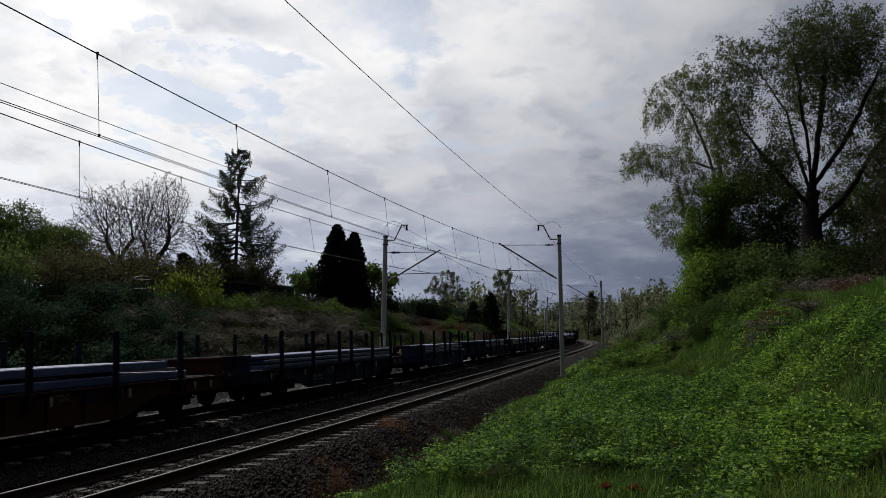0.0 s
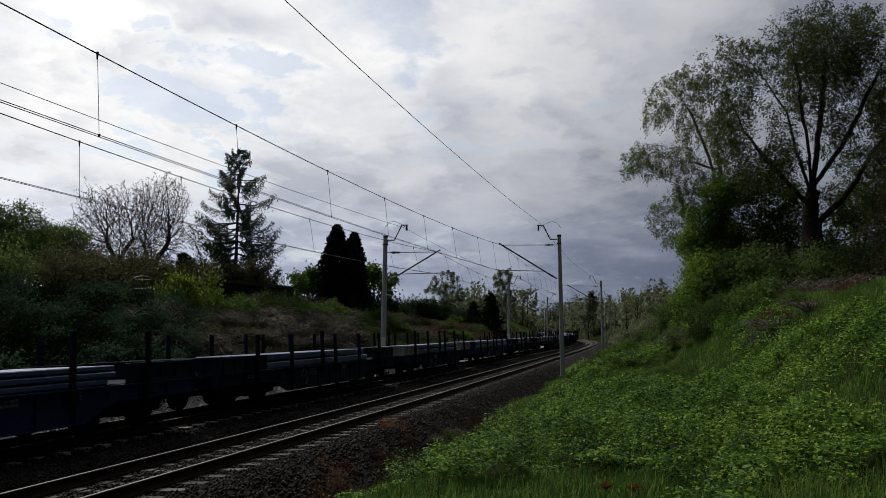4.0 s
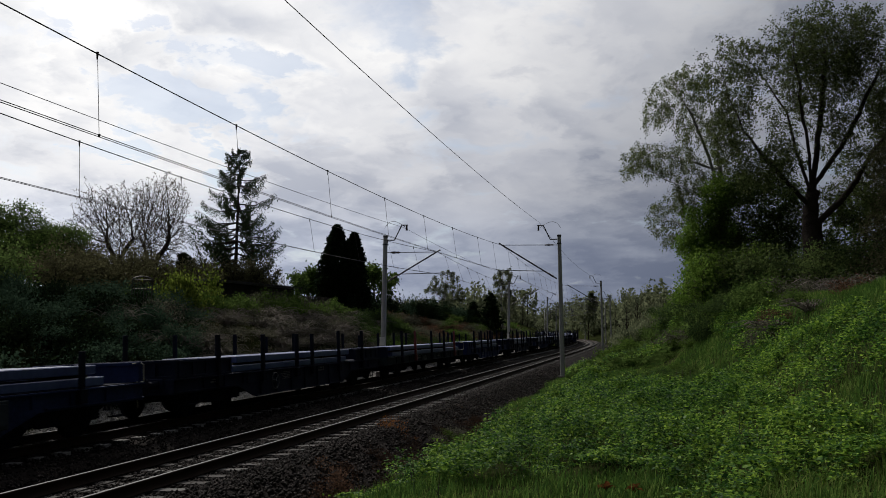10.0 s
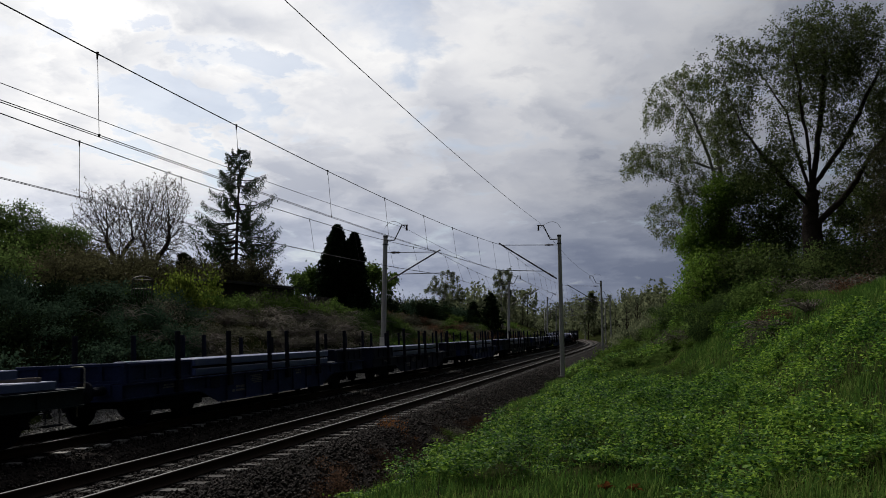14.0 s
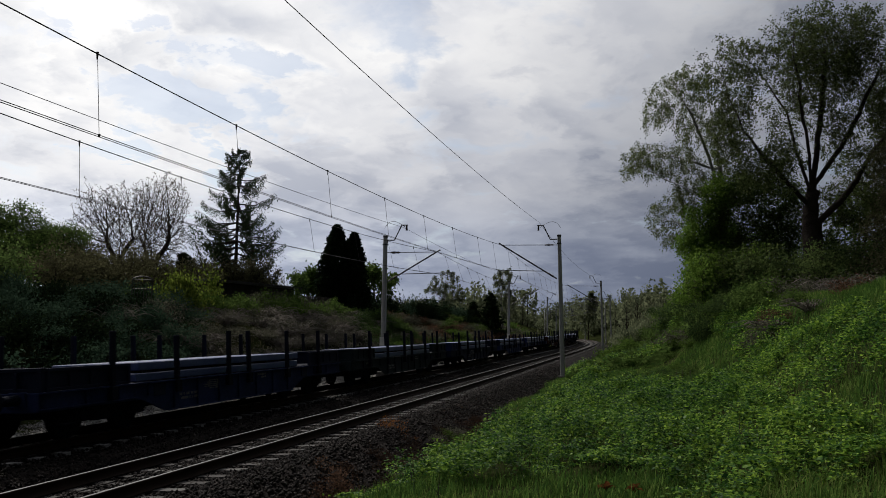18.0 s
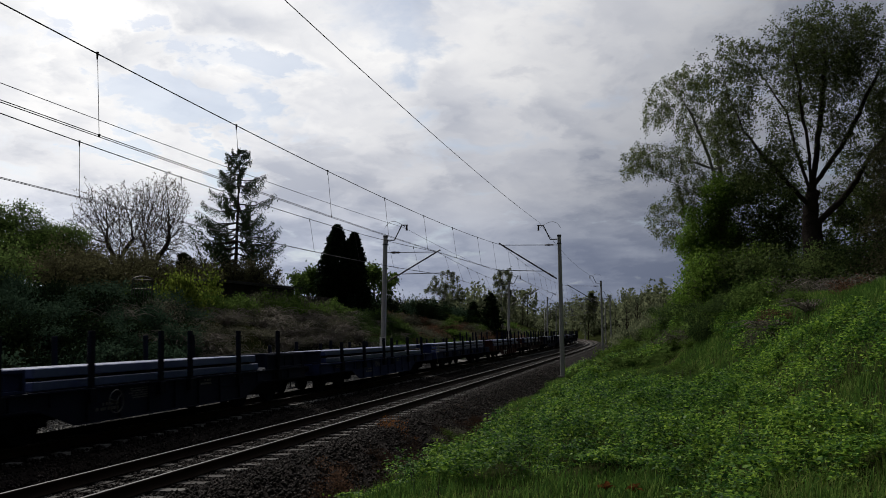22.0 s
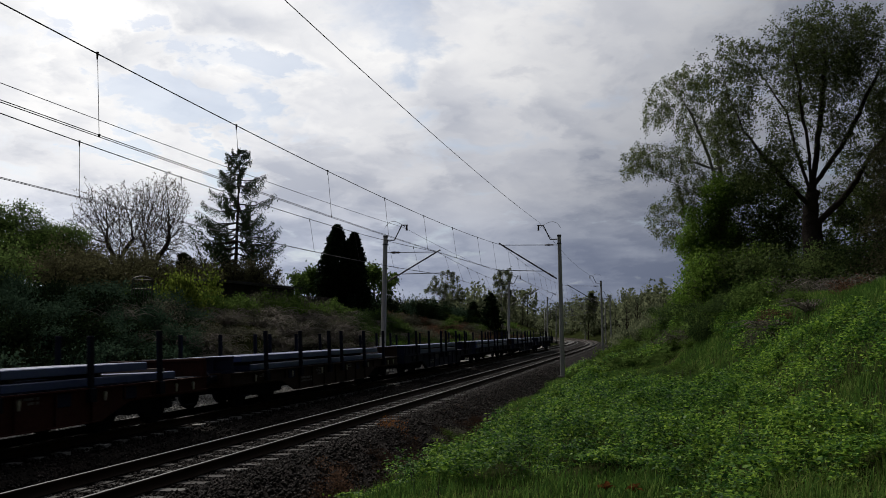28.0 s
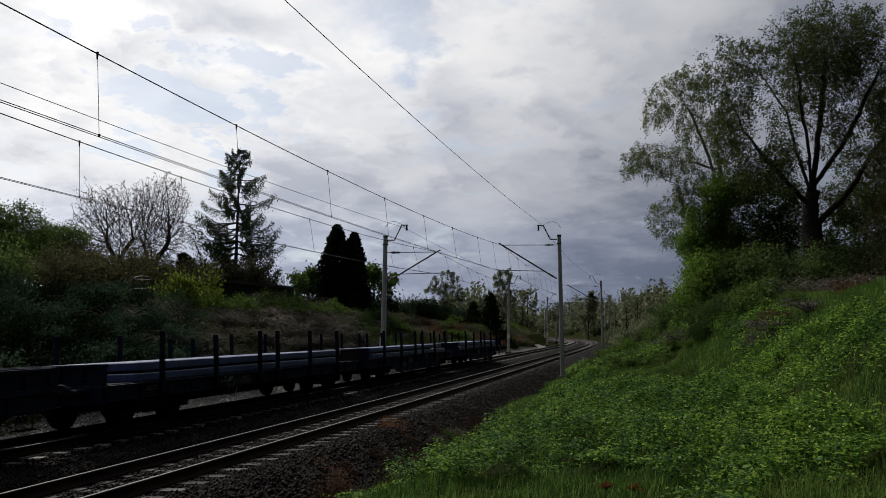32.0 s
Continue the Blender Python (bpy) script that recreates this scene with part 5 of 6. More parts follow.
def thuja(x, y, top, width, seed, label):
    """A column of dense scale foliage with bulges."""
    r = np.random.default_rng(seed)
    base = float(ground_z(np.array([x]), np.array([y]))[0]) - 0.2
    h = top - base
    e = thing("thuja_tree", Matrix.Translation((x, y, base)), label=label, category="conifer", group="thujas")
    V, F = tubes([([(0, 0, h * 0.95 * i / 6) for i in range(7)], [0.12 - 0.016 * i for i in range(7)])], [7])
    arrays("trunk", V, F, M_bark, e)
    n = 15000
    f = r.uniform(0, 1, n) ** 1.2
    a = r.uniform(0, 6.28, n)
    prof = np.interp(f, (0, 0.1, 0.35, 0.6, 0.8, 0.92, 1.0), (0.98, 1.0, 0.90, 0.68, 0.44, 0.27, 0.05))
    bulge = 1 + 0.16 * np.sin(3 * a + 9 * f + seed) + 0.13 * np.sin(5 * a - 17 * f) + 0.12 * np.sin(27 * f + a)
    d = prof * bulge * width / 2 * np.sqrt(r.uniform(0.45, 1.0, n))
    P_ = np.stack([d * np.cos(a), d * np.sin(a), f * h], -1)
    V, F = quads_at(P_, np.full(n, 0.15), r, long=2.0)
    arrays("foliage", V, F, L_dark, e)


thuja(-8.7, 65.4, 10.5, 3.3, 81, "tall dense dark thuja on top of the bank")
thuja(-7.3, 65.7, 9.9, 2.7, 82, "slightly lower dense dark thuja on top of the bank")


# ---------------------------------------------------------------- shrubs and brambles
def bush_meshes(leaves, leaf, count, seed, shape=(1.0, 1.0, 0.8), canes=16, arch=0.0, wood=None):
    """Stems and foliage of a bush of about one metre's radius."""
    r = np.random.default_rng(seed)
    lines = []
    for i in range(canes):
        a, q = r.uniform(0, 6.28), r.uniform(0.25, 0.9) * (1 + 0.5 * arch)
        t = np.linspace(0, 1, 6)
        top = r.uniform(0.5, 1.05) * shape[2]
        pts = np.stack([np.cos(a) * q * t ** 0.8 + r.normal(0, 0.03, 6), np.sin(a) * q * t ** 0.8 + r.normal(0, 0.03, 6), top * (t ** 0.9 + arch * (np.sin(t * 2.4) - t * 0.95)) - 0.1], -1)
        if arch:
            pts[:, :2] += r.normal(size=2) * 0.35 * t[:, None]
        lines.append((pts, 0.014 * (1 - t) + (0.009 if arch else 0.004)))
    V, F = tubes(lines, [4] * len(lines))
    st = arrays("woody_base", V, F, wood or M_bark)
    lump = r.normal(size=(14, 3)) * np.array((0.48, 0.48, 0.22)) + np.array((0, 0, 0.42))
    c = lump[r.integers(0, 14, count)]
    P_ = (c + r.normal(size=(count, 3)) * np.array((0.22, 0.22, 0.17))) * np.array(shape)
    P_[:, 2] = np.abs(P_[:, 2])
    V, F = quads_at(P_, np.full(count, leaf), r, flat=0.3)
    fo = arrays("foliage", V, F, leaves)
    meshes = (st.data, fo.data)
    for o in (st, fo):
        bpy.data.objects.remove(o)
    return meshes


BUSH = {
    "green": [bush_meshes(L_green, 0.068, 2025, 201 + i) for i in range(3)],
    "fresh": [bush_meshes(L_fresh, 0.061, 2025, 211 + i) for i in range(2)],
    "yellow": [bush_meshes(L_yellow, 0.055, 6500, 221, (0.9, 0.9, 1.0), 30)],
    "thicket": [bush_meshes(L_rim, 0.05, 3400, 291 + i) for i in range(2)],
    "grey": [bush_meshes(L_grey, 0.054, 1620, 231 + i) for i in range(2)],
    "brown": [bush_meshes(L_brown, 0.054, 1485, 241 + i) for i in range(2)],
    "dark": [bush_meshes(L_dark, 0.068, 2295, 251 + i) for i in range(2)],
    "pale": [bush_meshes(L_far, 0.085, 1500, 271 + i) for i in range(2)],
    "rust": [bush_meshes(L_rust, 0.034, 1215, 261)],
}
BUSH["withered"] = [bush_meshes(L_litter, 0.045, 1500, 301 + i, canes=26) for i in range(2)]
BUSH["bramble"] = [bush_meshes(L_grey, 0.05, 700, 281 + i, (1.0, 1.0, 0.8), 70, 0.8, M_cane) for i in range(3)]
BUSH["blue"] = [bush_meshes(L_blue, 0.05, 2400, 271), bush_meshes(L_blue, 0.05, 2400, 272)]
BUSH_WORD = {"withered": "withered dark brown weeds", "thicket": "dark green leafy bramble", "bramble": "leafless bramble with pale canes", "blue": "dark blue-green juniper bush", "green": "leafy green shrub", "fresh": "fresh green shrub", "yellow": "yellow-green flowering shrub", "grey": "grey-green bramble bush", "brown": "dry brown bush", "dark": "dark evergreen bush", "pale": "haze-pale spring-green willow bush", "rust": "rust-orange withered weed"}


def bush(kind, x, y, w, h, r, where, name="shrub"):
    me = BUSH[kind][r.integers(0, len(BUSH[kind]))]
    z = float(ground_z(np.array([x]), np.array([y]))[0])
    e = thing(name, Matrix.Translation((x, y, z - 0.08)) @ pose(0, 0, 0, 0, 0, r.uniform(0, 360)), label=BUSH_WORD[kind] + " " + where, category="shrub", group="shrubs " + where)
    for nm, m in zip(("woody_base", "foliage"), me):
        o = new(nm, m)
        o.parent = e
        o.scale = (w / 2, w / 2, h)
        if nm == "woody_base":
            tagged(o, kind="stuff")
    return e


def scatter_bushes():
    r = np.random.default_rng(5)
    n = 0
    # the bank beyond the tracks
    for i in range(215):
        s = 14 + 118 * ((i + r.uniform(0, 1)) / 215) ** 1.25
        u = r.uniform(-16.8, -8.6)
        x, y = xy(s, u)
        big = 1 + (s - 14) / 110
        v = wob(np.array([s * 0.9]), np.array([u * 1.6]), 2.0)[0] + r.normal(0, 0.35)
        if s < 27:
            kind = "blue" if v > -0.3 else "dark"
            w, h = r.uniform(1.4, 2.4), r.uniform(0.8, 1.6)
        else:
            kind = "grey" if v < -0.15 else "brown" if v < 0.15 else "green" if v < 0.8 else "fresh"
            w, h = r.uniform(1.3, 2.3) * big * 0.85, r.uniform(0.6, 1.2)
        if 27 <= s < 56:
            kind = ("blue" if s < 34 else "green") if u < -13.2 else ("bramble", "grey", "bramble", "bramble", "grey")[i % 5]
        if 88 < s < 112 and u > -12 and r.random() < 0.6:
            kind = "brown"
        bush(kind, float(x), float(y), w, h, r, "on the bank beyond the tracks", "bank_shrub")
    # the juniper mass and the bramble thicket above the train
    for i in range(44):
        s, u = r.uniform(19, 35), r.uniform(-15.5, -9.2)
        x, y = xy(s, u)
        bush("blue" if i % 4 else "dark", float(x), float(y), r.uniform(1.6, 2.6), r.uniform(0.8, 1.5), r, "on the bank beyond the tracks", "juniper_bush")
    for i in range(60):
        s, u = r.uniform(32, 60), r.uniform(-13.6, -8.8)
        x, y = xy(s, u)
        bush("bramble" if i % 4 else "grey", float(x), float(y), r.uniform(1.6, 2.6), r.uniform(0.7, 1.2), r, "on the bank beyond the tracks", "bramble")
    # dark hedge along the top behind the masts
    for i in range(26):
        s = 64 + i * 1.6
        x, y = xy(s, -15.2 + r.uniform(-0.8, 0.8))
        bush("dark" if i % 4 else "blue", float(x), float(y), r.uniform(2.2, 3.2), r.uniform(1.8, 3.0), r, "in the hedge above the bank", "hedge_shrub")
    for i in range(18):
        x, y = xy(r.uniform(52, 68), r.uniform(-13.5, -9.6))
        bush("thicket", float(x), float(y), r.uniform(1.6, 2.6), r.uniform(0.8, 1.4), r, "on the bank beyond the tracks", "bank_shrub")
    # foot of the camera's bank round the bend, and its crest
    for i in range(90):
        s = 34 + 110 * (i + r.uniform(0, 1)) / 90
        u = r.uniform(5.4, 14.0)
        if s < 62 and u < 9.5:
            u = r.uniform(10.5, 14.2)
        x, y = xy(s, u)
        kind = ("green", "green", "fresh", "green", "fresh", "grey")[r.integers(0, 6)]
        bush(kind, float(x), float(y), r.uniform(1.6, 3.0), r.uniform(0.7, 1.7), r, "on the grassy bank by the bend", "slope_shrub")


def crest_bushes():
    # the dark leafy rim of the grassy slope under the trees, and the herbs below it
    r = np.random.default_rng(61)
    for i in range(34):
        s = 37 + 30 * (i + r.uniform(0, 1)) / 34
        u = r.uniform(10.6, 13.0) - 0.05 * (s - 37)
        x, y = xy(s, u)
        bush("thicket" if i % 5 else "green", float(x), float(y), r.uniform(1.5, 2.6), r.uniform(0.7, 1.3), r, "on the rim of the grassy bank", "rim_shrub")
    for i in range(40):
        s, u = r.uniform(33, 56), r.uniform(6.5, 10.4)
        x, y = xy(s, u)
        bush(("green", "thicket", "fresh")[i % 3], float(x), float(y), r.uniform(0.9, 1.7), r.uniform(0.3, 0.55), r, "low on the grassy bank", "low_shrub")


def bend_bushes():
    r = np.random.default_rng(8)
    for i in range(75):
        s = 96 + 95 * (i + r.uniform(0, 1)) / 75
        u = r.uniform(5.5, 26) if s > 130 else r.uniform(4.8, 12)
        x, y = xy(s, u)
        bush("pale", float(x), float(y), r.uniform(2.6, 4.6), r.uniform(1.4, 3.2), r, "outside the bend", "willow_bush")


bend_bushes()
crest_bushes()
scatter_bushes()
_r = np.random.default_rng(99)
bush("yellow", -12.45, 38.6, 2.5, 2.3, _r, "by the garden gate")
bush("fresh", -12.4, 42.0, 2.0, 1.5, _r, "by the garden gate")
for x, y, w, h, k in ((10.3, 25.7, 1.6, 0.7, "grey"), (11.2, 26.6, 1.3, 0.6, "brown"), (13.2, 25.6, 1.7, 0.8, "brown"), (14.2, 26.8, 1.5, 0.8, "grey"), (12.4, 28.4, 1.3, 0.6, "green"), (10.8, 26.2, 1.8, 0.6, "bramble"), (11.6, 25.4, 1.6, 0.6, "bramble"), (13.6, 26.4, 2.0, 0.9, "bramble"), (14.8, 27.6, 2.0, 1.0, "bramble"), (15.4, 28.6, 2.2, 1.1, "grey"), (14.4, 29.6, 2.2, 1.0, "bramble"), (16.2, 29.6, 2.2, 1.2, "bramble"), (13.4, 30.6, 2.0, 0.9, "grey")):
    bush(k, x, y, w, h, _r, "on the grassy slope", "dry_bush")

for i, (s_, u_, top, w, lm) in enumerate(((25, -15.5, 5.2, 3.0, L_lime), (28, -16.5, 5.6, 3.2, L_lime), (31, -16.2, 5.4, 3.0, L_bud), (34, -17.2, 6.0, 3.2, L_bud), (37, -17.6, 6.2, 3.2, L_bud), (40, -18.0, 6.2, 3.0, L_bud), (42.5, -18.2, 6.0, 3.0, L_bud), (22, -14.6, 4.6, 3.0, L_green), (33, -19.5, 6.4, 3.0, L_green), (47, -19.0, 5.9, 2.6, L_bud), (51, -18.6, 6.2, 2.8, L_bud), (54, -18.8, 6.4, 3.0, L_bud))):
    a_, b_ = xy(s_, u_)
    tree("garden_shrub", float(a_), float(b_), top, w, 120 + i, SHRUB, M_bark, lm, "half-leafed garden shrub at the top of the bank" if lm is L_bud else "green garden shrub at the top of the bank", "shrub", stems=5, leaf=0.075, count=4500 if lm is not L_bud else 4200, trunk_r=0.045, spread=0.2, group="garden shrubs")
for i, (a_, b_, top, w) in enumerate(((-19.4, 43.5, 6.4, 2.6), (-18.8, 44.5, 6.0, 2.6), (-17.0, 43.0, 6.4, 2.6), (-16.8, 45.0, 6.3, 2.6), (-15.1, 44.5, 5.6, 2.6), (-15.3, 53.0, 6.8, 2.8), (-13.8, 54.0, 7.1, 2.8), (-12.2, 53.5, 6.9, 2.8))):
    tree("garden_shrub", a_, b_, top, w, 140 + i, SHRUB, M_bark, L_bud, "tall twiggy garden shrub with half-open buds", "shrub", stems=5, leaf=0.06, count=4200, trunk_r=0.05, spread=0.16, group="garden shrubs", twig=0.006)
for i in range(14):
    a_, b_ = xy(46 + i * 0.9, -14.6 + _r.uniform(-0.5, 0.5))
    bush("green" if i % 3 else "grey", float(a_), float(b_), _r.uniform(1.5, 2.2), _r.uniform(0.9, 1.6), _r, "in front of the shed")


# ---------------------------------------------------------------- grass, nettles, weeds
L_nettle = material("ground_elder_leaves", ((0.25, (0.018, 0.050, 0.016)), (0.42, (0.036, 0.092, 0.019)), (0.58, (0.094, 0.186, 0.026)), (0.76, (0.245, 0.368, 0.050))), rough=0.45, scale=0.28, fine=2.2, bump=0, island=0.46, through_light=0.42, spec=0.04)
L_grass = material("grass_blades", ((0.25, (0.026, 0.064, 0.018)), (0.45, (0.050, 0.105, 0.021)), (0.60, (0.098, 0.165, 0.034)), (0.75, (0.180, 0.215, 0.064))), rough=0.6, scale=0.33, fine=2.5, bump=0, island=0.34, through_light=0.45, spec=0.0)
L_bank = leaf_mat("rough_bank_grass", (0.020, 0.038, 0.008), (0.060, 0.085, 0.022), 0.35, 0.7)
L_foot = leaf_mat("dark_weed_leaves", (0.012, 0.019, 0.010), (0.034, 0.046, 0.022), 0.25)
L_straw = leaf_mat("dry_grass_blades", (0.050, 0.043, 0.025), (0.120, 0.102, 0.062), 0.3, 0.8)
M_stem = material("dead_weed_stem", ((0.3, (0.016, 0.013, 0.010)), (0.7, (0.045, 0.036, 0.026))), rough=0.9, bump=0)


def blades(P_, length, r, width=0.006, bend=0.5):
    """Grass blades: a bent strip of two quads each."""
    n = len(P_)
    a = r.uniform(0, 6.28, n)
    d = np.stack([np.cos(a), np.sin(a), np.zeros(n)], -1)
    sdir = np.stack([-np.sin(a), np.cos(a), np.zeros(n)], -1)
    ln = (length * r.uniform(0.5, 1.3, n))[:, None]
    w = (np.asarray(width) * r.uniform(0.7, 1.4, n))[:, None]
    up = np.array((0, 0, 1.0))
    b = bend * r.uniform(0.2, 1.2, n)[:, None]
    m = P_ + up * ln * 0.55 + d * ln * b * 0.22
    t = P_ + up * ln * (0.95 - 0.25 * b) + d * ln * b * 0.75
    V = np.stack([P_ - sdir * w, P_ + sdir * w, m + sdir * w * 0.8, m - sdir * w * 0.8, t + sdir * w * 0.12, t - sdir * w * 0.12], 1)
    k = np.arange(n)[:, None] * 6
    F = np.concatenate([k + np.array([[0, 1, 2, 3]]), k + np.array([[3, 2, 4, 5]])], 0)
    return V.reshape(-1, 3), F


def sample(r, n, s0, s1, u0, u1, power=1.6):
    """Places on the bank, thickest near the camera."""
    s = s0 + (s1 - s0) * r.uniform(0, 1, n) ** power
    u = r.uniform(u0, u1, n)
    x, y = xy(s, u)
    return s, u, x, y


def zone(v, lo, hi, soft):
    return np.clip((v - lo) / soft + 0.5, 0, 1) * np.clip((hi - v) / soft + 0.5, 0, 1)


def patches(s, u):
    """High where broad-leaved weeds stand, low where grass does."""
    weeds = np.maximum(zone(s, 13.5, 29, 3) * zone(u, 4.8, 10.7, 1.2), zone(s, 15, 34, 3) * zone(u, 10.9, 12.4, 0.5))
    grass = np.maximum.reduce([zone(s, 15, 21, 2.5) * zone(u, 10.75, 11.6, 0.9), zone(s, 6, 14.6, 2.5) * zone(u, 3.0, 8.0, 2.0), zone(s, 24, 42, 3) * zone(u, 11.9, 14.6, 0.8), 0.8 * zone(s, 29, 46, 4) * zone(u, 5.8, 10.6, 1.0), zone(s, 20, 48, 3) * zone(u, 2.0, 4.4, 0.8)])
    return 0.45 * wob(s * 1.3, u * 2.3, 0.6) + 0.5 * wob(s * 3.1, u * 4.1, 4.0) + 1.15 * weeds - 1.7 * grass


def make_cover():
    r = np.random.default_rng(17)
    # broad-leaved weeds: many small plants, each a loose dome of leaves in level tiers
    s, u, x, y = sample(r, 74000, 8.0, 62, 2.6, 14.5, 1.3)
    p = patches(s, u)
    foot = np.where(s < 24, 3.4, 2.7) + 0.35 * wob(s * 2, s * 0, 1.0)
    keep = (p > -0.25) & (wob(s * 9.0, u * 11.0, 2.7) + r.normal(0, 0.25, len(s)) > -0.18) & (u > foot)
    s, u, x, y, p = s[keep], u[keep], x[keep], y[keep], p[keep]
    n, k = len(s), 15
    rad = r.uniform(0.08, 0.19, n) * (1 + np.clip((s - 16) / 60, 0, 0.6))
    hgt = (0.07 + 0.42 * np.clip(0.45 * p + 0.75 * wob(s * 4.3, u * 5.1, 7.0) + 0.25, 0, 1.1)) * r.uniform(0.5, 1.25, n)
    z = ground_z(x, y)
    # hummocks of taller growth
    sc, uc, xc, yc = sample(r, 1500, 8.5, 60, 3.2, 14.0, 1.35)
    rc, hc = r.uniform(0.2, 0.5, 1500) * (1 + (sc - 8) / 60), r.uniform(0.12, 0.46, 1500)
    lift = np.zeros(n)
    for a, b, c, d in zip(xc, yc, rc, hc):
        lift = np.maximum(lift, d * (1 - ((x - a) ** 2 + (y - b) ** 2) / c ** 2))
    # dark hollows stay open between the hummocks
    on = (lift > 0.05) | (r.uniform(0, 1, n) < 0.25)
    s, u, x, y, z, rad, hgt, lift = (v[on] for v in (s, u, x, y, z, rad, hgt, lift))
    n = len(s)
    z = z + lift
    hgt = hgt * np.where(lift > 0.05, 1.0, 0.5)
    q = r.normal(size=(n, k, 2)) * 0.62
    d2 = (q ** 2).sum(-1)
    tier = np.round(r.uniform(0.4, 1.0, (n, k)) * 3) / 3
    P_ = np.stack([x[:, None] + q[..., 0] * rad[:, None], y[:, None] + q[..., 1] * rad[:, None], z[:, None] + hgt[:, None] * (1.0 - 0.30 * np.minimum(d2, 2.2)) * tier], -1).reshape(-1, 3)
    far = np.repeat(1 + np.clip((s - 14) / 60, 0, 0.7), k)
    V, F = quads_at(P_, 0.040 * far, r, flat=0.78, droop=0.12, long=1.5)
    tagged(arrays("weed_cover", V, F, L_nettle), "dense bright green ground elder and nettles covering the bank", "weeds", kind="stuff")
    # grass
    s, u, x, y = sample(r, 260000, 7.0, 62, 2.2, 15.5, 1.45)
    p = patches(s, u)
    edge = (u < 4.4) | (s < 14) | (u > 10.2)
    keep = (r.uniform(0, 1, len(s)) < np.where(p < -0.05, 1.0, np.where(edge, 0.35, 0.10))) & (u > np.where(s < 23, 3.15, 2.45) + 0.3 * wob(s * 2, s * 0, 1.0)) & (wob(s * 7.0, u * 8.0, 1.3) + r.normal(0, 0.3, len(s)) > -0.6)
    s, u, x, y = s[keep], u[keep], x[keep], y[keep]
    far = 1 + np.clip((s - 14) / 22, 0, 2.0)
    V, F = blades(np.stack([x, y, ground_z(x, y) - 0.02], -1), np.where(u > 10, 0.27, np.where(s < 16, 0.30, 0.23)) + 0.12 * wob(s * 1.7, u * 2.1, 8.0), r, np.where(s < 17, 0.0062, 0.0048) * far, 0.95)
    tagged(arrays("grass", V, F, L_grass), "long fresh green grass on the bank", "grass", kind="stuff")
    # grass round the place where the camera stands
    s, u, x, y = sample(r, 9000, -8, 9, 3.2, 14, 1.0)
    V, F = blades(np.stack([x, y, ground_z(x, y) - 0.02], -1), 0.18, r, 0.006, 0.8)
    tagged(arrays("short_grass", V, F, L_grass), "short fresh grass on the bank beside the track", "grass", kind="stuff")
    # dry grass at the edge of the ballast and on the bank beyond the tracks
    s, u, x, y = sample(r, 9000, 9, 60, 2.0, 3.9, 1.4)
    keep = wob(s * 1.7, u * 2.0, 9.0) > 0.15
    s, u, x, y = s[keep], u[keep], x[keep], y[keep]
    V, F = blades(np.stack([x, y, np.maximum(ground_z(x, y), -0.75 + 0.35 * np.clip(3.0 - u, 0, 1))], -1), 0.20, r, 0.006, 0.9)
    tagged(arrays("dry_grass", V, F, L_straw), "withered straw-coloured grass at the edge of the ballast", "grass", kind="stuff")
    s, u, x, y = sample(r, 60000, 10, 130, -16.5, -8.6, 1.2)
    p = wob(s * 0.7, u * 1.3, 5.0)
    z = ground_z(x, y)
    a = p > 0.45
    V, F = blades(np.stack([x, y, z], -1)[a], 0.30, r, 0.012, 0.9)
    tagged(arrays("bank_grass", V, F, L_bank), "rough green grass on the bank beyond the tracks", "grass", kind="stuff")
    a |= (s < 56) & (r.uniform(0, 1, len(s)) < 0.7)
    V, F = blades(np.stack([x, y, z], -1)[~a], 0.34, r, 0.011, 1.1)
    tagged(arrays("dry_bank_grass", V, F, L_straw), "dead straw and bramble stalks on the bank beyond the tracks", "grass", kind="stuff")
    # dead leaves and broken stalks along the edge of the ballast
    s, u, x, y = sample(r, 16000, 8.5, 32, 1.9, 3.7, 1.4)
    keep = wob(s * 1.1, u * 2.4, 3.0) + 0.9 * (u - 2.5) > 0.0
    s, u, x, y = s[keep], u[keep], x[keep], y[keep]
    zz = np.maximum(ground_z(x, y), np.interp(u, (1.95, 3.15), (-0.17, -0.88))) + r.uniform(0.0, 0.09, len(s))
    V, F = quads_at(np.stack([x, y, zz], -1), 0.05, r, flat=0.4, long=1.8)
    tagged(arrays("leaf_litter", V, F, L_litter), "withered brown leaves and stalks at the edge of the ballast", "litter", kind="stuff")
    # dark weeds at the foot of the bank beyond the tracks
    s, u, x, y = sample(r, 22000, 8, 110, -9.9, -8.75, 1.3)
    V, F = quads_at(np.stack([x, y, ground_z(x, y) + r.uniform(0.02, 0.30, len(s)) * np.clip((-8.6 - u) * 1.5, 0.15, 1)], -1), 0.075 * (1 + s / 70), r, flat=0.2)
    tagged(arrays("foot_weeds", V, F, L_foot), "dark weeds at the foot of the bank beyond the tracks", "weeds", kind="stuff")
    # low growth on the far stretch of the camera's bank
    s, u, x, y = sample(r, 40000, 45, 150, 3.8, 16, 1.1)
    V, F = quads_at(np.stack([x, y, ground_z(x, y) + r.uniform(0.05, 0.5, len(s))], -1), 0.19, r, flat=0.3)
    tagged(arrays("bank_herbs", V, F, L_green), "green herbs on the bank towards the bend", "weeds", kind="stuff")


make_cover()


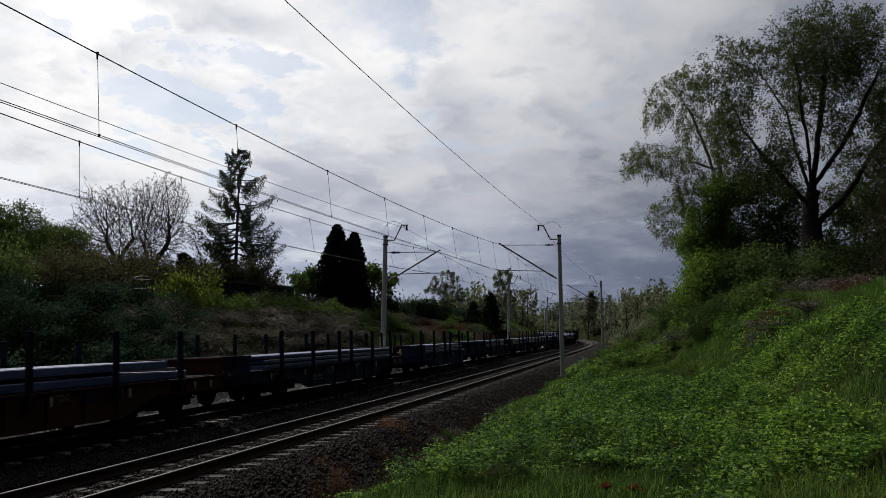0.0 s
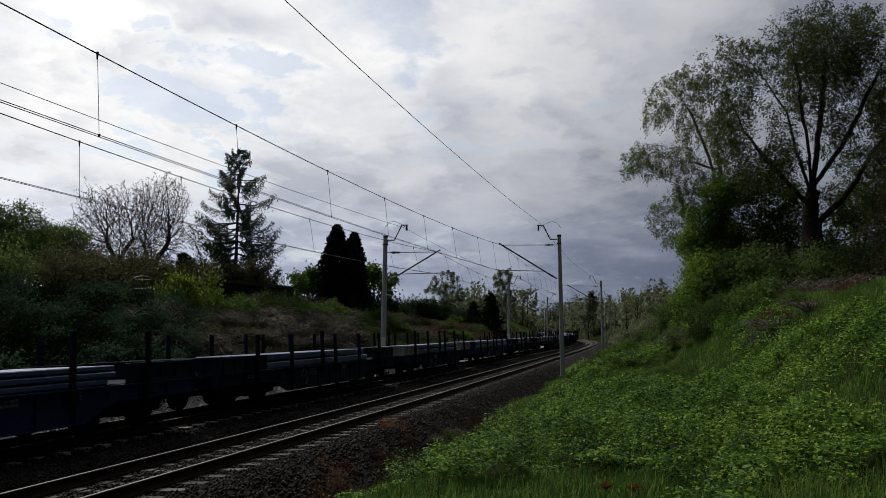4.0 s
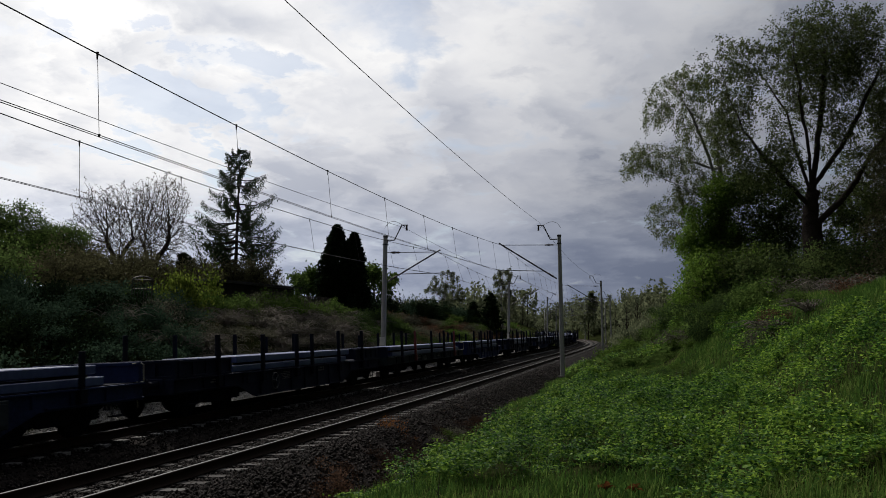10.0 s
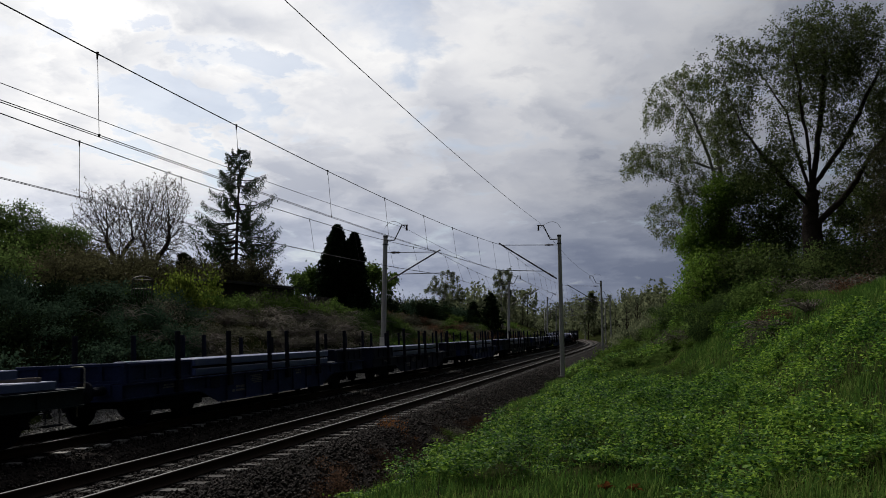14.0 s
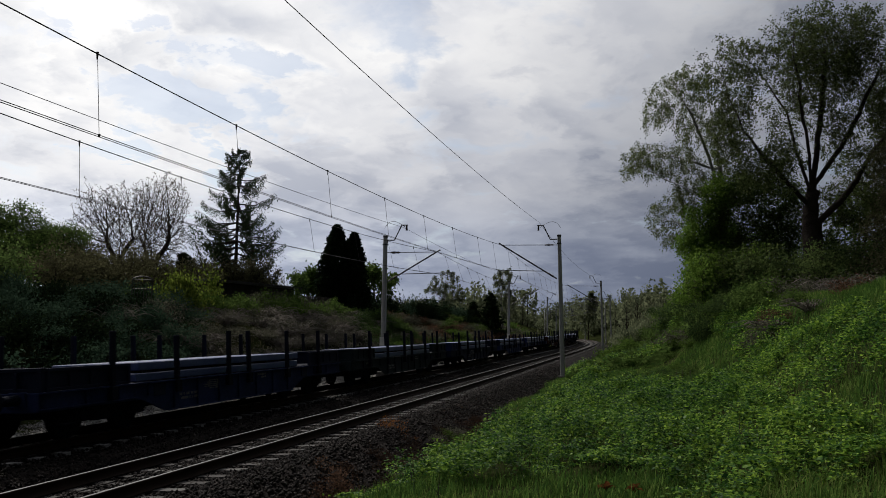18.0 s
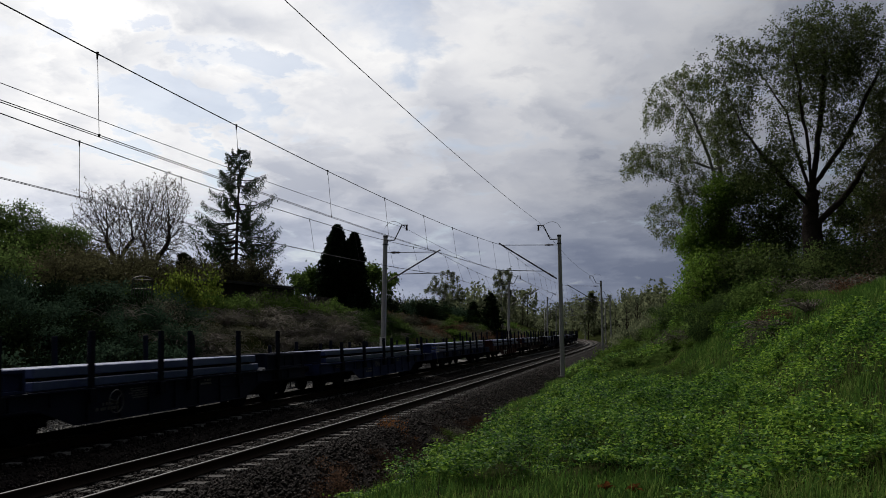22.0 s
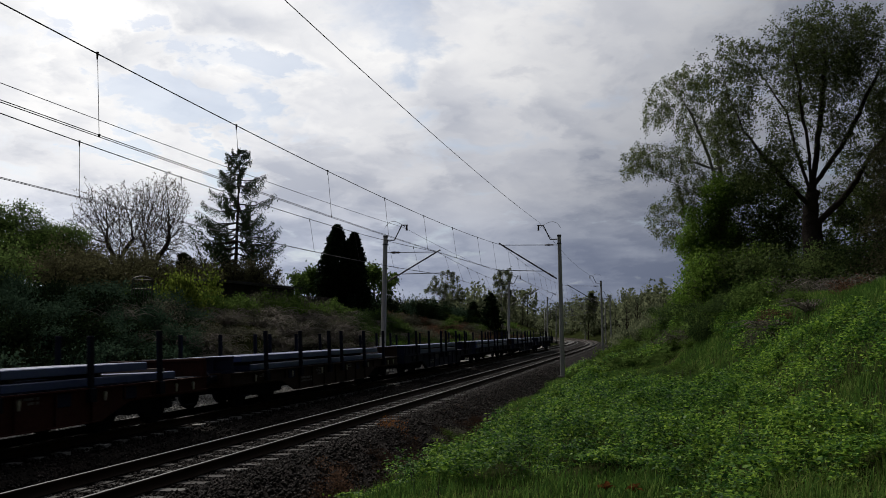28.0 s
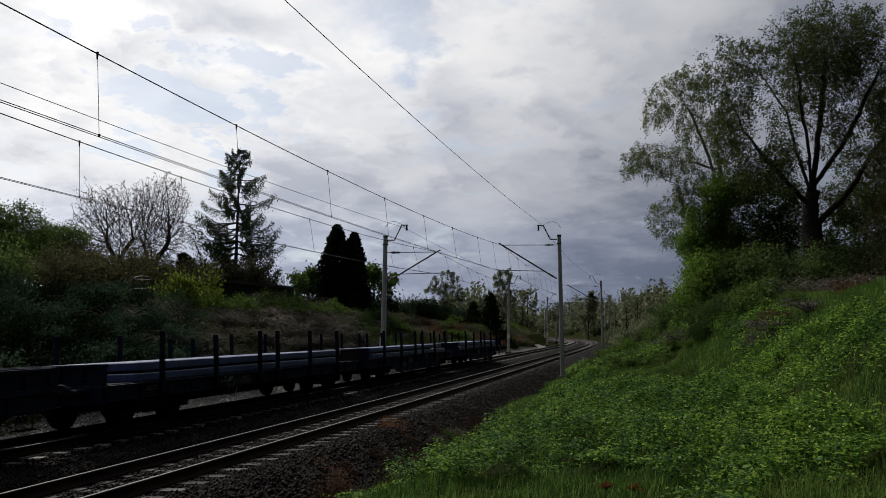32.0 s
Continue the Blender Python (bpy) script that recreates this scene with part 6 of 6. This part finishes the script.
def weed_stem(x, y, h, r, name="dead_weed", mat=None, label="dark dead weed stalk standing in the ground cover"):
    z = float(ground_z(np.array([x]), np.array([y]))[0])
    e = thing(name, Matrix.Translation((x, y, z - 0.05)), label=label, category="weed", group="dead weed stalks")
    t = np.linspace(0, 1, 6)
    lean = r.normal(0, 0.05, 2) * h
    lines = [(np.stack([lean[0] * t ** 1.5, lean[1] * t ** 1.5, h * t], -1), 0.008 * (1 - 0.6 * t))]
    V, F = tubes(lines, [5])
    arrays("stalk", V, F, M_stem, e)
    for i in range(r.integers(2, 5)):
        f, a = r.uniform(0.4, 0.95), r.uniform(0, 6.28)
        q = np.array((lean[0] * f ** 1.5, lean[1] * f ** 1.5, h * f))
        ln = 0.16 * h * r.uniform(0.6, 1.3)
        V, F = tubes([(q + np.stack([np.cos(a) * ln * 0.5 * t, np.sin(a) * ln * 0.5 * t, ln * t], -1), 0.005 * (1 - 0.5 * t))], [4])
        arrays("side_stalk", V, F, M_stem, e)


_r = np.random.default_rng(3)
for s, u, h in ((26.8, 8.6, 0.95), (26.2, 8.4, 0.8), (27.3, 8.9, 0.9), (25.5, 8.0, 0.8), (24.6, 8.2, 0.7), (27.6, 9.2, 0.75), (15.2, 9.3, 0.75), (15.0, 9.1, 0.55), (15.5, 9.5, 0.5), (17.5, 9.9, 0.6), (26.8, 4.4, 0.9), (26.2, 4.6, 0.7), (24.4, 4.4, 0.8), (22.0, 4.2, 0.75), (21.5, 4.4, 0.6), (20.8, 4.0, 0.7), (30.5, 4.6, 0.7), (14.2, 4.5, 0.6), (15.0, 4.2, 0.55), (19.0, 6.4, 0.6), (22.8, 7.2, 0.6), (13.0, 5.2, 0.5)):
    a, b = xy(s, u)
    weed_stem(float(a), float(b), h, _r)


def on_shoulder(kind, s, u, w, h, label_where, z):
    a, b = xy(s, u)
    e = bush(kind, float(a), float(b), w, h, _r, label_where, "withered_weed")
    e.location.z = z


on_shoulder("rust", 21.3, 1.80, 0.80, 0.66, "at the edge of the ballast", -0.32)
on_shoulder("rust", 21.0, 2.25, 0.6, 0.42, "at the edge of the ballast", -0.5)
on_shoulder("brown", 16.0, 2.3, 0.9, 0.55, "at the edge of the ballast", -0.5)
on_shoulder("brown", 15.2, 2.7, 0.8, 0.45, "at the edge of the ballast", -0.6)
on_shoulder("grey", 22.0, 2.7, 0.9, 0.4, "at the edge of the ballast", -0.6)
on_shoulder("grey", 23.5, 2.8, 0.9, 0.4, "at the edge of the ballast", -0.6)
for i in range(52):
    s_, u_ = 10.5 + 17 * (i + _r.uniform(0, 1)) / 52, _r.uniform(2.3, 3.7)
    on_shoulder(("withered", "grey", "withered", "withered", "fresh")[i % 5] if u_ > 2.6 else "withered", s_, u_, _r.uniform(0.5, 1.0), _r.uniform(0.25, 0.5), "at the edge of the ballast", -0.42 - 0.42 * min(max(u_ - 2.2, 0), 0.9))
on_shoulder("brown", 19.0, 2.9, 0.8, 0.3, "at the edge of the ballast", -0.65)


def dock_plant(x, y, label):
    """A low rosette of withered red-brown leaves."""
    r = np.random.default_rng(int(x * 100))
    z = float(ground_z(np.array([x]), np.array([y]))[0])
    e = thing("withered_dock", Matrix.Translation((x, y, z + 0.16)), label=label, category="weed")
    for i in range(9):
        a = 6.28 * i / 9 + r.uniform(-0.3, 0.3)
        bm = bmesh.new()
        ln, w = r.uniform(0.09, 0.15), r.uniform(0.02, 0.035)
        pr = [(0, 0.006), (0.35, 1.0), (0.7, 0.8), (1, 0.05)]
        rows = [(bm.verts.new((ln * t, -w * q, 0.05 * math.sin(t * 2.6))), bm.verts.new((ln * t, 0, 0.05 * math.sin(t * 2.6) - 0.012)), bm.verts.new((ln * t, w * q, 0.05 * math.sin(t * 2.6)))) for t, q in pr]
        for p, q in zip(rows[:-1], rows[1:]):
            for k in (0, 1):
                bm.faces.new((p[k], q[k], q[k + 1], p[k + 1]))
        o = part("leaf", bm, L_dock, e)
        o.matrix_basis = pose(0, 0, 0, r.uniform(-15, 15), -r.uniform(5, 40), math.degrees(a))


dock_plant(2.1, 10.4, "withered red-brown dock leaves in the grass")
dock_plant(2.35, 9.95, "withered rust-red dock leaves in the grass")


# ---------------------------------------------------------------- far woods
def far_woods():
    r = np.random.default_rng(29)
    C = []
    for i in range(760):
        # a belt that closes the view beyond the bend and behind the gardens
        a = radians(r.uniform(-42, 36) if i % 3 else r.uniform(2, 16))
        d = r.uniform(170, 300)
        x, y = d * math.sin(a), d * math.cos(a)
        s, u = su(np.array([x]), np.array([y]))
        if abs(u[0] + 2) < 10:
            continue
        low = i % 2
        C.append((x, y, r.uniform(2.5, 4.5) if low else r.uniform(5.0, 9.0) * (0.8 if a < 0 else 1.0), r.uniform(4.0, 7.0)))
    C = np.array(C)
    z0 = ground_z(C[:, 0], C[:, 1])
    P_ = []
    for (x, y, h, w), z in zip(C, z0):
        n = 230
        q = r.normal(size=(n, 3))
        q /= np.linalg.norm(q, axis=1)[:, None]
        q *= r.uniform(0.5, 1, n)[:, None] ** 0.5 * (1 + 0.3 * np.sin(q[:, :1] * 5 + x))
        P_.append(np.stack([x + q[:, 0] * w / 2, y + q[:, 1] * w / 2, z + h * 0.5 + q[:, 2] * h * 0.5], -1))
    P_ = np.concatenate(P_)
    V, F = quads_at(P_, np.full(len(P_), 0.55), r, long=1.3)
    tagged(arrays("far_woods", V, F, L_far), "woods closing the view beyond the bend, coloured hazy pale green", "woods", kind="stuff")
    lines = [(np.array([(x, y, z - 0.5), (x, y, z + h * 0.8)]), (0.16, 0.05)) for (x, y, h, w), z in zip(C, z0)]
    V, F = tubes(lines, [4] * len(lines))
    tagged(arrays("far_trunks", V, F, M_bark), "thin trunks of the far woods", "woods", kind="stuff")


far_woods()


# ---------------------------------------------------------------- the gardens above the far bank
M_shedwood = material("dark_tarred_boards", ((0.3, (0.012, 0.010, 0.009)), (0.7, (0.035, 0.028, 0.023))), rough=0.85, scale=2, fine=25, bump=0.3, dist=0.01, rand=0.25)
M_roof = material("grey_felt_roof", ((0.3, (0.06, 0.06, 0.06)), (0.7, (0.14, 0.14, 0.135))), rough=0.9, scale=1, fine=20, bump=0.2, dist=0.01)


def make_shed():
    a, b = Vector((-13.9, 48.0, 0)), Vector((-10.5, 57.0, 0))
    d = b - a
    L_ = d.length
    m = Matrix.Translation((a.x, a.y, 2.9)) @ pose(0, 0, 0, 0, 0, math.degrees(math.atan2(d.y, d.x)))
    e = thing("garden_shed", m, label="long low dark timber shed with a flat felt roof", category="shed")
    bm = bmesh.new()
    box(bm, 0, 0.05, -0.6, L_, 3.0, 2.05)
    part("body", bm, M_shedwood, e)
    for i in range(30):
        bm = bmesh.new()
        w = L_ / 30
        box(bm, i * w + 0.006, -0.005, -0.5, (i + 1) * w - 0.006, 0.045, 2.02)
        part("board", bm, M_shedwood, e)
    bm = bmesh.new()
    box(bm, -0.35, -0.40, 2.05, L_ + 0.35, 3.3, 2.17, 0.02)
    part("roof", bm, M_roof, e)
    bm = bmesh.new()
    box(bm, -0.37, -0.43, 2.03, L_ + 0.37, -0.40, 2.19)
    part("fascia", bm, M_sleeper, e, "weathered pale fascia board")


def make_fence(a, b, z, h, label, pointed=True):
    a, b = Vector(a), Vector(b)
    d = b - a
    L_ = d.length
    m = Matrix.Translation((a.x, a.y, z)) @ pose(0, 0, 0, 0, 0, math.degrees(math.atan2(d.y, d.x)))
    e = thing("garden_fence", m, label=label, category="fence")
    bm = bmesh.new()
    v = box(bm, -0.05, 0, -0.3, 0.05, 0.022, h)
    tip = bm.verts.new((0, 0.011, h + 0.09))
    me = bpy.data.meshes.new("picket")
    top = [q for q in bm.verts if abs(q.co.z - h) < 1e-4]
    top.sort(key=lambda q: math.atan2(q.co.y - 0.011, q.co.x))
    for i in range(4):
        bm.faces.new((top[i], top[(i + 1) % 4], tip))
    bm.to_mesh(me)
    bm.free()
    me.materials.append(M_shedwood)
    n = int(L_ / 0.14)
    for i in range(n):
        o = new("picket", me)
        o.parent = e
        o.matrix_basis = pose(0.07 + i * 0.14, 0, random.uniform(-0.02, 0.02), 0, random.uniform(-1, 1), 0)
    for zz in (0.25, h - 0.25):
        bm = bmesh.new()
        box(bm, 0, 0.024, zz - 0.04, L_, 0.065, zz + 0.04)
        part("rail", bm, M_shedwood, e)
    for i in range(int(L_ / 2.2) + 1):
        bm = bmesh.new()
        box(bm, i * 2.2 - 0.06, 0.066, -0.5, i * 2.2 + 0.06, 0.186, h + 0.02, 0.01)
        part("post", bm, M_shedwood, e)


def make_gate():
    m = Matrix.Translation((-12.9, 34.6, 3.1)) @ pose(0, 0, 0, 0, 0, 20)
    e = thing("garden_gate", m, label="black arched iron garden gate with upright bars", category="gate")
    n = 14
    arch = [(-0.40, -0.6)] + [(-0.40 * math.cos(math.pi * i / n), 1.13 + 0.16 * math.sin(math.pi * i / n)) for i in range(n + 1)] + [(0.40, -0.6)]
    bm = bmesh.new()
    for p, q in zip(arch[:-1], arch[1:]):
        rod(bm, (p[0], 0, p[1]), (q[0], 0, q[1]), 0.03, n=6)
    part("arch", bm, M_wire, e)
    for i in range(6):
        x = -0.31 + 0.124 * i
        bm = bmesh.new()
        rod(bm, (x, 0, -0.4), (x, 0, 1.13), 0.016, n=6)
        part("bar", bm, M_wire, e)
    for z in (0.15, 0.75, 1.15):
        bm = bmesh.new()
        rod(bm, (-0.40, 0, z), (0.40, 0, z), 0.02, n=6)
        part("crossbar", bm, M_wire, e)


make_shed()
make_fence((-10.9, 58.6, 0), (-8.6, 63.2, 0), 3.2, 1.35, "dark pointed picket fence beside the shed")
make_gate()


# ---------------------------------------------------------------- ballast stones
def make_cess():
    """The gravel strip between the far track's ballast and the foot of the bank."""
    prof = [(-4.75, -0.10), (-4.5, -0.34), (-3.9, -0.46), (-3.3, -0.52), (-2.75, -0.575), (-2.35, 0.0449 - 2.35 * CANT - 0.50), (-2.0, 0.0449 - 2.0 * CANT - 0.243), (-1.36, 0.0449 - 1.36 * CANT - 0.217)]
    V, F = sweep(prof, np.arange(-60.0, 140.0, 1.0), -DT, cant=False, closed=False)
    tagged(arrays("cess", V, F, M_gravel), "pale gravel path beside the far track, coloured as sunlit", "gravel", kind="structure")


make_cess()


def make_stones():
    r = np.random.default_rng(41)
    base = np.array([(1, 0, 0), (-1, 0, 0), (0, 1, 0), (0, -1, 0), (0, 0, 1), (0, 0, -1)], float)
    tri = np.array([(0, 2, 4), (2, 1, 4), (1, 3, 4), (3, 0, 4), (2, 0, 5), (1, 2, 5), (3, 1, 5), (0, 3, 5)])

    def lay(name, n, s0, s1, u0, u1, size, label, prof, mat=M_ballast):
        s = s0 + (s1 - s0) * r.uniform(0, 1, n) ** 1.5
        u = r.uniform(u0, u1, n) + 0.1 * wob(s * 3.0, s * 0, 2.0)
        # none on the tops of the sleepers
        for off, first in ((0.0, 11.831), (-DT, 14.1594)):
            bare = np.sin(np.floor((s - first + 0.3) / 0.6) * 12.9898 + np.sign(u - off) * 4.1) * 43758.5453 % 1.0
            on = (r.uniform(0, 1, len(s)) < np.where(np.abs(u - off) < 0.7, 0.55 * bare, np.where((off < -1) & (u > off), 0.93, 0.95 * bare ** 0.6))) & (np.abs(u - off) < 1.33) & (np.abs((s - first + 0.3) % 0.6 - 0.3) < 0.15)
            s, u = s[~on], u[~on]
        n = len(s)
        x, y = xy(s, u)
        z = np.interp(u, *prof) - 0.008 + r.uniform(-0.012, 0.02, n)
        q = base[None] * (size * r.uniform(0.55, 1.3, (n, 1, 1)) * r.uniform(0.6, 1.3, (n, 6, 1)))
        a, b = r.uniform(0, 6.28, n), r.uniform(-0.9, 0.9, n)
        ca, sa, cb, sb = np.cos(a), np.sin(a), np.cos(b), np.sin(b)
        R = np.stack([np.stack([ca * cb, -sa, ca * sb], -1), np.stack([sa * cb, ca, sa * sb], -1), np.stack([-sb, 0 * a, cb], -1)], 1)
        V = np.einsum("nij,nkj->nki", R, q) + np.stack([x, y, z], -1)[:, None]
        F = (np.arange(n)[:, None, None] * 6 + tri[None]).reshape(-1, 3)
        tagged(arrays(name, V.reshape(-1, 3), F, mat), label, "ballast", kind="stuff")

    cz = lambda u: 0.0449 + u * CANT
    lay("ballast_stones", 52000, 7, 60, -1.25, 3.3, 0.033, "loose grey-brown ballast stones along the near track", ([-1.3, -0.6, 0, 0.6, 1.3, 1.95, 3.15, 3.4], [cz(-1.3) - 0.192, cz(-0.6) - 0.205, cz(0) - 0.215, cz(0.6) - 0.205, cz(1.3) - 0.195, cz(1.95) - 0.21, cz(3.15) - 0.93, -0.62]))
    lay("cess_gravel", 42000, 9, 70, -8.75, -5.0, 0.034, "pale gravel along the far side of the far track, coloured sunlit", ([-8.75, -8.5, -7.9, -7.3, -6.75, -6.0, -5.3, -4.9], [-0.10, -0.33, -0.45, -0.51, -0.57, cz(-2) - 0.235, cz(-1.3) - 0.2, cz(-1) - 0.21]), M_gravel)
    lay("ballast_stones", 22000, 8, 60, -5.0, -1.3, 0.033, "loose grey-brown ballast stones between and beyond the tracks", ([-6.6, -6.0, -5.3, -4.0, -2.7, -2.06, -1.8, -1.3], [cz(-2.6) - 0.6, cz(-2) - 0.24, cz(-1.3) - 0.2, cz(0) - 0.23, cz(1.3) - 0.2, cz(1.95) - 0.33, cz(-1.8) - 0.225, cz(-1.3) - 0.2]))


make_stones()


# ---------------------------------------------------------------- what moves
SLACK = {1: -0.16, 2: 0.07, 3: 0.14, 17: 0.15, 18: 0.09}      # play in the couplings


def passed(t):
    """How many wagons have gone by the mark at s = 21.1 m; the train eases, then gathers speed."""
    q = t / 32.0
    return 0.956 + 0.5089 * t + 0.00103794 * t * t + (0.201 + 4.761 * q - 14.781 * q * q + 10.367 * q ** 3) / LENGTH


def motions():
    times = [i * 1.0 for i in range(33)]
    for k, wagon, load in train:
        rows = []
        for t in times:
            s = 21.1 + LENGTH * (k + 1 - 0.5 - passed(t)) - SLACK.get(k, 0.0)
            a, b = on_track(s - 4.95, -DT), on_track(s + 4.95, -DT)
            m = on_track(s, -DT)
            m.translation = (a.translation + b.translation) / 2
            rows.append((t, m))
        walk(wagon, rows)
        walk(load, rows)

    # wheels roll: an eighth of a turn or so from row to row
    step = 1.0 / 15.0
    for k, wheel, x in WHEELS:
        rows = []
        for i in range(481):
            t = min(i * step, 32.0)
            rows.append((t, pose(x, 0, 0.46) @ Matrix.Rotation(LENGTH * passed(t) / 0.455, 4, "Y")))
        walk(wheel, rows)


motions()
